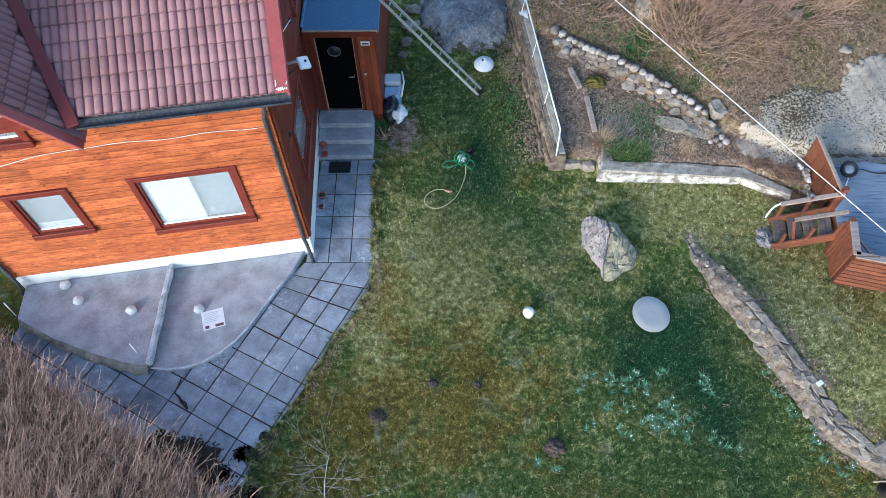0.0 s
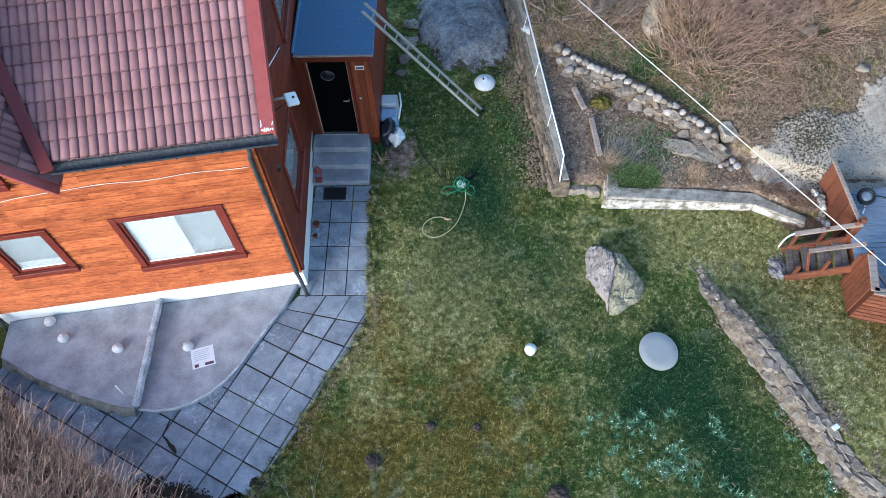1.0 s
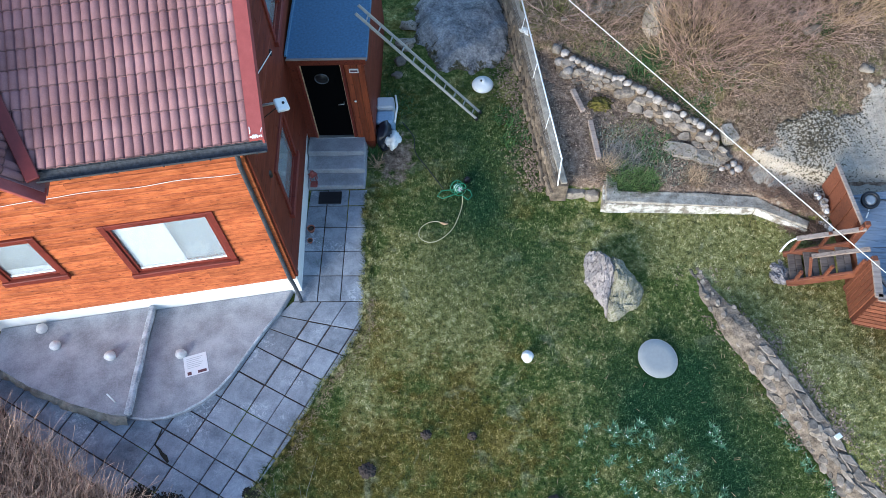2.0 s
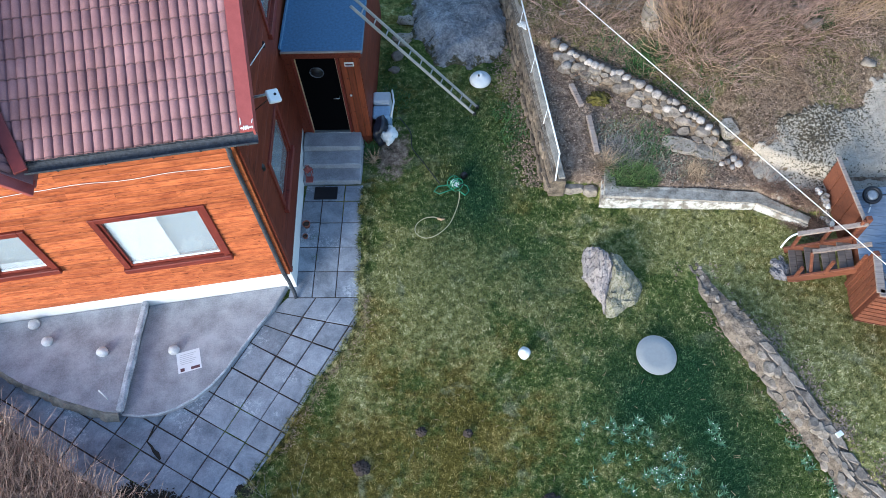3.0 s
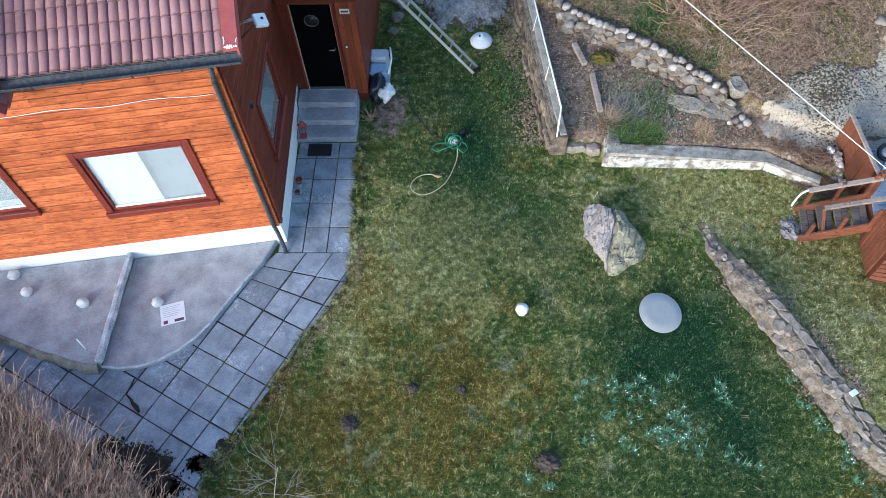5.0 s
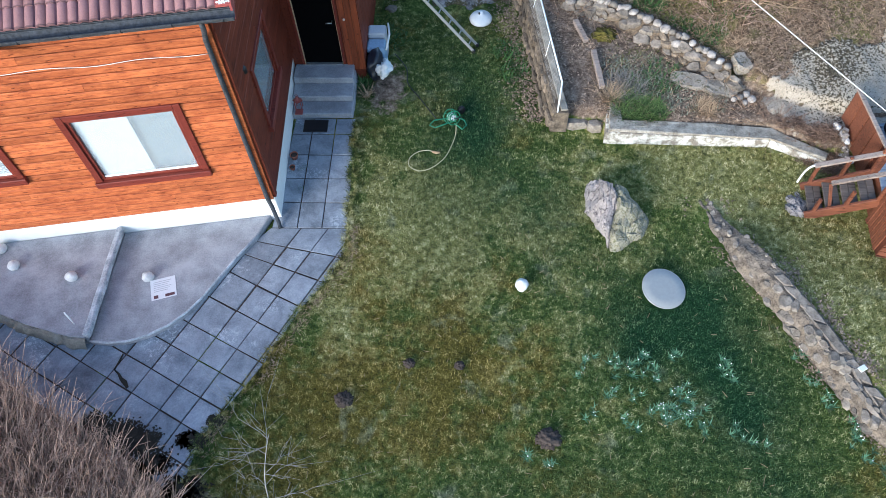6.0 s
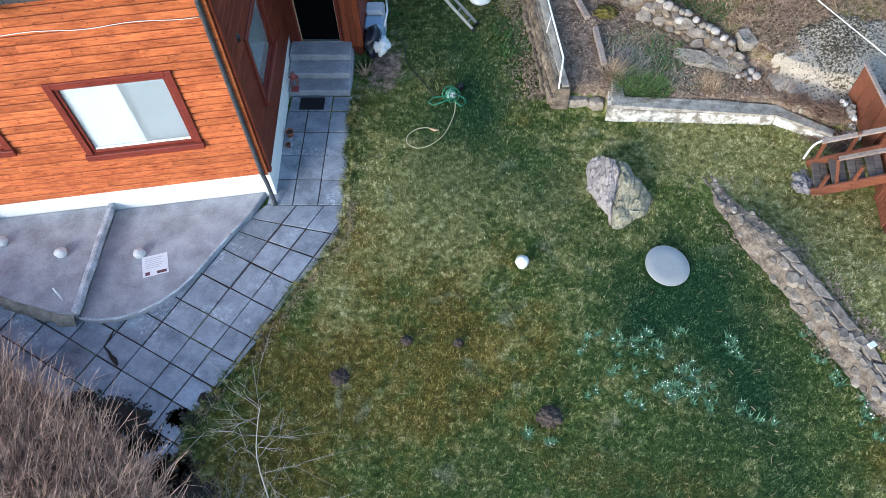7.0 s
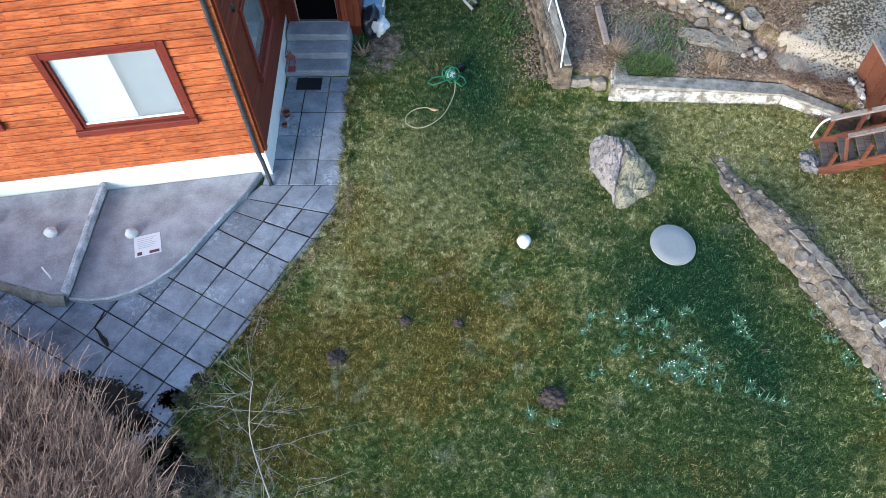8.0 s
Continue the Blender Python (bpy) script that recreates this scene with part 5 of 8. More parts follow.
disc = thing("lawn_disc", (4.12, 5.18, gz(4.12, 5.18)), "round pale grey disc lying slightly tilted on the lawn", "disc")
dm = Matrix.Translation((4.12, 5.18, gz(4.12, 5.18) + 0.05)) @ pose(0, 0, 0, 3, 8, 0)
part("plate", lathe(bmesh.new(), [(0.335, 0.0), (0.345, 0.012), (0.345, 0.034), (0.338, 0.04), (0.2, 0.041), (0.01, 0.042)], dm, 56), M_GALV, disc)
part("rim", tube(bmesh.new(), [dm @ Vector((0.343 * math.cos(a), 0.343 * math.sin(a), 0.034)) for a in np.linspace(0, 2 * math.pi, 56, endpoint=False)], 0.007, 6, True), M_GALV, disc)

me = rock_mesh("white_stone", 41, (0.2, 0.22, 0.24), 0.3, 3, M_WHITESTONE, 0.1)
me.transform(Matrix.Translation((1.9, 5.22, 0.1)))
solid("white_stone", me, None, (1.9, 5.22, 0), "white painted stone on the lawn", "stone")

dome = thing("parasol_base", (1.25, 11.5, 0), "white dome-shaped parasol base on the grass", "parasol base")
part("dome", lathe(bmesh.new(), [(0.225, 0.0), (0.232, 0.03), (0.205, 0.08), (0.13, 0.13), (0.05, 0.165), (0.045, 0.2), (0.02, 0.205)], Matrix.Translation((1.25, 11.48, 0.02)), 32), M_WHITE, dome)
part("screw", lathe(bmesh.new(), [(0.022, 0.0), (0.022, 0.03), (0.008, 0.035)], Matrix.Translation((1.22, 11.45, 0.19)), 10), M_BLACK, dome)

reel = thing("hose_reel", (0.73, 8.72, 0), "green garden hose reel lying on the lawn", "hose reel")
rm = Matrix.Translation((0.72, 8.72, 0.15)) @ pose(0, 0, 0, 62, 10, 28)
for z in (-0.075, 0.075):
    side = part("flange", tube(bmesh.new(), [rm @ Vector((0.13 * math.cos(a), 0.13 * math.sin(a), z)) for a in np.linspace(0, 2 * math.pi, 26, endpoint=False)], 0.009, 6, True), M_GREENPL, reel)
    for k in range(5):
        a = k * 2 * math.pi / 5 + z
        part("spoke", tube(bmesh.new(), [rm @ Vector((0.03 * math.cos(a), 0.03 * math.sin(a), z)), rm @ Vector((0.128 * math.cos(a), 0.128 * math.sin(a), z))], 0.007, 5), M_GREENPL, side)
drum = part("drum", lathe(bmesh.new(), [(0.05, -0.07), (0.05, 0.07)], rm, 20), M_PALEGREY, reel)
for i in range(5):
    z = -0.06 + i * 0.03
    part("hose_coil", tube(bmesh.new(), [rm @ Vector((0.07 * math.cos(a), 0.07 * math.sin(a), z)) for a in np.linspace(0, 2 * math.pi, 24, endpoint=False)], 0.013, 6, True), M_PALEGREY if i % 2 else M_GREENPL, drum)
for side, pts in (("l", [(-0.05, 0.0), (-0.32, 0.02), (-0.4, -0.1), (-0.3, -0.16), (-0.02, -0.1)]), ("r", [(0.06, -0.12), (0.2, -0.2), (0.28, -0.1), (0.24, 0.02), (0.08, 0.05)])):
    part("frame", tube(bmesh.new(), [(0.71 + x, 8.7 + y, 0.06 + 0.08 * (i in (0, 4))) for i, (x, y) in enumerate(pts)], 0.013, 6), M_GREENPL, reel)
part("crank", tube(bmesh.new(), [rm @ Vector((0, 0, 0.09)), rm @ Vector((0, 0, 0.16)), rm @ Vector((0.1, 0.02, 0.17))], 0.012, 6), M_BLACK, reel)
part("wheel", lathe(bmesh.new(), [(0.02, -0.03), (0.07, -0.03), (0.075, 0.0), (0.07, 0.03), (0.02, 0.03)], Matrix.Translation((0.89, 8.95, 0.09)) @ pose(0, 0, 0, 80, 0, 30), 18), M_BLACK, reel)


def smooth_path(ctrl, n):
    """A soft line through control points."""
    ctrl = [Vector(c) for c in ctrl]
    out = []
    for i in range(len(ctrl) - 1):
        p0, p1, p2, p3 = ctrl[max(i - 1, 0)], ctrl[i], ctrl[i + 1], ctrl[min(i + 2, len(ctrl) - 1)]
        for k in range(n):
            t = k / n
            out.append(0.5 * ((2 * p1) + (p2 - p0) * t + (2 * p0 - 5 * p1 + 4 * p2 - p3) * t * t + (3 * p1 - p0 - 3 * p2 + p3) * t ** 3))
    out.append(ctrl[-1])
    return out


hose_pts = smooth_path([(0.8, 8.6, 0.12), (0.79, 8.4, 0.03), (0.72, 8.14, 0.02), (0.6, 7.86, 0.02), (0.38, 7.64, 0.02), (0.16, 7.57, 0.02), (-0.02, 7.68, 0.02), (-0.02, 7.86, 0.02), (0.12, 8.0, 0.02), (0.3, 8.03, 0.03), (0.4, 7.99, 0.03)], 6)
hose = thing("garden_hose", (0.3, 7.8, 0), "thin yellow garden hose curled on the lawn", "hose")
part("hose", tube(bmesh.new(), hose_pts, 0.009, 6), M_HOSE, hose)
part("nozzle", tube(bmesh.new(), [(0.38, 8.0, 0.03), (0.45, 7.97, 0.035), (0.52, 7.98, 0.03)], [0.02, 0.026, 0.014], 8), M_STRAW, hose, "pale hose nozzle")
solid("black_cable", tube(bmesh.new(), smooth_path([(-0.45, 10.5, 0.02), (-0.2, 10.1, 0.02), (-0.15, 9.7, 0.02), (0.1, 9.3, 0.02), (0.42, 8.8, 0.02)], 6), 0.011, 5), M_BLACK, (-0.45, 10.5, 0.0), "thin black hose trailing over the grass", "hose")

# aluminium ladder from the lawn to the porch roof
ladder = thing("ladder", (1.12, 10.6, 0), "long aluminium ladder leaning on the porch roof", "ladder")
lf = (Vector((1.11, 10.56, 0.02)), Vector((1.18, 10.74, 0.02)))
lt = (Vector((-1.0, 10.26, 3.2)), Vector((-0.96, 10.44, 3.22)))
for a, b in zip(lf, lt):
    rail = part("rail", beam(bmesh.new(), a, b, 0.026, 0.052, 0.004), M_GALV, ladder)
    part("foot", new_box(a.x - 0.03, a.x + 0.03, a.y - 0.03, a.y + 0.03, -0.02, 0.06, None, 0.006), M_BLACK, rail, "black rubber foot")
for i in range(11):
    u = (i + 0.6) / 11.4
    part("rung", tube(bmesh.new(), [lf[0].lerp(lt[0], u), lf[1].lerp(lt[1], u)], 0.014, 6), M_GALV, ladder)


# the big boulder on the lawn: a bare half and a lichened half
boulder = thing("boulder", (3.55, 6.75, 0), "large split boulder with a bare pink-grey face and lichen", "boulder")


def hewn(name, outline, apexes, mat, seed):
    """A stone over an outline, drawn up to a ridge and roughened."""
    bm = bmesh.new()
    ring0 = [bm.verts.new((x, y, -0.12)) for x, y in outline]
    faces = []
    cx, cy = sum(a[0] for a in apexes) / len(apexes), sum(a[1] for a in apexes) / len(apexes)
    prev = ring0
    n = len(outline)
    for k in (0.22, 0.45, 0.7, 0.9):
        ring = []
        for x, y in outline:
            a = min(apexes, key=lambda q: (q[0] - x) ** 2 + (q[1] - y) ** 2)
            h = a[2] * (1 - (1 - k) ** 1.35)
            ring.append(bm.verts.new((x + (a[0] - x) * k * 0.9, y + (a[1] - y) * k * 0.9, h)))
        for i in range(n):
            bm.faces.new((prev[i], prev[(i + 1) % n], ring[(i + 1) % n], ring[i]))
        prev = ring
    bm.faces.new(prev)
    bmesh.ops.triangulate(bm, faces=bm.faces[:])
    bmesh.ops.subdivide_edges(bm, edges=bm.edges[:], cuts=3, use_grid_fill=True)
    off = Vector((seed, seed * 2.0, seed * 0.7))
    for v in bm.verts:
        if v.co.z > -0.1:
            q = Vector((noise.noise(v.co * 3 + off), noise.noise(v.co * 3 + off * 2), noise.noise(v.co * 3 - off)))
            v.co += q * 0.07 + Vector((0, 0, 0.06)) * noise.noise(v.co * 9 + off) + 0.03 * Vector((noise.noise(v.co * 19 + off), noise.noise(v.co * 19 - off), noise.noise(v.co * 23 + off)))
    return to_mesh(name, bm, mat)


part("bare_half", hewn("bare_half", [(3.34, 5.9), (3.46, 6.3), (3.64, 6.6), (3.66, 6.9), (3.5, 7.16), (3.3, 7.3), (3.12, 7.36), (3.02, 7.05), (3.0, 6.74), (3.14, 6.54), (3.22, 6.2)], [(3.42, 6.98, 0.46), (3.46, 6.7, 0.44), (3.36, 6.35, 0.26)], M_BOULDER, 3.0), None, boulder, "bare pink-grey rock face")
part("lichened_half", hewn("lichened_half", [(3.36, 5.9), (3.7, 6.0), (3.97, 6.13), (4.12, 6.5), (4.0, 6.8), (3.76, 7.02), (3.52, 7.18), (3.4, 7.0), (3.36, 6.7), (3.32, 6.3)], [(3.56, 6.94, 0.45), (3.58, 6.66, 0.42), (3.5, 6.3, 0.28)], M_BOULDERGREEN, 7.0), None, boulder, "greenish lichened rock")

# molehills
for i, (x, y, s) in enumerate(((-0.77, 3.3, 0.25), (2.21, 2.76, 0.32), (0.17, 3.88, 0.16), (0.93, 3.86, 0.14))):
    me = rock_mesh("molehill", 60 + i, (s, s * 0.85, 0.1 + 0.1 * s), 0.6, 4, M_SOIL, 0.3, 4.2)
    me.transform(Matrix.Translation((x, y, gz(x, y) + 0.02)))
    solid("molehill", me, None, (x, y, gz(x, y) - 0.02), "dark heap of loose soil on the lawn", "molehill", "molehills")


# ---- deck with steps and panels ----
DZ = 0.56
deck = thing("deck", (8.4, 7.0, 0), "raised timber deck with brown board skirting and parapet", "deck")
dk = [(7.59, 5.86), (9.85, 5.3), (11.3, 7.8), (8.6, 8.26), (7.74, 8.14), (7.77, 7.16)]
part("substructure", prism(bmesh.new(), dk, 0.0, DZ - 0.03), M_DECKWOOD, deck)


def inside(px, py, poly):
    c = False
    for (x0, y0), (x1, y1) in zip(poly, poly[1:] + poly[:1]):
        if (y0 > py) != (y1 > py) and px < (x1 - x0) * (py - y0) / (y1 - y0) + x0:
            c = not c
    return c


def clip_cell(subject, cell):
    """The part of an outline that lies in a convex cell."""
    out = list(subject)
    for (ax, ay), (bx, by) in zip(cell, cell[1:] + cell[:1]):
        src, out = out, []
        side = lambda p: (bx - ax) * (p[1] - ay) - (by - ay) * (p[0] - ax)
        for p, q in zip(src, src[1:] + src[:1]):
            sp, sq = side(p), side(q)
            if sp >= 0:
                out.append(p)
            if sp * sq < 0:
                t = sp / (sp - sq)
                out.append((p[0] + (q[0] - p[0]) * t, p[1] + (q[1] - p[1]) * t))
        if len(out) < 3:
            return []
    return out


ca, sn = math.cos(radians(-14)), math.sin(radians(-14))
for j in range(34):
    o = -2.2 + j * 0.145
    cell = [(8.6 + ca * u - sn * v, 7.4 + sn * u + ca * v) for u, v in ((-4, o), (4, o), (4, o + 0.139), (-4, o + 0.139))]
    poly = clip_cell(dk, cell)
    if len(poly) > 2:
        part("deck_board", prism(bmesh.new(), poly, DZ - 0.028, DZ + random.Random(j).uniform(-0.002, 0.002)), M_DECKBOARD, deck, "blue-grey weathered deck boards" if j == 0 else "")


def board_wall(a, b, z0, z1, name, vertical=False, pitch=0.12, thick=0.03):
    """A screen of boards between two plan points."""
    a, b = Vector((*a, 0)), Vector((*b, 0))
    d = (b - a)
    L = d.length
    ang = math.atan2(d.y, d.x)
    m = Matrix.Translation(a) @ Matrix.Rotation(ang, 4, "Z")
    w = part(name, new_box(0, L, 0.0, thick, z0, z1, m), M_DARKWOOD, deck)
    if vertical:
        for i in range(int(L / pitch)):
            part("board", new_box(i * pitch + 0.004, (i + 1) * pitch - 0.02, -0.026, -0.001, z0 - 0.01, z1, m, 0.003), M_DECKWOOD, w)
    else:
        for i in range(int((z1 - z0) / pitch)):
            part("board", new_box(0, L, -0.024, -0.001, z0 + i * pitch + 0.003, z0 + (i + 1) * pitch - 0.02, m, 0.003), M_DECKWOOD, w)
    return w


board_wall((7.67, 6.48), (7.55, 5.82), 0.02, 1.1, "parapet", vertical=True)
board_wall((7.55, 5.815), (9.85, 5.26), 0.02, 1.1, "parapet")
part("cap_rail", beam(bmesh.new(), (7.68, 6.5, 1.12), (7.55, 5.8, 1.12), 0.13, 0.035, 0.006), M_OLDWOOD, deck, "weathered grey cap rail")
part("cap_rail", beam(bmesh.new(), (7.53, 5.81, 1.12), (9.85, 5.24, 1.12), 0.13, 0.035, 0.006), M_OLDWOOD, deck, "weathered grey cap rail")
part("spare_rail", beam(bmesh.new(), (7.8, 6.51, 0.8), (7.93, 5.91, 0.92), 0.06, 0.03, 0.004), M_OLDWOOD, deck)
board_wall((7.64, 8.56), (7.74, 7.24), 0.2, 0.98, "screen_panel", vertical=True, pitch=0.3)
part("panel_cap", beam(bmesh.new(), (7.63, 8.59, 1.0), (7.74, 7.22, 1.0), 0.07, 0.035, 0.005), M_OLDWOOD, deck, "pale cap of the screen panel")
for p in ((7.67, 6.52), (7.74, 7.2)):
    part("post", new_box(p[0] - 0.045, p[0] + 0.045, p[1] - 0.045, p[1] + 0.045, 0, 1.16, None, 0.006), M_DECKWOOD, deck)

stairs = thing("deck_stairs", (7.2, 6.98, 0), "brown timber steps with open treads and a handrail", "stairs")
N_ST = 4
s0, s1 = Vector((6.72, 6.92, 0)), Vector((7.66, 6.85, DZ))
acr = Vector((0.07, 0.62, 0)).normalized() * 0.3
for sg in (-1, 1):
    part("stringer", beam(bmesh.new(), s0 + acr * sg + Vector((-0.05, 0, 0.04)), s1 + acr * sg + Vector((0, 0, -0.03)), 0.045, 0.2, 0.005), M_DECKWOOD, stairs)
for i in range(N_ST):
    u = (i + 0.5) / N_ST
    c = s0.lerp(s1, u)
    m = Matrix.Translation((c.x, c.y, DZ * (i + 1) / (N_ST + 1) + 0.01)) @ Matrix.Rotation(math.atan2(acr.y, acr.x) - math.pi / 2, 4, "Z")
    part("tread", new_box(-0.12, 0.0, -0.28, 0.28, -0.035, 0.0, m, 0.004), M_TREAD, stairs)
    part("tread", new_box(0.008, 0.12, -0.28, 0.28, -0.035, 0.0, m, 0.004), M_TREAD, stairs)
for i, u in enumerate((0.05, 0.5, 0.95)):
    for sg in (-1, 1):
        c = s0.lerp(s1, u) + acr * sg
        hgt = 0.6 if sg > 0 else 0.48
        part("baluster", beam(bmesh.new(), (c.x, c.y, c.z), (c.x, c.y, c.z + hgt), 0.05, 0.05, 0.004), M_DECKWOOD, stairs)
ra, rb = s0 + acr + Vector((-0.02, 0, 0.62)), s1 + acr + Vector((0.05, 0, 0.5))
part("handrail", beam(bmesh.new(), ra, rb, 0.09, 0.04, 0.006), M_OLDWOOD, stairs, "weathered handrail")
rc, rd = s0 + Vector((0.2, 0, 0.62)) - acr * 0.2, s1 - acr * 0.35 + Vector((0.05, 0, 0.5))
part("handrail", beam(bmesh.new(), rc, rd, 0.08, 0.04, 0.006), M_OLDWOOD, stairs, "weathered handrail")
part("brace", beam(bmesh.new(), rc + Vector((0, 0, -0.02)), s0.lerp(s1, 0.3) - acr + Vector((0, 0, 0.05)), 0.05, 0.03, 0.003), M_DECKWOOD, stairs)
part("hoop", tube(bmesh.new(), smooth_path([ra + Vector((0.15, 0.02, 0.0)), ra + Vector((-0.02, 0, 0.0)), ra + Vector((-0.12, -0.02, -0.12)), ra + Vector((-0.15, -0.03, -0.4))], 5), 0.018, 7), M_WHITE, stairs, "bent white plastic pipe")
me = hewn("step_stone", [(6.4, 6.62), (6.62, 6.58), (6.76, 6.72), (6.78, 7.0), (6.66, 7.2), (6.46, 7.18), (6.36, 6.98), (6.33, 6.78)], [(6.56, 6.95, 0.1), (6.58, 6.8, 0.08)], M_BOULDER, 9.0)
me.transform(Matrix.Translation((0, 0, -0.02)))
solid("step_stone", me, None, (6.56, 6.86, -0.06), "flat grey stone at the foot of the deck steps", "stone")

wh = thing("wheel", (8.2, 7.96, DZ), "small black wheel with a pale hub on the deck", "wheel")
wm = Matrix.Translation((8.2, 7.98, DZ + 0.13)) @ pose(0, 0, 0, 25, -12, 0)
part("tyre", tube(bmesh.new(), [wm @ Vector((0.13 * math.cos(a), 0.13 * math.sin(a), 0)) for a in np.linspace(0, 2 * math.pi, 28, endpoint=False)], 0.035, 8, True), M_BLACK, wh)
part("rim", lathe(bmesh.new(), [(0.1, -0.015), (0.1, 0.015), (0.05, 0.025), (0.01, 0.026)], wm, 20), M_ALU, wh)
part("axle", tube(bmesh.new(), [wm @ Vector((0, 0, 0)), wm @ Vector((-0.04, -0.2, -0.06)), (8.1, 7.68, DZ + 0.02)], 0.014, 6), M_WHITE, wh)
solid("deck_cable", tube(bmesh.new(), smooth_path([(8.25, 7.96, DZ + 0.02), (8.5, 8.06, DZ + 0.015), (8.8, 7.96, DZ + 0.015), (9.3, 8.01, DZ + 0.015)], 5), 0.012, 5), M_BLACK, (8.25, 7.96, DZ), "thin dark cable on the deck", "cable")
rub = thing("rubble_heap", (7.55, 7.9, gz(7.55, 7.9)), "white rubble stacked beside the deck panel", "rubble")
rng = random.Random(12)
for i in range(30):
    x, y = 7.47 + 0.006 * i + rng.uniform(-0.045, 0.045), 8.34 - 0.021 * i
    me = block_mesh("stone", 80 + i, (rng.uniform(0.07, 0.14), rng.uniform(0.06, 0.1), 0.06), (M_PEBBLE, M_WHITESTONE, M_PEBBLE, M_STONE)[i % 4], 6)
    me.transform(Matrix.Translation((x, y, gz(x, y) + 0.03 + 0.035 * (i % 3))) @ pose(0, 0, 0, rng.uniform(-25, 25), rng.uniform(-25, 25), rng.uniform(0, 180)))
    part("stone", me, None, rub)

# ---- low whitewashed wall, sill, retaining wall and fence ----


def roughen(bm, cuts, amount):
    bmesh.ops.triangulate(bm, faces=bm.faces[:])
    bmesh.ops.subdivide_edges(bm, edges=[e for e in bm.edges if e.calc_length() > 0.3], cuts=cuts)
    for v in bm.verts:
        v.co += amount * Vector((noise.noise(v.co * 3), noise.noise(v.co * 3 + Vector((5, 0, 0))), noise.noise(v.co * 2.3 + Vector((0, 9, 0)))))
    return bm


gw_top = lambda x, y: 0.35 - 0.045 * (x - 3.5)
gw = thing("garden_wall", (5, 8.3, 0), "low concrete garden wall with flaking white paint", "wall", "", "structure")
ww = [(3.5, 8.25), (6.34, 8.17), (7.22, 7.73), (7.3, 7.86), (6.42, 8.4), (5.2, 8.47), (3.74, 8.46), (3.78, 8.9), (3.58, 8.92)]
part("core", roughen(prism(bmesh.new(), ww, -0.15, gw_top, 0.02), 5, 0.02), M_WALLTOP, gw)
for a, b in (((3.49, 8.225), (5.0, 8.185)), ((5.02, 8.184), (6.33, 8.145)), ((6.35, 8.14), (7.22, 7.7))):
    d = Vector((b[0] - a[0], b[1] - a[1])).normalized()
    o = Vector((-d.y, d.x)) * 0.05
    bm = prism(bmesh.new(), [a, b, (b[0] + o.x, b[1] + o.y), (a[0] + o.x, a[1] + o.y)], -0.1, lambda x, y: gw_top(x, y) - 0.06, 0.01)
    part("painted_face", roughen(bm, 5, 0.016), M_WHITEWASH, gw, "flaking white painted face")
part("painted_end", roughen(prism(bmesh.new(), [(3.46, 8.23), (3.53, 8.24), (3.6, 8.94), (3.53, 8.88)], -0.1, 0.29, 0.01), 4, 0.016), M_WHITEWASH, gw)
sill = thing("stone_sill", (3.05, 8.6, 0), "low stone sill between lawn and planting bed", "sill")
for i, (x, y, sx, sy, rz) in enumerate(((2.92, 8.62, 0.6, 0.2, -3), (3.32, 8.57, 0.3, 0.22, 4))):
    me = block_mesh("stone", 110 + i, (sx, sy, 0.24), M_STONE)
    me.transform(Matrix.Translation((x, y, 0.03)) @ Matrix.Rotation(radians(rz), 4, "Z"))
    part("stone", me, None, sill)

rw = thing("retaining_wall", (2.2, 11, 0), "old stone retaining wall with a concrete top", "wall", "", "structure")
WALL_H = 0.5
bm = bmesh.new()
n = 36
sec_pts = []
for i in range(n):
    y = 8.5 + i * 0.17
    x = fence_x(y)
    w = 0.03 * noise.noise((0.3, y * 2.1, 0))
    h = WALL_H + 0.05 * noise.noise((4.3, y * 1.3, 0)) + 0.02 * (y - 8.5)
    sec_pts.append([bm.verts.new(p) for p in ((x + w - 0.02, y, -0.1), (x + w + 0.03, y, h - 0.05), (x + w + 0.07, y, h), (x + 0.3, y, h + 0.01), (x + 0.3, y, -0.1))])
for a, b in zip(sec_pts, sec_pts[1:]):
    for k in range(4):
        bm.faces.new((a[k], b[k], b[k + 1], a[k + 1]))
bm.faces.new(sec_pts[0])
bm.faces.new(sec_pts[-1][::-1])
bmesh.ops.recalc_face_normals(bm, faces=bm.faces[:])
part("core", bm, M_BROWNSTONE, rw)
bm = bmesh.new()
beam(bm, (fence_x(8.55) + 0.23, 8.55, WALL_H + 0.0), (fence_x(14.5) + 0.23, 14.5, WALL_H + 0.13), 0.13, 0.06, 0.015)
part("coping", roughen(bm, 8, 0.025), M_ROUGHCAST, rw, "weathered concrete coping")


def face_at(y, u):
    """A point on the retaining wall's battered face, from the grass (0) to its top edge (1)."""
    h = WALL_H + 0.05 * noise.noise((4.3, y * 1.3, 0)) + 0.02 * (y - 8.5)
    return Vector((fence_x(y) + 0.03 * noise.noise((0.3, y * 2.1, 0)) - 0.03 + 0.11 * u, y, -0.03 + (h + 0.02) * u))


masonry(face_at, 8.55, 14.3, (0.0, 0.3, 0.64, 1.0), 0.25, (M_BROWNSTONE,), rw, "stone", 21, 0.06, 0.018, 0.13)

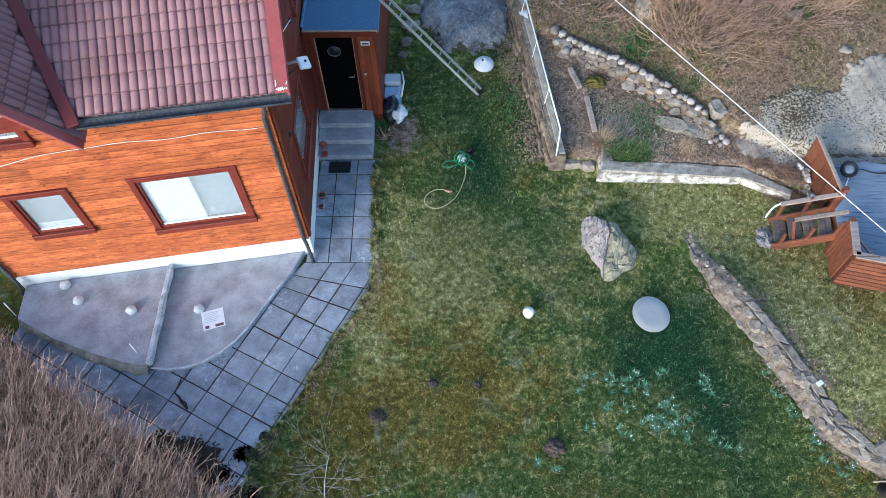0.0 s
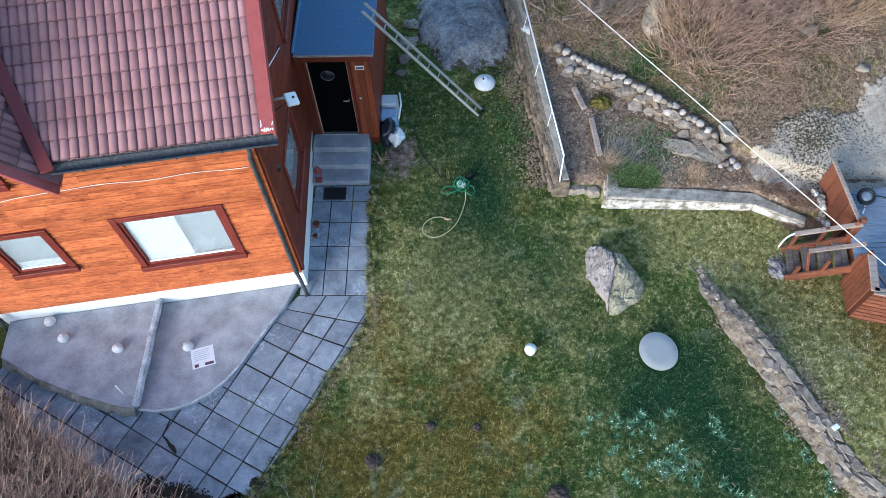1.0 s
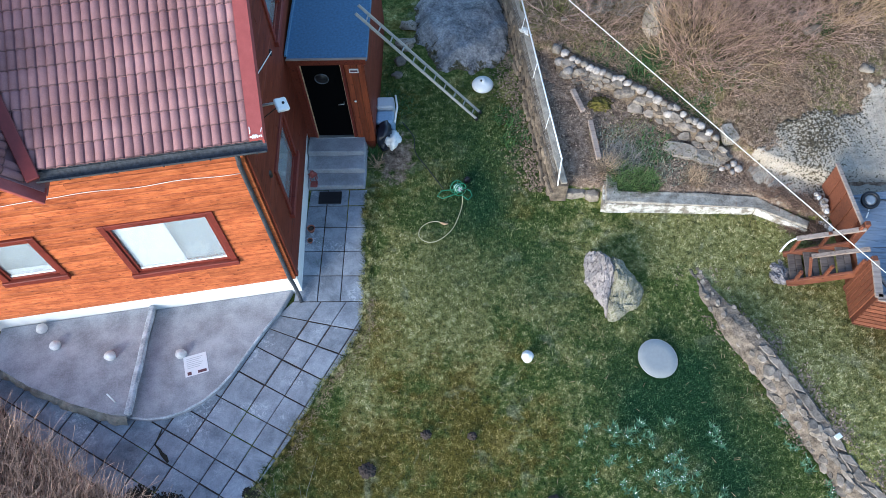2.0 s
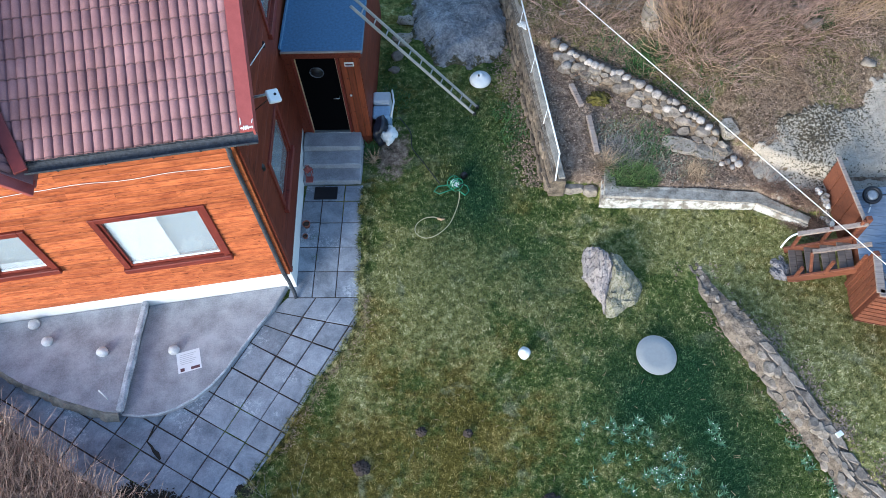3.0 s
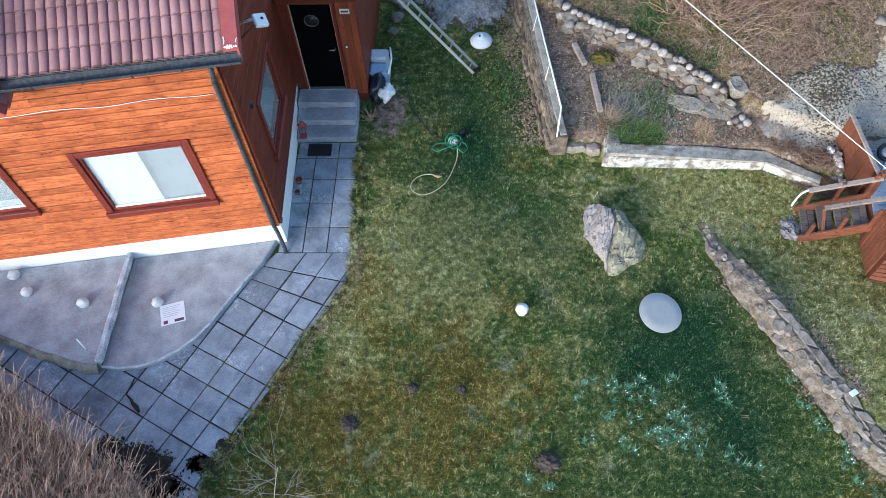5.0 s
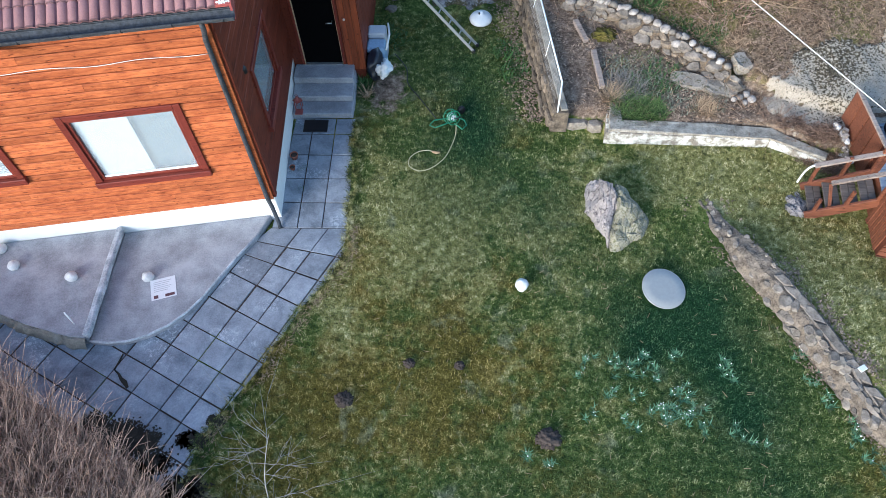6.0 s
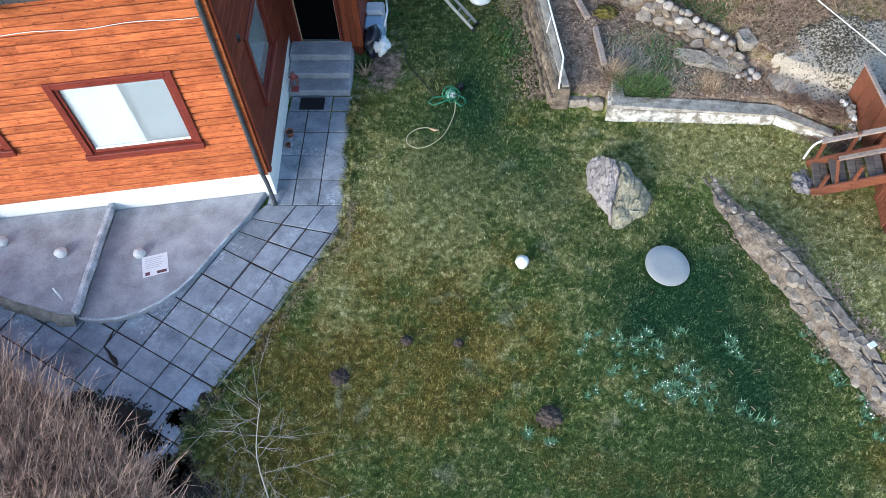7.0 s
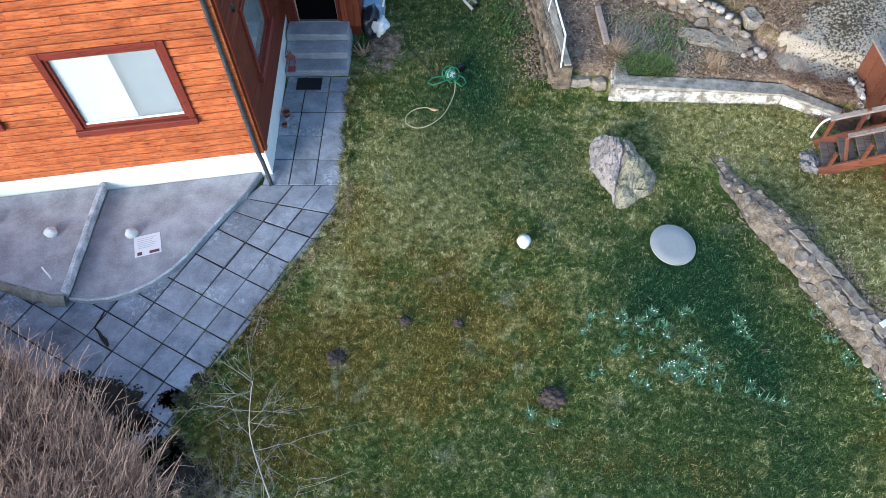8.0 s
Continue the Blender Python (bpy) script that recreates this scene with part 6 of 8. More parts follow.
fence = thing("mesh_fence", (2.6, 8.8, WALL_H), "low wire mesh fence with a white rail on the retaining wall", "fence")
FH = 0.42
ftop = lambda y: Vector((fence_x(y) + 0.2, y, WALL_H + FH + 0.03 * (y - 8.8)))
fbot = lambda y: Vector((fence_x(y) + 0.1, y - 0.12, WALL_H + 0.02 + 0.02 * (y - 8.8)))
part("rail", tube(bmesh.new(), [ftop(8.82), ftop(10.2), ftop(11.6), ftop(13.0), ftop(14.2)], 0.017, 8), M_WHITE, fence, "white painted top rail")
part("end_post", tube(bmesh.new(), [ftop(8.82), Vector((fence_x(8.5) + 0.1, 8.52, WALL_H - 0.02))], 0.016, 8), M_WHITE, fence)
for y in (9.9, 11.2, 12.5, 13.8):
    part("post", tube(bmesh.new(), [ftop(y), ftop(y).lerp(fbot(y), 0.75) + Vector((0, -0.05, 0))], 0.008, 6), M_WHITE, fence)
paths = []
ys = np.arange(8.82, 14.2, 0.075)
for y in ys:
    for sl in (-0.28, 0.28):
        y2 = y + sl
        if 8.78 < y2 < 14.2:
            paths.append(([tuple(ftop(y)), tuple(fbot(y2))], 0.0014, 0.0014))
V, F = tubes_np(paths, 3)
part("wire_mesh", np_mesh("wire_mesh", V, F, M_MESH), None, fence, "dull wire netting", "stuff")

# ---- dry stone wall along the bank ----
sw = thing("bank_wall", (6.3, 4.6, 0), "rustic stone retaining wall along the bank", "wall", "", "structure")
bank_x = lambda y: float(np.interp(y, BANK_Y, BANK_X))


def bank_at(y, u):
    """A point of the bank wall's face and top, from its foot (0) to its back edge (1)."""
    x = bank_x(y)
    k = float(smooth_step(7.1, 5.6, y))
    h, wd = 0.015 + 0.31 * k ** 1.6, 0.1 + 0.17 * k
    prof = ((0.0, -wd, -0.02), (0.3, -wd * 0.66, h * 0.6), (0.55, -wd * 0.25, h - 0.04), (1.0, 0.07 + 0.1 * k, h))
    us = [p[0] for p in prof]
    return Vector((x + float(np.interp(u, us, [p[1] for p in prof])), y, float(np.interp(u, us, [p[2] for p in prof]))))


bm = bmesh.new()
secs = []
for y in np.arange(1.7, 7.12, 0.045):
    sec = [bank_at(y, 0.0) - Vector((0.02, 0, 0.12))]
    for u in np.linspace(0.0, 1.0, 10):
        p = bank_at(y, u)
        q = p * 4.0
        p += Vector((0.06 * noise.noise((1.3, y * 2.3, 0)) * (1 - u) + 0.03 * noise.noise(q * 2), 0, 0.035 * noise.noise(q) + 0.025 * noise.noise(q * 3.1)))
        sec.append(p)
    sec.append(bank_at(y, 1.0) + Vector((0.05, 0, -0.3)))
    secs.append([bm.verts.new(p) for p in sec])
for a, b in zip(secs, secs[1:]):
    for k in range(len(a) - 1):
        bm.faces.new((a[k], a[k + 1], b[k + 1], b[k]))
bm.faces.new(secs[0][::-1])
bm.faces.new(secs[-1])
bmesh.ops.recalc_face_normals(bm, faces=bm.faces[:])
part("core", bm, M_BANKEARTH, sw, "bare stony earth between the stones")
# a broken course of facing stones along the top, rubble sunk in the earth below
masonry(bank_at, 1.75, 5.35, (0.62, 1.0), 0.21, (M_BANKSTONE,), sw, "stone", 31, 0.035, 0.02, 0.13)
masonry(bank_at, 1.75, 4.3, (0.36, 0.62), 0.26, (M_BANKSTONE,), sw, "stone", 35, 0.03, 0.03, 0.13)
rng = random.Random(31)
y, i = 1.8, 0
while y < 6.95:
    high = y > 5.2
    p = bank_at(y, rng.uniform(0.1, 1.0) if high else rng.uniform(0.05, 0.6))
    sz = rng.uniform(0.06, 0.15) if high else rng.uniform(0.1, 0.26)
    me = block_mesh("stone", 1700 + i, (sz * rng.uniform(0.6, 0.9), sz, sz * rng.uniform(0.4, 0.6)), rng.choice((M_BANKSTONE, M_BANKSTONE, M_STONE)), rng.choice((6, 7, 8)))
    me.transform(Matrix.Translation((p.x, p.y, p.z - sz * 0.06)) @ pose(0, 0, 0, rng.uniform(-12, 12), rng.uniform(-40, -8), rng.uniform(-50, 50)))
    part("stone", me, None, sw)
    y += rng.uniform(0.05, 0.22) if high else rng.uniform(0.03, 0.12)
    i += 1
# the rounded foot of the wall, with a dark hollow and a pale pole beyond it
for j, (x, y, sx, sy) in enumerate(((7.9, 2.35, 0.62, 0.5), (7.55, 2.6, 0.5, 0.42), (8.4, 2.2, 0.6, 0.4))):
    me = flat_stone(380 + j, sy, sx, 0.12, M_BANKSTONE, 9)
    me.transform(Matrix.Translation((x, y, 0.3)) @ pose(0, 0, 0, 12, -8, 20 * j))
    part("stone", me, None, sw)
me = rock_mesh("dark_hollow", 390, (0.9, 0.5, 0.1), 0.7, 3, M_DARKSOIL, 0.0, 2.6)
me.transform(Matrix.Translation((7.75, 1.95, 0.12)))
solid("dark_hollow", me, None, (7.75, 1.95, 0.05), "patch of wet black soil below the wall end", "soil")
solid("pale_pole", tube(bmesh.new(), smooth_path([(7.25, 2.18, 0.1), (7.6, 2.14, 0.2), (8.1, 1.9, 0.22)], 4), 0.014, 6), M_OLDWOOD, (7.25, 2.18, 0.08), "pale bent pole lying below the wall end", "pole")
solid("white_tag", new_box(-0.06, 0.06, -0.04, 0.04, 0, 0.02, Matrix.Translation((6.68, 3.74, 0.375)) @ Matrix.Rotation(0.5, 4, "Z"), 0.004), M_WHITE, (6.68, 3.74, 0.375), "small white tag lying on the wall", "tag")

# ---- border of round stones above the bed ----
row_y = lambda x: float(np.interp(x, ROW_X, ROW_Y))
border = thing("stone_border", (4.4, 10.6, gz(4.4, 10.4)), "border of pale round stones on a low stone wall", "stone border")
rng = random.Random(41)
x, i = 2.78, 0
while x < 5.75:
    y = row_y(x)
    s = rng.choice((0.15, 0.17, 0.19, 0.21)) if x < 4.7 else rng.uniform(0.13, 0.17)
    z = gz(x, y - 0.12) + 0.31
    me = rock_mesh("round_stone", 500 + i, (s * rng.uniform(0.95, 1.15), s * rng.uniform(0.9, 1.1), s * 0.75), 0.5, 2, M_PEBBLE if i % 4 else M_STONE)
    me.transform(Matrix.Translation((x, y + rng.uniform(-0.05, 0.05), z + rng.uniform(-0.03, 0.01))))
    part("round_stone", me, None, border)
    x += s * rng.uniform(0.72, 0.8)
    i += 1
for j, (x, dy) in enumerate(((2.85, -0.16), (2.98, -0.2), (3.08, -0.12), (3.22, -0.22), (3.0, -0.32), (3.35, -0.17), (4.9, -0.15), (5.05, -0.1))):
    s = rng.uniform(0.14, 0.22)
    me = rock_mesh("round_stone", 560 + j, (s * 1.15, s * 0.9, s * 0.8), 0.3, 2, M_STONE if j % 2 else M_PEBBLE)
    me.transform(Matrix.Translation((x, row_y(x) + dy, gz(x, row_y(x) + dy - 0.1) + 0.2)))
    part("round_stone", me, None, border)


def border_at(x, u):
    """A point on the low border wall's face, from the bed (0) up to the row of round stones (1)."""
    y = row_y(x) - 0.3 + 0.26 * u
    return Vector((x, y, gz(x, row_y(x) - 0.4) - 0.02 + 0.3 * u ** 0.8))


for c in range(3):
    x, i = 2.85, 0
    while x < 5.75:
        sz = rng.uniform(0.12, 0.3)
        p = border_at(x + sz / 2, 0.12 + 0.3 * c + rng.uniform(-0.1, 0.1))
        if rng.random() < 0.88:
            me = block_mesh("wall_stone", 2000 + 50 * c + i, (sz * 1.15, sz * rng.uniform(0.6, 0.85), sz * rng.uniform(0.5, 0.8)), rng.choice((M_BANKSTONE, M_BANKSTONE, M_STONE, M_BROWNSTONE)), rng.choice((6, 7, 8)))
            me.transform(Matrix.Translation(p) @ Matrix.Rotation(-0.6 + rng.uniform(-0.5, 0.5), 4, "Z") @ pose(0, 0, 0, rng.uniform(10, 40), rng.uniform(-12, 12), 0))
            part("wall_stone", me, None, border)
        x += sz * rng.uniform(0.75, 1.0)
        i += 1
core = bmesh.new()
prev = None
for x in np.arange(2.78, 5.78, 0.1):
    p0, p1 = border_at(x, 0.0), border_at(x, 1.0)
    sec = [core.verts.new(p) for p in (p0 - Vector((0, 0, 0.1)), p0, p1, p1 + Vector((0.05, 0.2, 0)), p1 + Vector((0.05, 0.2, -0.4)))]
    if prev:
        for k in range(4):
            core.faces.new((prev[k], sec[k], sec[k + 1], prev[k + 1]))
    prev = sec
bmesh.ops.recalc_face_normals(core, faces=core.faces[:])
part("core", core, M_SOILCORE, border, "earth between the stones")
# slabs, the rock at the border's end and a few white stones
for i, (x, y, sx, sy, h, rz, white) in enumerate(((5.1, 9.42, 0.66, 0.3, 0.2, -16, 0), (5.62, 9.25, 0.56, 0.34, 0.22, -10, 0), (5.98, 9.62, 0.28, 0.44, 0.36, 12, 0), (5.9, 9.32, 0.4, 0.3, 0.24, 30, 0), (6.05, 9.08, 0.16, 0.14, 0.12, 0, 1), (5.93, 9.02, 0.14, 0.13, 0.12, 40, 1), (6.12, 8.96, 0.17, 0.15, 0.13, 20, 1), (6.0, 8.9, 0.13, 0.11, 0.1, 70, 1), (5.82, 8.98, 0.12, 0.1, 0.1, 10, 1))):
    if white:
        me = rock_mesh("bed_stone", 900 + i, (sx, sy, h), 0.25, 2, M_PEBBLE, 0.1)
    else:
        me = flat_stone(905 + i, sy * 1.1, sx * 1.1, h * 0.45, M_GREYROCK, 12)
    me.transform(Matrix.Translation((x, y, gz(x, y) + (h * 0.3 if white else 0.015))) @ pose(0, 0, 0, 8 - 4 * (i % 3), 5 * (i % 2), rz))
    solid("bed_stone", me, None, (x, y, gz(x, y)), "small white rounded stone lying in the bed" if white else "weathered grey stone lying in the planting bed", "stone", "stones in the bed")
for x0, y0, x1, y1 in ((3.08, 10.9, 3.25, 10.35), (3.37, 10.1, 3.46, 9.2)):
    z0, z1 = gz(x0, y0), gz(x1, y1)
    solid("plank", beam(bmesh.new(), (x0, y0, z0 + 0.05), (x1, y1, z1 + 0.05), 0.1, 0.09, 0.008), M_OLDWOOD, (x0, y0, z0), "grey weathered plank edging in the bed", "plank", "bed edging planks")

# ---- bedrock ----
def outcrop(name, x0, x1, y0, y1, h, mat, label, seed, fall=0.25):
    """A bare dome of rock that rises out of the ground."""
    nx, ny = 90, 90
    X, Y = np.meshgrid(np.linspace(x0, x1, nx), np.linspace(y0, y1, ny))
    U, W = (X - x0) / (x1 - x0) * 2 - 1, (Y - y0) / (y1 - y0) * 2 - 1
    wob = 0.16 * lumps(X, Y, 1.9, seed) + 0.07 * lumps(X, Y, 6.1, seed + 2) + 0.02 * lumps(X, Y, 15.0, seed + 3) + 0.008 * lumps(X, Y, 31.0, seed + 5)
    r = (np.abs(U) ** 2.6 + np.abs(W) ** 2.6) ** (1 / 2.6) + wob
    k = smooth_step(1.0, 1.0 - fall, r)
    Z = ground_z(X, Y) - 0.12 + k * (h + 0.12) + k * (0.06 * lumps(X, Y, 3.1, seed) + 0.03 * lumps(X, Y, 7.7, seed + 1) + 0.015 * lumps(X, Y, 17.0, seed))
    i = (np.arange(ny - 1)[:, None] * nx + np.arange(nx - 1)[None]).ravel()
    me = np_mesh(name, np.stack([X, Y, Z], -1).reshape(-1, 3), np.stack([i, i + 1, i + nx + 1, i + nx], -1), mat, True)
    at = me.attributes.new("earth", "FLOAT", "POINT")
    at.data.foreach_set("value", smooth_step(0.5, 0.92, r).astype(np.float32).ravel())
    cx, cy = (x0 + x1) / 2, (y0 + y1) / 2
    return solid(name, me, None, (cx, cy, gz(cx, cy)), label, "rock", "", "structure")


outcrop("bedrock", -0.5, 2.05, 11.45, 15.6, 0.26, M_DARKROCK, "bare blue-grey bedrock beyond the lawn", 1.0, 0.55)
ROCK_EDGE = [(6.22, 8.95), (6.55, 9.28), (6.84, 9.3), (6.8, 9.88), (7.2, 9.98), (7.65, 10.12), (8.5, 10.05), (8.62, 10.65), (9.1, 10.95), (10.2, 10.9), (13.2, 11.3), (13.2, 7.9), (8.2, 7.8), (7.3, 8.25), (6.75, 8.3), (6.4, 8.5)]


def rock_depth(x, y):
    """How far inside the edge of the pale bedrock a point lies; below zero outside it."""
    x, y = np.asarray(x, float), np.asarray(y, float)
    near, odd = np.full(x.shape, 99.0), np.zeros(x.shape, bool)
    for (ax, ay), (bx, by) in zip(ROCK_EDGE, ROCK_EDGE[1:] + ROCK_EDGE[:1]):
        t = np.clip(((x - ax) * (bx - ax) + (y - ay) * (by - ay)) / ((bx - ax) ** 2 + (by - ay) ** 2), 0, 1)
        near = np.minimum(near, np.hypot(x - ax - t * (bx - ax), y - ay - t * (by - ay)))
        odd ^= ((ay > y) != (by > y)) & (x < (bx - ax) * (y - ay) / (by - ay if by != ay else 1e-9) + ax)
    return np.where(odd, near, -near)


def flush_bedrock():
    """Bare rock that lies flush in the soil, with a ragged edge."""
    nx, ny = 230, 130
    X, Y = np.meshgrid(np.linspace(5.9, 13.3, nx), np.linspace(7.7, 11.5, ny))
    d = rock_depth(X, Y) + 0.11 * lumps(X, Y, 3.7, 4.0) + 0.07 * lumps(X, Y, 9.1, 6.0) + 0.06 * lumps(X, Y, 23.0, 2.0) + 0.04 * lumps(X, Y, 47.0, 9.0)
    k = smooth_step(-0.05, 0.2, d)
    Z = ground_z(X, Y) - 0.05 + 0.075 * k + k * (0.018 * lumps(X, Y, 2.1, 4.0) + 0.014 * lumps(X, Y, 6.3, 5.0) + 0.012 * lumps(X, Y, 15.0, 6.0) + 0.006 * lumps(X, Y, 37.0, 3.0))
    i = (np.arange(ny - 1)[:, None] * nx + np.arange(nx - 1)[None]).ravel()
    me = np_mesh("bedrock", np.stack([X, Y, Z], -1).reshape(-1, 3), np.stack([i, i + 1, i + nx + 1, i + nx], -1), M_ROCK, True)
    rim = smooth_step(0.5, 0.05, d) * smooth_step(9.0, 9.7, Y)
    crowd = 0.32 + 0.5 * np.exp(-(((X - 7.7) / 0.8) ** 2 + ((Y - 9.55) / 0.65) ** 2)) + 0.3 * rim + 0.25 * lumps(X, Y, 2.1, 11.0) + 0.15 * (X > 9)
    for key, val in (("lichen", np.clip(crowd, -0.2, 1.3)), ("earth", smooth_step(0.34, -0.02, d))):
        at = me.attributes.new(key, "FLOAT", "POINT")
        at.data.foreach_set("value", val.astype(np.float32).ravel())
    return solid("bedrock", me, None, (8.0, 9.2, gz(8.0, 9.2)), "pale bare bedrock speckled with dark lichen", "rock", "", "structure")


flush_bedrock()
me = hewn("hill_boulder", [(4.7, 11.95), (4.86, 11.98), (5.02, 12.2), (5.16, 12.42), (5.12, 12.72), (4.8, 12.85), (4.62, 12.6), (4.6, 12.2)], [(4.88, 12.6, 0.46), (4.82, 12.3, 0.34)], M_GREYROCK, 5.0)
me.transform(Matrix.Translation((0, 0, gz(4.88, 12.35))))
solid("hill_boulder", me, None, (4.88, 12.4, gz(4.88, 12.4)), "pale boulder among the dry scrub", "boulder")
rng = random.Random(51)
for i, (x, y, s) in enumerate(((-0.55, 12.2, 0.3), (-0.45, 12.7, 0.4), (-0.6, 11.8, 0.2), (7.72, 12.2, 0.34), (7.9, 11.88, 0.36), (3.0, 12.6, 0.14), (8.75, 10.85, 0.24), (-0.4, 13.3, 0.35))):
    me = rock_mesh("loose_stone", 950 + i, (s * 1.1, s * 0.8, s * 0.6), 0.7, 2, M_GREYROCK if i % 2 else M_STONE)
    me.transform(Matrix.Translation((x, y, gz(x, y) + s * 0.15)))
    solid("loose_stone", me, None, (x, y, gz(x, y)), "loose weathered stone lying on the ground", "stone", "loose stones")

rag = rock_mesh("white_rag", 61, (0.4, 0.18, 0.1), 0.8, 3, M_WHITE, 0.2, 2.4)
rag.transform(Matrix.Translation((2.26, 12.42, WALL_H + 0.12)) @ Matrix.Rotation(-0.5, 4, "Z"))
solid("white_rag", rag, None, (2.26, 12.42, WALL_H + 0.08), "crumpled white plastic on the retaining wall", "plastic")

# ---- planting ----
R = np.random.RandomState(7)


def shrub_paths(cx, cy, n, height, spread, lean, r0, branches=3, curl=0.25, base_spread=0.25):
    """Bare stems from about one root, with side twigs."""
    out = []
    for _ in range(n):
        a = R.uniform(0, 2 * np.pi)
        b = base_spread * np.sqrt(R.rand())
        x0, y0 = cx + b * np.cos(a), cy + b * np.sin(a)
        h = height * R.uniform(0.55, 1.1)
        s = spread * R.uniform(0.2, 1.0)
        t = np.linspace(0, 1, 6)[:, None]
        d = np.array([np.cos(a) * s + lean[0] * h, np.sin(a) * s + lean[1] * h, h])
        w = R.normal(0, curl * 0.12 * h, (6, 3)) * t
        p = np.array([x0, y0, gz(x0, y0) - 0.03]) + d * t + np.array([0, 0, -0.25 * h]) * (t ** 2) * R.rand() + w
        out.append((p, r0 * R.uniform(0.7, 1.2), r0 * 0.25))
        for _ in range(branches):
            k = R.randint(2, 5)
            q = p[k]
            L = h * R.uniform(0.2, 0.5)
            v = d / np.linalg.norm(d) + R.normal(0, 0.55, 3)
            v /= np.linalg.norm(v)
            tt = np.linspace(0, 1, 4)[:, None]
            out.append((q + v * L * tt + R.normal(0, 0.03 * L, (4, 3)) * tt, r0 * 0.5, r0 * 0.18))
    return out


def twig_thing(name, paths, mat, loc, label, category, kind="", group=""):
    V, F = tubes_np(paths, 3)
    return solid(name, np_mesh(name, V, F, mat, True), None, loc, label, category, group, kind)


# hedge of bare brown stems along the slabs
paths = []
hx, hy = np.array((-9.5, -7.6, -6.3, -4.6, -3.6, -2.75)), np.array((5.6, 4.55, 3.7, 2.75, 2.2, 1.35))
for _ in range(4600):
    u = R.rand()
    x = -9.0 + 6.2 * u + R.normal(0, 0.1)
    edge = np.interp(x, hx, hy)
    y = edge - 0.12 - 2.9 * R.rand() ** 1.25
    if x > -2.6 - max(0, 0.4 - (edge - y)) * 0.5:
        continue
    h = R.uniform(0.5, 1.1)
    dirx, diry = 0.42 + R.normal(0, 0.17), 0.2 + R.normal(0, 0.17)
    t = np.linspace(0, 1, 5)[:, None]
    p = np.array([x, y, 0.0]) + np.array([dirx * h, diry * h, h]) * t + R.normal(0, 0.025, (5, 3)) * t
    r0 = R.uniform(0.0035, 0.0085)
    paths.append((p, r0, 0.002))
    for _ in range(3):
        k = R.randint(1, 4)
        v = np.array([dirx, diry, 0.8]) + R.normal(0, 0.5, 3)
        v /= np.linalg.norm(v)
        L = R.uniform(0.12, 0.34)
        tt = np.linspace(0, 1, 3)[:, None]
        paths.append((p[k] + v * L * tt, 0.003, 0.0013))
twig_thing("hedge", paths, M_TWIG, (-6, 2.6, 0), "dense bare brown hedge along the slab path", "hedge", "stuff")

# small bare tree at the lawn's edge
tree = thing("small_tree", (-1.1, 0.9, 0), "small bare grey-twigged tree at the lawn edge", "tree")
trunk = smooth_path([(-1.0, 0.75, 0), (-1.12, 1.0, 0.6), (-1.2, 1.25, 1.15), (-1.28, 1.6, 1.7), (-1.22, 1.85, 2.1), (-1.15, 2.0, 2.35)], 3)
part("trunk", tube(bmesh.new(), trunk, [0.009 * (1 - i / len(trunk)) + 0.0025 for i in range(len(trunk))], 7), M_TREETWIG, tree)
paths = []
for k in range(3, len(trunk) - 1):
    for s in range(2):
        a = R.uniform(0, 2 * np.pi)
        L = R.uniform(0.3, 1.0) * (1 - 0.4 * k / len(trunk))
        v = np.array([np.cos(a), np.sin(a) * 0.8 + 0.1, R.uniform(0.15, 0.5)])
        t = np.linspace(0, 1, 6)[:, None]
        p = np.array(trunk[k]) + v * L * t + R.normal(0, 0.035, (6, 3)) * t
        paths.append((p, 0.0036, 0.0014))
        for _ in range(5):
            j = R.randint(2, 6)
            w = v + R.normal(0, 0.55, 3)
            tt = np.linspace(0, 1, 4)[:, None]
            paths.append((p[j] + w * L * 0.4 * tt, 0.0024, 0.0012))
V, F = tubes_np(paths, 3)
part("branchwork", np_mesh("branchwork", V, F, M_TREETWIG, True), None, tree, "", "stuff")
paths = []
for cx, cy in ((-0.7, 0.75), (-1.6, 0.95), (-0.2, 0.6), (-2.1, 1.35), (0.2, 0.55), (-2.35, 1.1)):
    paths += shrub_paths(cx, cy, 34, 0.7, 0.5, (0.05, 0.1), 0.0036, 4)
twig_thing("undergrowth", paths, M_TWIGGREY, (-1, 0.9, 0), "thin pale undergrowth along the lawn edge", "undergrowth", "stuff")

# scrub on the hillside: several bare shrubs, each its own thing
spots = [(5.6, 11.6, 60, 1.1, 1.0), (6.1, 12.2, 55, 1.2, 1.0), (5.6, 12.05, 40, 1.0, 0.8), (6.6, 11.9, 40, 1.0, 0.8), (7.2, 11.6, 34, 0.8, 0.8), (6.5, 13.0, 45, 1.2, 1.0), (7.7, 12.5, 36, 1.0, 0.9),
         (4.1, 13.0, 30, 0.7, 0.6), (3.6, 12.3, 26, 0.6, 0.7), (8.7, 12.4, 40, 1.0, 0.9), (9.5, 12.8, 40, 1.0, 0.9), (5.6, 13.6, 40, 1.1, 0.9), (8.4, 13.6, 40, 1.1, 0.9)]
spots += [(4.9, 13.75, 40, 0.8, 0.7), (7.2, 13.6, 44, 1.1, 1.0), (9.2, 13.7, 40, 1.0, 1.0), (10.2, 13.2, 40, 1.0, 1.0), (6.9, 12.6, 44, 0.9, 0.9), (3.3, 13.2, 30, 0.7, 0.8), (2.9, 12.7, 24, 0.5, 0.7), (8.1, 11.9, 30, 0.6, 0.8), (5.9, 10.9, 24, 0.6, 0.6)]
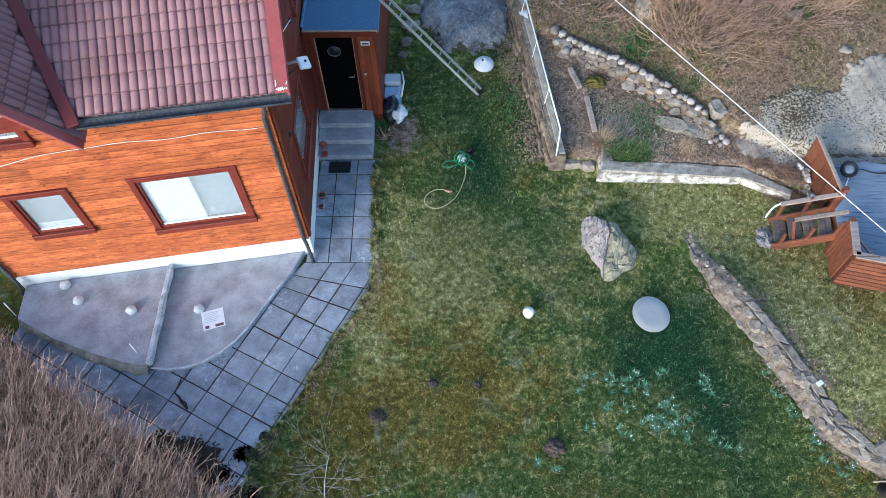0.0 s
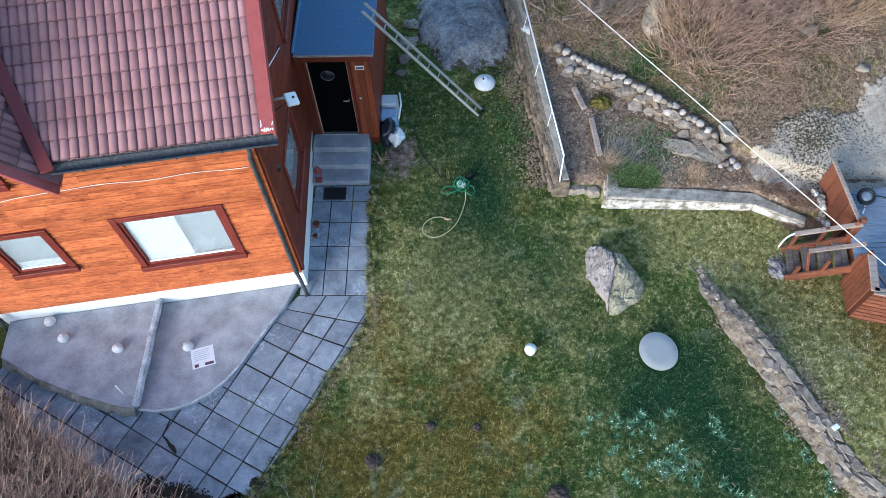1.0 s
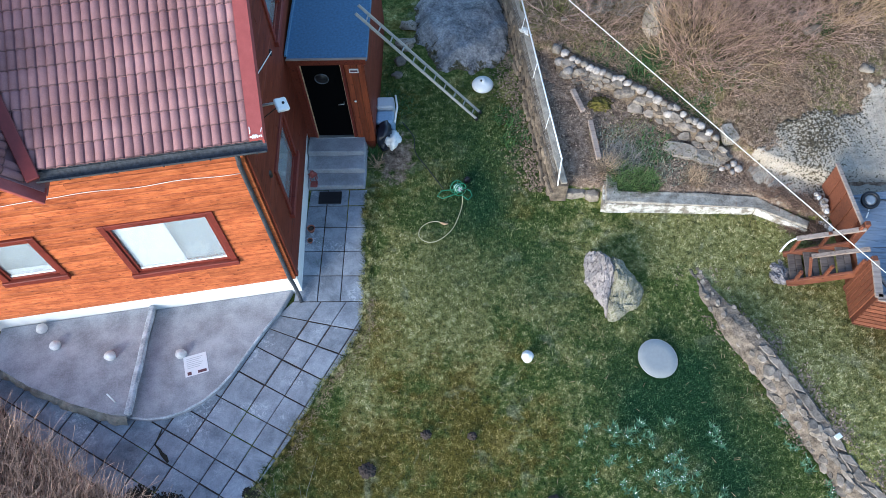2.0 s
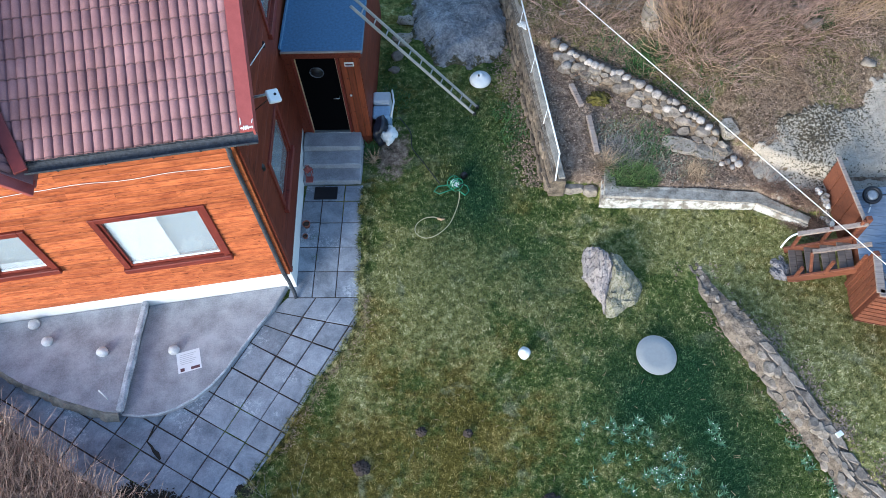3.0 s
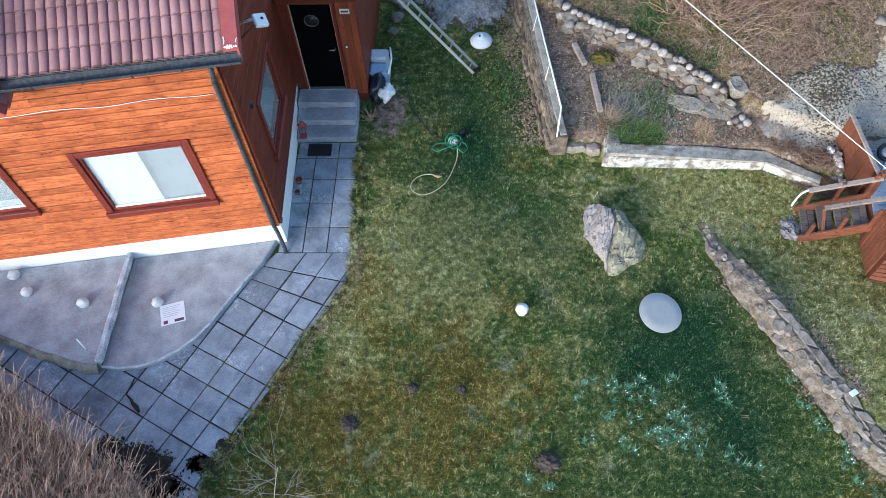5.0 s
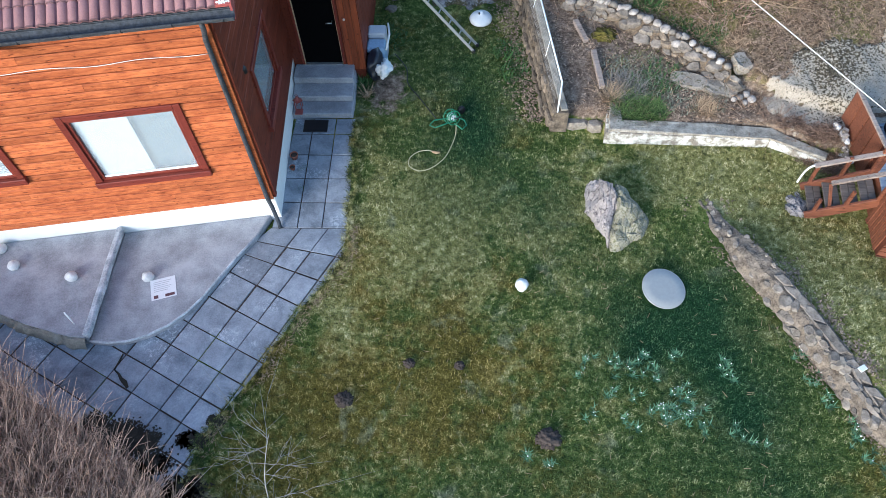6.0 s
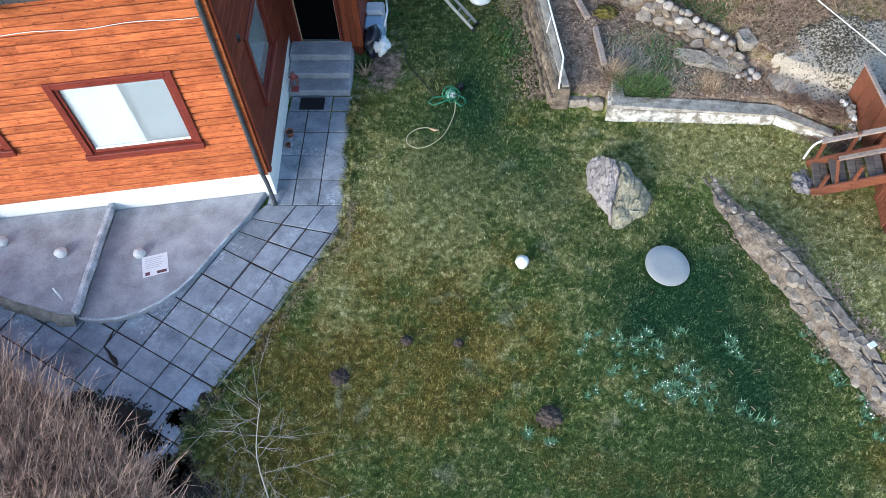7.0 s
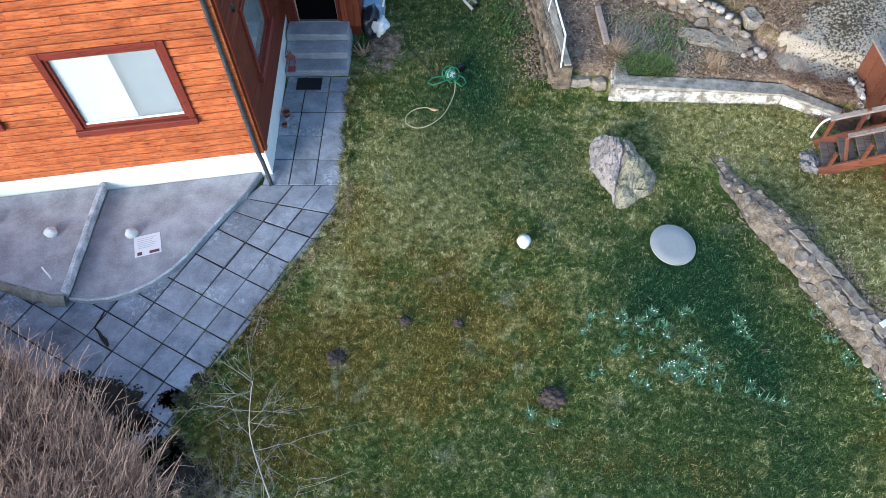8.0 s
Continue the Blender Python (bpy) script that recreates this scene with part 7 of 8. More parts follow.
for i, (x, y, n, h, s) in enumerate(spots):
    n = int(n * 2.1)
    look_of = "straw" if i in (2, 9, 10, 15) else ("grey" if i in (7, 12, 18) else "brown")
    m = M_STRAW if look_of == "straw" else (M_TWIGGREY if look_of == "grey" else (M_BRUSH if i < 14 else M_TWIG))
    twig_thing("bare_shrub", shrub_paths(x, y, n, h, s, (0.0, -0.15), 0.0078, 5, 0.55, 0.5), m, (x, y, gz(x, y)), "dry straw-coloured shrub on the slope" if look_of == "straw" else ("bare grey-twigged shrub on the slope" if look_of == "grey" else "bare tangled shrub with brown twigs on the slope"), "shrub", "", "shrubs on the slope")
for x, y, n, h in ((2.95, 11.2, 22, 0.5), (2.75, 11.9, 20, 0.5), (6.5, 8.45, 60, 0.2), (6.1, 8.6, 50, 0.2)):
    twig_thing("dead_brush", shrub_paths(x, y, n, h, 0.5, (0, 0), 0.005, 3, 0.6), M_DEADBRUSH, (x, y, gz(x, y)), "heap of dead reddish-brown brush in the bed", "brush", "", "dead brush")
for cx, cy, n, size in ((7.25, 8.12, 420, 0.32), (7.05, 7.92, 260, 0.24), (7.4, 7.72, 300, 0.26), (6.72, 8.33, 160, 0.26)):
    paths = []
    for _ in range(n):
        a, rr, turn, L = R.uniform(0, 2 * np.pi), size * np.sqrt(R.rand()), R.uniform(0, 2 * np.pi), R.uniform(0.12, 0.4)
        x, y = cx + rr * np.cos(a), cy + rr * np.sin(a)
        t = np.linspace(0, 1, 4)[:, None]
        p = np.array([x, y, gz(x, y) + 0.16 * R.rand() * (1 - rr / size)]) + np.array([np.cos(turn) * L, np.sin(turn) * L, R.normal(0.02, 0.06)]) * (t - 0.5) + R.normal(0, 0.02, (4, 3))
        p[:, 0] = np.minimum(p[:, 0], 7.6)
        paths.append((p, R.uniform(0.003, 0.0065), 0.002))
    twig_thing("dead_brush", paths, M_DEADBRUSH, (cx, cy, gz(cx, cy)), "tangled heap of dead reddish-brown twigs beside the deck", "brush", "", "dead brush")
for x, y, n in ((5.2, 11.5, 22), (5.75, 11.35, 24), (6.3, 11.25, 12), (5.45, 12.6, 18)):
    twig_thing("arching_cane", shrub_paths(x, y, n, 0.9, 1.3, (0.1, -0.1), 0.011, 2, 0.5, 0.4), M_CANE, (x, y, gz(x, y)), "arching straw-coloured canes on the slope", "canes", "", "canes on the slope")
# litter of straw and twigs in beds and on the slope
paths = []
for _ in range(5200):
    x, y = R.uniform(2.2, 11.0), R.uniform(8.4, 15.5)
    bed, hill = masks(np.array(x), np.array(y))
    if bed < 0.9 or (hill < 0.5 and R.rand() < 0.45) or (x < 3.3 and R.rand() < 0.75):
        continue
    if rock_depth(x, y) > 0.08:
        continue
    a, L = R.uniform(0, 2 * np.pi), R.uniform(0.08, 0.3)
    z = gz(x, y)
    t = np.linspace(0, 1, 3)[:, None]
    paths.append((np.array([x, y, z]) + np.array([np.cos(a) * L, np.sin(a) * L, R.uniform(0.0, 0.16)]) * t + np.array([0, 0, 0.05]) * np.sin(np.pi * t), 0.004, 0.002))
twig_thing("litter", paths, M_DRYGRASS, (6, 11, 0.5), "dry straw and twig litter over bed and slope", "litter", "stuff")
paths = []
for _ in range(190):
    x, y = R.uniform(-2.4, 5.8), R.uniform(1.6, 6.5)
    if inside(x, y, [(-2.3, 3.3), (-1.0, 5.4), (-1, 6.5), (5.2, 6.5), (6.0, 4.0), (6.2, 1.6), (-2.2, 1.6)]):
        a, L = R.uniform(0, np.pi), R.uniform(0.04, 0.12)
        z = gz(x, y) + 0.025
        d = np.array([np.cos(a) * L, np.sin(a) * L, 0.0])
        paths.append((np.array([[x, y, z]]) + d * np.array([[0.0], [0.5], [1.0]]), 0.004, 0.003))
twig_thing("fallen_stalks", paths, M_STRAW, (2, 4, 0), "pale fallen stalks scattered on the lawn", "litter", "stuff")


def blades(xy, length, width, upright, seed, z_off=0.0):
    """Single leaves as bent strips of two triangles, each with its own lean."""
    rs = np.random.RandomState(seed)
    n = len(xy)
    z = ground_z(xy[:, 0], xy[:, 1]) + z_off
    base = np.c_[xy, z]
    a = rs.uniform(0, 2 * np.pi, n)
    L = length * rs.uniform(0.5, 1.3, n)
    w = width * rs.uniform(0.7, 1.3, n)
    up = upright * rs.uniform(0.6, 1.2, n)
    side = np.c_[np.cos(a + np.pi / 2), np.sin(a + np.pi / 2), np.zeros(n)] * w[:, None] / 2
    tip = base + np.c_[np.cos(a) * L, np.sin(a) * L, L * up]
    V = np.stack([base - side, base + side, tip], 1).reshape(-1, 3)
    return V, np.arange(3 * n).reshape(-1, 3)


def lawn_points(n, seed):
    rs = np.random.RandomState(seed)
    x, y = rs.uniform(-2.9, 12.5, n), rs.uniform(0.2, 12.2, n)
    edge = np.interp(y, (1.95, 2.72, 3.21, 3.87, 4.81, 5.35, 5.9, 7.15, 9.3, 9.7, 12.5), (-2.82, -2.7, -2.38, -1.98, -1.53, -1.14, -0.95, -0.97, -1.0, -0.9, -0.9))
    bed, hill = masks(x, y)
    keep = (x > edge) & (bed < 0.05) & (x < fence_x(np.minimum(y, 14)) + np.where(y > 8.45, -0.05, 20))
    bank = np.interp(y, BANK_Y, BANK_X)
    keep &= ~((x > bank - 0.34) & (x < bank + 0.2) & (y < 6.9))
    keep &= (x - 4.12) ** 2 + (y - 5.18) ** 2 > 0.14
    keep &= ~((x > 7.5) & (y > 5.4 - 0.24 * (x - 9.9)))
    keep &= ~((y > 11.7) & (x > -0.3) & (x < 1.8))
    keep &= ~((y > 8.2) & (x > 3.4))
    worn = np.exp(-(((x + 0.55) / 0.5) ** 2 + ((y - 9.6) / 0.9) ** 2))
    keep &= rs.rand(n) > worn * 1.1
    return np.c_[x, y][keep]


V, F = blades(lawn_points(330000, 3), 0.045, 0.01, 0.9, 4, -0.012)
def grass_object(name, V, F, label):
    me = np_mesh(name, V, F, M_BLADE)
    for key, fn in (("lush", lush_at), ("pale", pale_at), ("moss", moss_at)):
        at = me.attributes.new(key, "FLOAT", "POINT")
        at.data.foreach_set("value", fn(V[:, 0], V[:, 1]).astype(np.float32))
    tagged(new(name, me), label, "grass", "", "stuff")


grass_object("lawn_grass", V, F, "short patchy spring grass of green and straw blades")
V, F = blades(lawn_points(5000, 8)[:1400], 0.1, 0.012, 0.7, 5, -0.012)
grass_object("grass_tufts", V, F, "longer tufts of grass in the lawn")
# grass creeping over the slabs' edge
rs = np.random.RandomState(77)
ey = rs.uniform(1.9, 8.7, 9000)
ex = np.interp(ey, (1.95, 2.72, 3.21, 3.87, 4.81, 5.35, 5.9, 7.15, 8.7), (-2.9, -2.78, -2.45, -2.04, -1.6, -1.2, -1.0, -1.03, -1.08)) + rs.normal(0.0, 0.035, 9000) + 0.03 * np.sin(ey * 9) + 0.02
V, F = blades(np.c_[ex, ey], 0.08, 0.011, 0.7, 78, 0.0)
grass_object("edge_grass", V, F, "grass creeping over the edge of the slabs")
ey = rs.uniform(2.4, 6.4, 1500)
ex = np.interp(ey, (1.95, 2.72, 3.21, 3.87, 4.81, 5.35, 5.9, 7.15, 8.7), (-2.9, -2.78, -2.45, -2.04, -1.6, -1.2, -1.0, -1.03, -1.08)) + 0.03 + np.abs(rs.normal(0.0, 0.1, 1500)) + 0.03 * np.sin(ey * 9)
keep = lumps(ex, ey, 4.4, 3.0) + rs.normal(0, 0.4, len(ey)) > -0.1
V, F = blades(np.c_[ex, ey][keep], 0.07, 0.011, 0.5, 79, 0.0)
tagged(new("edge_straw", np_mesh("edge_straw", V, F, M_DRYGRASS)), "dead straw-coloured fringe of grass along the slabs", "grass", "", "stuff")
# grass on the slope
rs = np.random.RandomState(15)
P = np.c_[rs.uniform(2.4, 11, 60000), rs.uniform(8.6, 15, 60000)]
bed, hill = masks(P[:, 0], P[:, 1])
rockm = rock_depth(P[:, 0], P[:, 1]) > 0.05
clump = lumps(P[:, 0], P[:, 1], 2.2, 3.0) + rs.normal(0, 0.4, len(P))
keep = (bed > 0.9) & ~rockm & (((hill > 0.5) & (clump > -0.5)) | ((hill <= 0.5) & (clump > 0.55)))
olive = lumps(P[:, 0], P[:, 1], 1.7, 8.0) + rs.normal(0, 0.25, len(P)) > 0.38
V, F = blades(P[keep & olive], 0.1, 0.014, 0.5, 10, -0.01)
tagged(new("moss_grass", np_mesh("moss_grass", V, F, M_OLIVE)), "olive mossy grass in patches on the slope", "grass", "", "stuff")
keep &= ~olive & (rs.rand(len(P)) < 0.8)
V, F = blades(P[keep], 0.12, 0.01, 0.55, 9, -0.01)
tagged(new("slope_grass", np_mesh("slope_grass", V, F, M_DRYGRASS)), "dry straw-coloured grass on bed and slope", "grass", "", "stuff")

# brown leaves along the foot of the retaining wall and behind the bank wall
rs = np.random.RandomState(93)
Q = rs.uniform(8.7, 13.5, 1500)
Q = np.r_[np.c_[fence_x(Q) - 0.1 - np.abs(rs.normal(0, 0.22, 1500)), Q], np.c_[np.repeat((6.1, 6.45, 6.75, 7.2), 110) + rs.normal(0, 0.1, 440), np.repeat((5.35, 4.6, 3.8, 3.0), 110) + rs.normal(0, 0.2, 440)]]
by = rs.uniform(1.9, 7.0, 1500)
bx = np.interp(by, BANK_Y, BANK_X)
side = rs.rand(1500) < 0.5
Q2 = np.c_[np.where(side, bx - 0.34 + rs.normal(0, 0.06, 1500), bx + 0.22 + np.abs(rs.normal(0, 0.12, 1500))), by][lumps(bx, by, 3.0, 1.0) + rs.normal(0, 0.5, 1500) > 0]
V, F = blades(np.r_[Q, Q2], 0.045, 0.035, 0.35, 94, 0.012)
tagged(new("wall_leaves", np_mesh("wall_leaves", V, F, M_LITTER)), "brown leaves gathered along the walls", "leaves", "", "stuff")
# fallen leaves over beds and slope
rs = np.random.RandomState(91)
P = np.c_[rs.uniform(1.9, 11.5, 42000), rs.uniform(8.4, 15.5, 42000)]
bed, hill = masks(P[:, 0], P[:, 1])
keep = (bed > 0.85) & (rock_depth(P[:, 0], P[:, 1]) < 0.05) & (lumps(P[:, 0], P[:, 1], 3.1, 2.0) + rs.normal(0, 0.5, len(P)) > -0.2)
keep &= (P[:, 0] > 3.3) | (rs.rand(len(P)) < 0.4)
V, F = blades(P[keep], 0.05, 0.04, 0.35, 92, 0.01)
tagged(new("leaf_litter", np_mesh("leaf_litter", V, F, M_LITTER)), "brown fallen leaves over bed and slope", "leaves", "", "stuff")


def leafy(name, cx, cy, n, size, height, leaf, mat, label, category, seed, group="", flowers=0):
    """A low clump of upright leaves; where it blooms, close tufts with small white flowers."""
    rs = np.random.RandomState(seed)
    rr, aa = size * np.sqrt(rs.rand(n)), rs.uniform(0, 2 * np.pi, n)
    xy = np.c_[cx + rr * np.cos(aa), cy + rr * np.sin(aa)]
    if flowers:
        tufts = xy[:max(3, n // 11)]
        xy = tufts[rs.randint(len(tufts), size=n)] + rs.normal(0, 0.013, (n, 2))
    V, F = blades(xy, height, leaf, 0.8, seed + 1, -0.01)
    t = thing(name, (cx, cy, gz(cx, cy)), label, category, group)
    part("foliage", np_mesh("foliage", V, F, mat), None, t, "", "stuff")
    if flowers:
        k = xy[rs.choice(n, flowers)]
        VV, FF = [], []
        for i, (x, y) in enumerate(k):
            z = gz(x, y) + height * rs.uniform(0.55, 0.95)
            ox, oy = rs.normal(0, 0.02, 2)
            s = rs.uniform(0.006, 0.012)
            c = np.array([x + ox, y + oy, z])
            o = np.array([[s, 0, 0], [0, s, 0], [-s, 0, 0], [0, -s, 0], [0, 0, s * 1.4], [0, 0, -s * 1.4]]) + c
            b = 6 * i
            VV.append(o)
            FF.append(np.array([[0, 1, 4], [1, 2, 4], [2, 3, 4], [3, 0, 4], [1, 0, 5], [2, 1, 5], [3, 2, 5], [0, 3, 5]]) + b)
        part("bloom", np_mesh("bloom", np.concatenate(VV), np.concatenate(FF), M_PETAL), None, t, "tiny white drooping flowers", "stuff")


clumps = [(4.1, 3.28, 0.22, 120), (3.86, 3.16, 0.18, 80), (4.38, 3.08, 0.2, 60), (4.24, 3.48, 0.14, 60), (3.56, 3.86, 0.14, 50), (3.8, 3.8, 0.12, 44), (3.76, 4.08, 0.09, 30), (4.18, 4.06, 0.1, 30), (4.9, 3.96, 0.12, 44), (4.92, 3.74, 0.09, 30),
          (3.2, 3.9, 0.2, 44), (2.95, 4.05, 0.16, 26), (3.1, 3.4, 0.16, 26), (3.5, 3.4, 0.1, 20), (2.72, 3.75, 0.1, 14), (3.45, 2.9, 0.16, 22), (4.9, 2.95, 0.16, 26), (5.1, 2.7, 0.2, 26), (1.95, 2.45, 0.14, 24), (2.2, 2.42, 0.12, 20), (3.35, 3.05, 0.08, 16), (2.85, 3.15, 0.12, 16)]
clumps += [(6.0, 4.1, 0.1, 24), (6.15, 3.75, 0.14, 26), (6.3, 3.4, 0.16, 30), (6.45, 3.0, 0.18, 40), (6.6, 2.7, 0.2, 46), (6.85, 2.45, 0.22, 50)]
for i, (x, y, s, n) in enumerate(clumps):
    leafy("snowdrop_clump", x, y, int(n * 1.9), s, 0.085, 0.016, M_DROPLEAF, "clump of snowdrops with white flowers in the grass", "snowdrops", 200 + i, "snowdrop clumps", max(3, int(n * 0.12)))
leafy("green_bush", 3.98, 8.72, 1100, 0.36, 0.17, 0.022, M_BUSH, "low green spreading bush behind the garden wall", "bush", 300)
leafy("grey_bush", 3.9, 9.2, 900, 0.36, 0.16, 0.016, M_TWIGGREY, "bare grey-green bush behind the garden wall", "bush", 305)
leafy("grass_clump", 5.3, 8.78, 500, 0.2, 0.16, 0.012, M_STRAW, "rounded tuft of dry grass in the bed", "grass", 306)
leafy("green_bush", 4.35, 8.7, 480, 0.24, 0.15, 0.022, M_BUSH, "low green spreading bush behind the garden wall", "bush", 301)
leafy("porch_plant", -1.0, 9.6, 160, 0.14, 0.22, 0.03, M_LEAF, "leafy green plant beside the porch steps", "plant", 302)
leafy("porch_plant", -0.92, 9.42, 60, 0.08, 0.18, 0.025, M_STRAW, "withered yellow plant beside the porch steps", "plant", 303)
leafy("grass_clump", 3.58, 9.0, 260, 0.13, 0.25, 0.012, M_STRAW, "tuft of dry yellow grass at the wall", "grass", 304)
for i, (x, y, n, s) in enumerate(((4.6, 9.5, 160, 0.4), (4.2, 9.2, 160, 0.4), (4.67, 11.4, 420, 0.4), (4.4, 11.1, 240, 0.3), (5.0, 10.5, 160, 0.3), (5.5, 10.3, 160, 0.25), (6.0, 11.0, 120, 0.5), (8.15, 12.0, 300, 0.25), (8.9, 13.0, 500, 0.5), (7.6, 13.2, 500, 0.5), (3.9, 11.6, 160, 0.4), (1.9, 10.0, 160, 0.3), (1.75, 10.6, 160, 0.3), (-0.6, 11.0, 160, 0.4))):
    leafy("ground_cover", x, y, n, s, 0.14, 0.026, M_LEAF, "patch of green ground cover", "plant", 320 + i, "ground cover")
for i, (x, y, n, s) in enumerate(((4.0, 9.3, 420, 0.45), (4.5, 9.1, 300, 0.4), (4.3, 9.7, 300, 0.4), (3.75, 9.75, 200, 0.3), (4.9, 8.95, 200, 0.35), (5.4, 8.9, 160, 0.3))):
    leafy("grey_cover", x, y, n, s, 0.07, 0.022, M_SAGE, "patch of low grey-green plants in the bed", "plant", 340 + i, "grey-green plants")
me = rock_mesh("moss_cushion", 66, (0.42, 0.3, 0.16), 0.7, 4, M_MOSS, 0.0, 3.4)
me.transform(Matrix.Translation((3.62, 10.55, gz(3.62, 10.55) + 0.02)))
solid("moss_cushion", me, None, (3.62, 10.55, gz(3.62, 10.55)), "olive cushion of moss in the bed", "moss")
paths = shrub_paths(7.9, 2.0, 30, 0.5, 0.5, (0, 0.1), 0.007, 3)
twig_thing("dead_brush", paths, M_TWIGGREY, (7.9, 2.0, gz(7.9, 2.0)), "pale dead branches at the end of the wall", "brush", "", "dead brush")

# ---- slab paths, slab by slab ----
path_t = thing("slab_path", (-2.6, 4.5, 0), "path of square grey concrete slabs with dark joints", "path", "", "structure")
PATH = [(-2.2, 8.79), (-2.28, 6.36), (-2.51, 6.09), (-2.74, 5.77), (-3.0, 5.31), (-3.22, 4.92), (-3.4, 4.69), (-3.63, 4.46), (-3.9, 4.29), (-4.2, 4.18), (-4.5, 4.15), (-4.84, 4.17), (-5.1, 4.2), (-5.8, 4.4), (-6.6, 4.7), (-7.4, 5.09), (-7.5, 4.75),
        (-6.6, 3.9), (-5.6, 3.3), (-4.6, 2.8), (-3.9, 2.55), (-3.35, 2.1), (-2.95, 1.8), (-2.86, 2.3), (-2.78, 2.72), (-2.45, 3.21), (-2.04, 3.87), (-1.6, 4.81), (-1.21, 5.35), (-1.01, 5.88), (-1.03, 7.15), (-1.09, 8.79)]
part("joint_bed", prism(bmesh.new(), PATH, -0.05, 0.004), M_SOIL, path_t, "dark soil in the joints")
rng = random.Random(61)


def slab(poly, cell, drop=0.0):
    """One slab cut to the path's outline, a little sunk or tilted."""
    area = 0.5 * abs(sum(p[0] * q[1] - q[0] * p[1] for p, q in zip(poly, poly[1:] + poly[:1])))
    if area < 0.008:
        return
    clean = [p for p, q in zip(poly, poly[-1:] + poly[:-1]) if (p[0] - q[0]) ** 2 + (p[1] - q[1]) ** 2 > 1e-5]
    if len(clean) < 3:
        return
    tx, ty, h = rng.uniform(-0.012, 0.012), rng.uniform(-0.012, 0.012), 0.024 + rng.uniform(-0.004, 0.004) - drop
    cx, cy = cell[0]
    part("slab", prism(bmesh.new(), clean, -0.03, lambda x, y: h + tx * (x - cx) + ty * (y - cy), 0.004), M_SLAB, path_t)


ys = (6.34, 6.87, 7.39, 7.93, 8.42, 8.8)
xs = (-2.4, -1.86, -1.44, -0.9)
for y0, y1 in zip(ys, ys[1:]):
    for x0, x1 in zip(xs, xs[1:]):
        g = 0.007 + rng.uniform(0, 0.005)
        cell = [(x0 + g, y0 + g), (x1 - g, y0 + g), (x1 - g, y1 - g), (x0 + g, y1 - g)]
        slab(clip_cell(PATH, cell), cell)
ux, uy = Vector((-0.464, -0.886)), Vector((0.886, -0.464))
O = Vector((-2.62, 4.75))
COLS = [-5.68, -5.18, -4.68, -4.17, -3.67, -3.15, -2.64, -2.12, -1.6, -1.05, -0.55, 0.0, 0.41, 0.83, 1.25, 1.66]
# where each row of slabs begins along the path, and how far it is turned: the first rows fan out from the house corner
ROW_T = [(-1.8, 0.0), (-1.36, -12.0), (-0.98, -21.0), (-0.53, -27.2), (0.0, -27.6), (0.53, -27.6), (0.96, -27.8), (1.42, -27.8), (1.86, -28.0), (2.32, -28.0), (2.78, -28.0), (3.24, -28.0), (3.7, -28.0), (4.16, -28.0), (4.62, -28.0), (5.08, -28.0)]


def joint_crossing(t, turn, off):
    """Where a cross joint meets a long joint."""
    p, d = O + ux * t, Vector((math.cos(radians(turn)), math.sin(radians(turn))))
    k = off / d.dot(uy)
    return p + d * k


lower = clip_cell(PATH, [(-20, -20), (20, -20), (20, 6.33), (-20, 6.33)])
for (t0, a0), (t1, a1) in zip(ROW_T, ROW_T[1:]):
    for j0, j1 in zip(COLS, COLS[1:]):
        if t0 < -0.6 and j0 < -1.2:
            continue
        c = [joint_crossing(t0, a0, j0), joint_crossing(t1, a1, j0), joint_crossing(t1, a1, j1), joint_crossing(t0, a0, j1)]
        g = 0.008 + rng.uniform(0, 0.007)
        mid = sum(c, Vector((0, 0))) / 4
        cell = [tuple(p + (mid - p).normalized() * g * rng.uniform(1.0, 1.9)) for p in c]
        poly = clip_cell(lower, cell)
        if len(poly) > 2:
            slab(poly, cell, 0.01 if mid.y < 2.75 else 0.0)
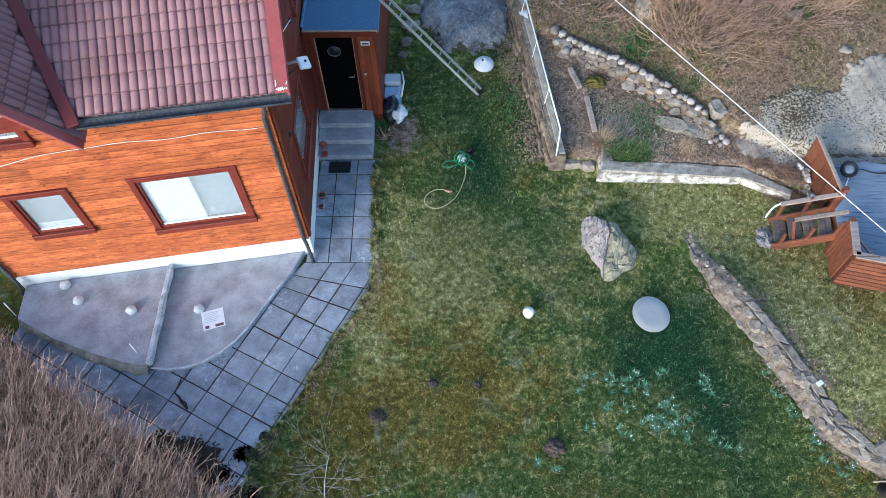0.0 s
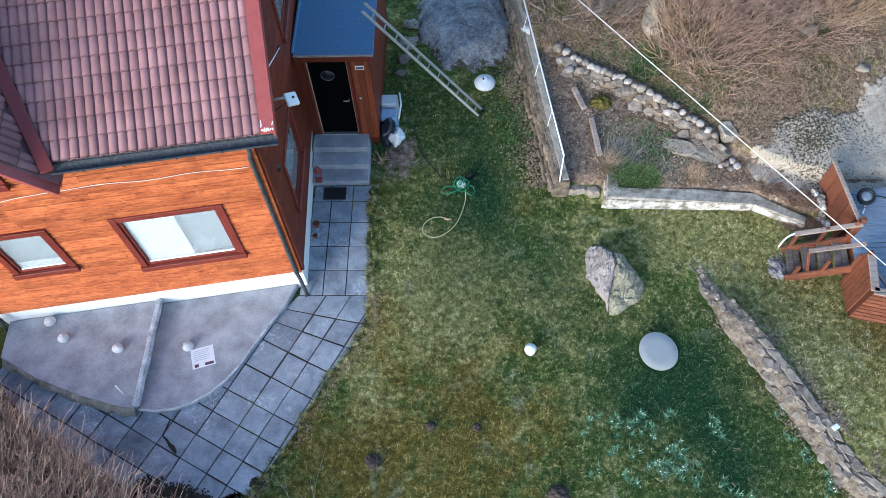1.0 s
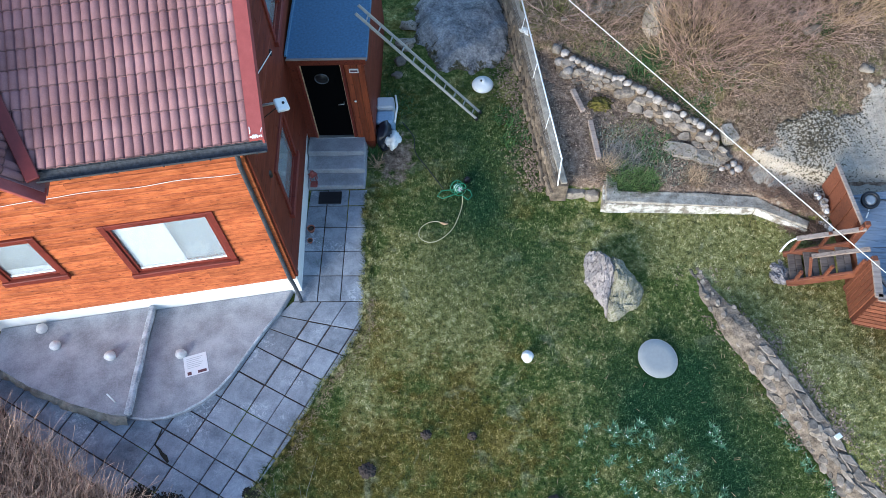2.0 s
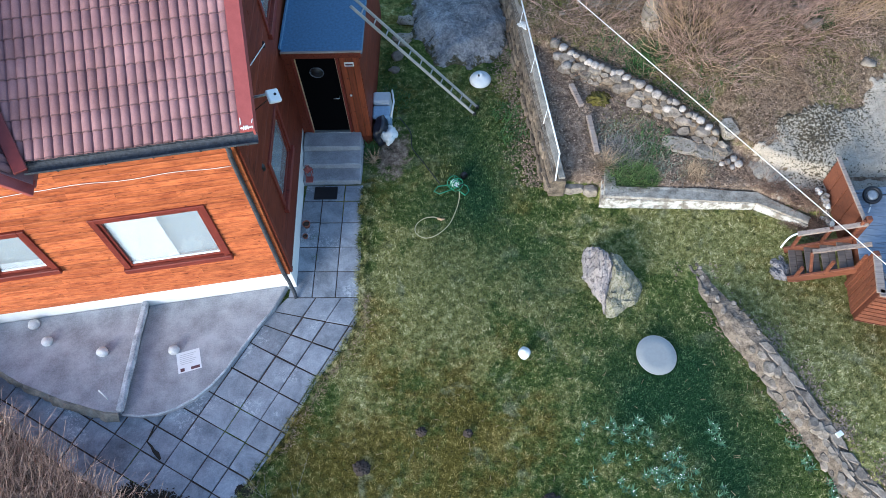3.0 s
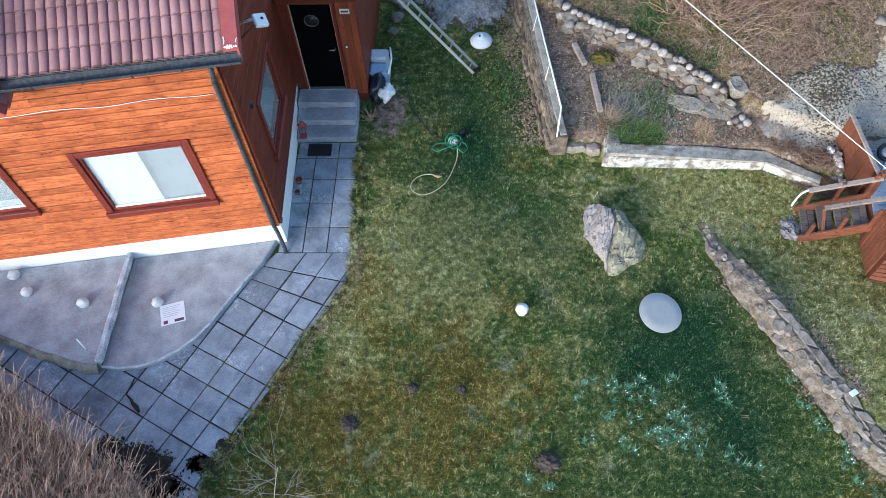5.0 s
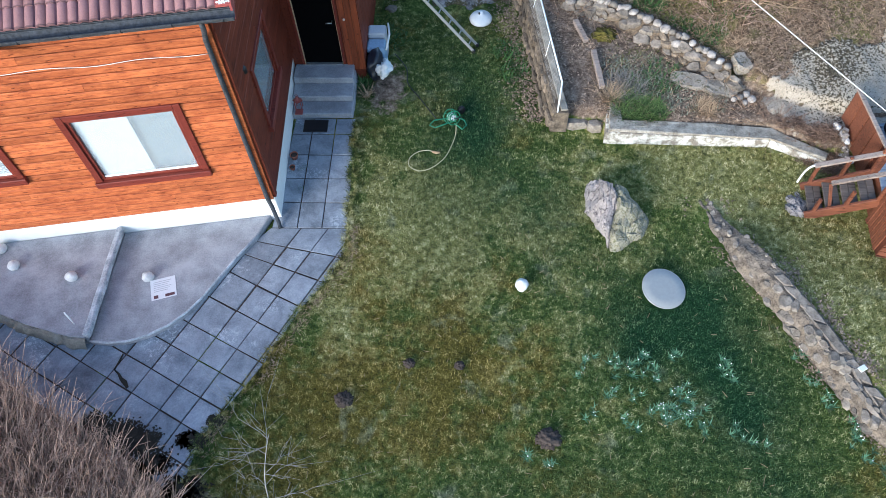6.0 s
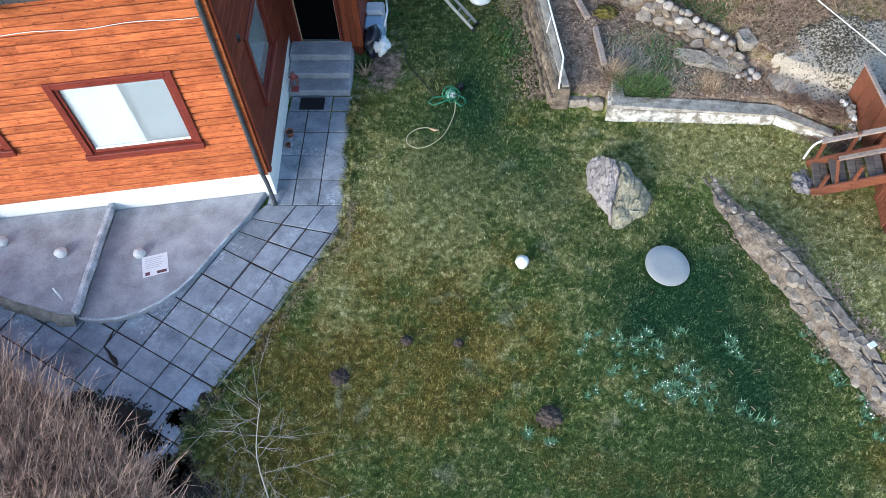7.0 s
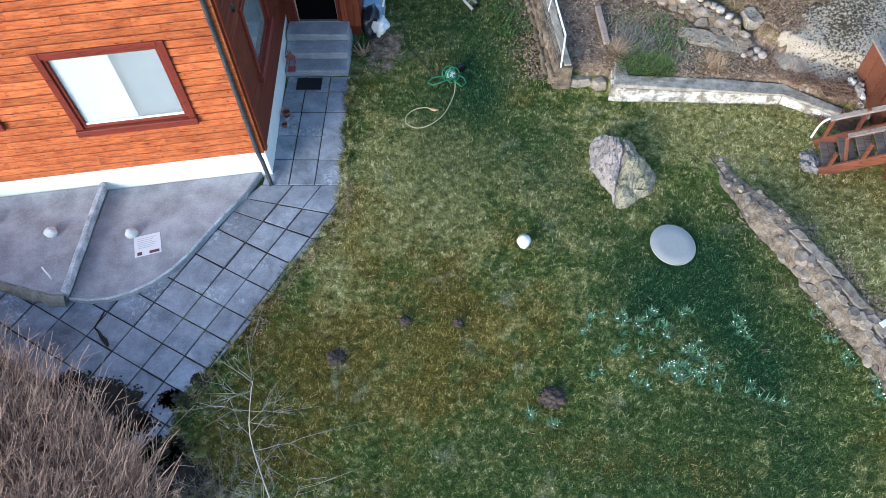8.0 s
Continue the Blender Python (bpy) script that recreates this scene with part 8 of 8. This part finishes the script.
# dark wet dirt and moss where the path ends
rs = np.random.RandomState(17)
for i, (x, y, s, n) in enumerate(((-3.96, 2.72, 0.34, 26), (-3.62, 2.6, 0.3, 24), (-3.4, 2.3, 0.26, 20), (-2.92, 2.66, 0.2, 14), (-2.92, 1.95, 0.3, 16), (-4.4, 2.85, 0.26, 14), (-2.6, 1.6, 0.34, 20), (-2.62, 2.95, 0.12, 8))):
    dirt = thing("dirt_patch", (x, y, 0.0), "dark wet moss and dirt spread over the slab edge", "dirt", "dirt patches")
    V, F = blades(np.c_[x + rs.normal(0, s * 0.42, 60 * n), y + rs.normal(0, s * 0.26, 60 * n)], 0.05, 0.035, 0.12, 500 + i, 0.026)
    V[:, 2] = np.clip(V[:, 2], 0.024, 0.06)
    part("wet_moss", np_mesh("wet_moss", V, F, M_DARKSOIL), None, dirt, "", "stuff")
    for k in range(n // 4):
        a, r = rs.uniform(0, 2 * math.pi), s * abs(rs.normal(0, 0.3))
        w = s * rs.uniform(0.2, 0.75) * max(0.25, 1 - r / s)
        me = flat_stone(1200 + 40 * i + k, w * rs.uniform(0.6, 1.3), w, 0.03, M_DARKSOIL, 9)
        me.transform(Matrix.Translation((x + r * math.cos(a) * 1.2, y + r * math.sin(a) * 0.8, 0.021 + 0.0007 * (k % 9))) @ Matrix.Rotation(a * 3, 4, "Z"))
        part("clod", me, None, dirt)
# a broken slab with an open crack
crack = thing("slab_crack", (-4.25, 3.7, 0.02), "open crack in a broken slab filled with dirt", "crack")
part("crack_fill", prism(bmesh.new(), [(-4.262, 3.99), (-4.285, 3.9), (-4.335, 3.72), (-4.25, 3.64), (-4.19, 3.545), (-4.06, 3.42), (-4.035, 3.45), (-4.09, 3.55), (-4.17, 3.6), (-4.22, 3.66), (-4.31, 3.725), (-4.27, 3.88), (-4.25, 3.985)], 0.0, 0.034), M_DARKSOIL, crack)
for i, (x, y) in enumerate(((-1.93, 7.6), (-1.9, 7.15))):
    leafy("joint_weed", x, y, 60, 0.05, 0.07, 0.012, M_LEAF, "small green weed growing in a slab joint", "weed", 400 + i, "weeds in the joints")
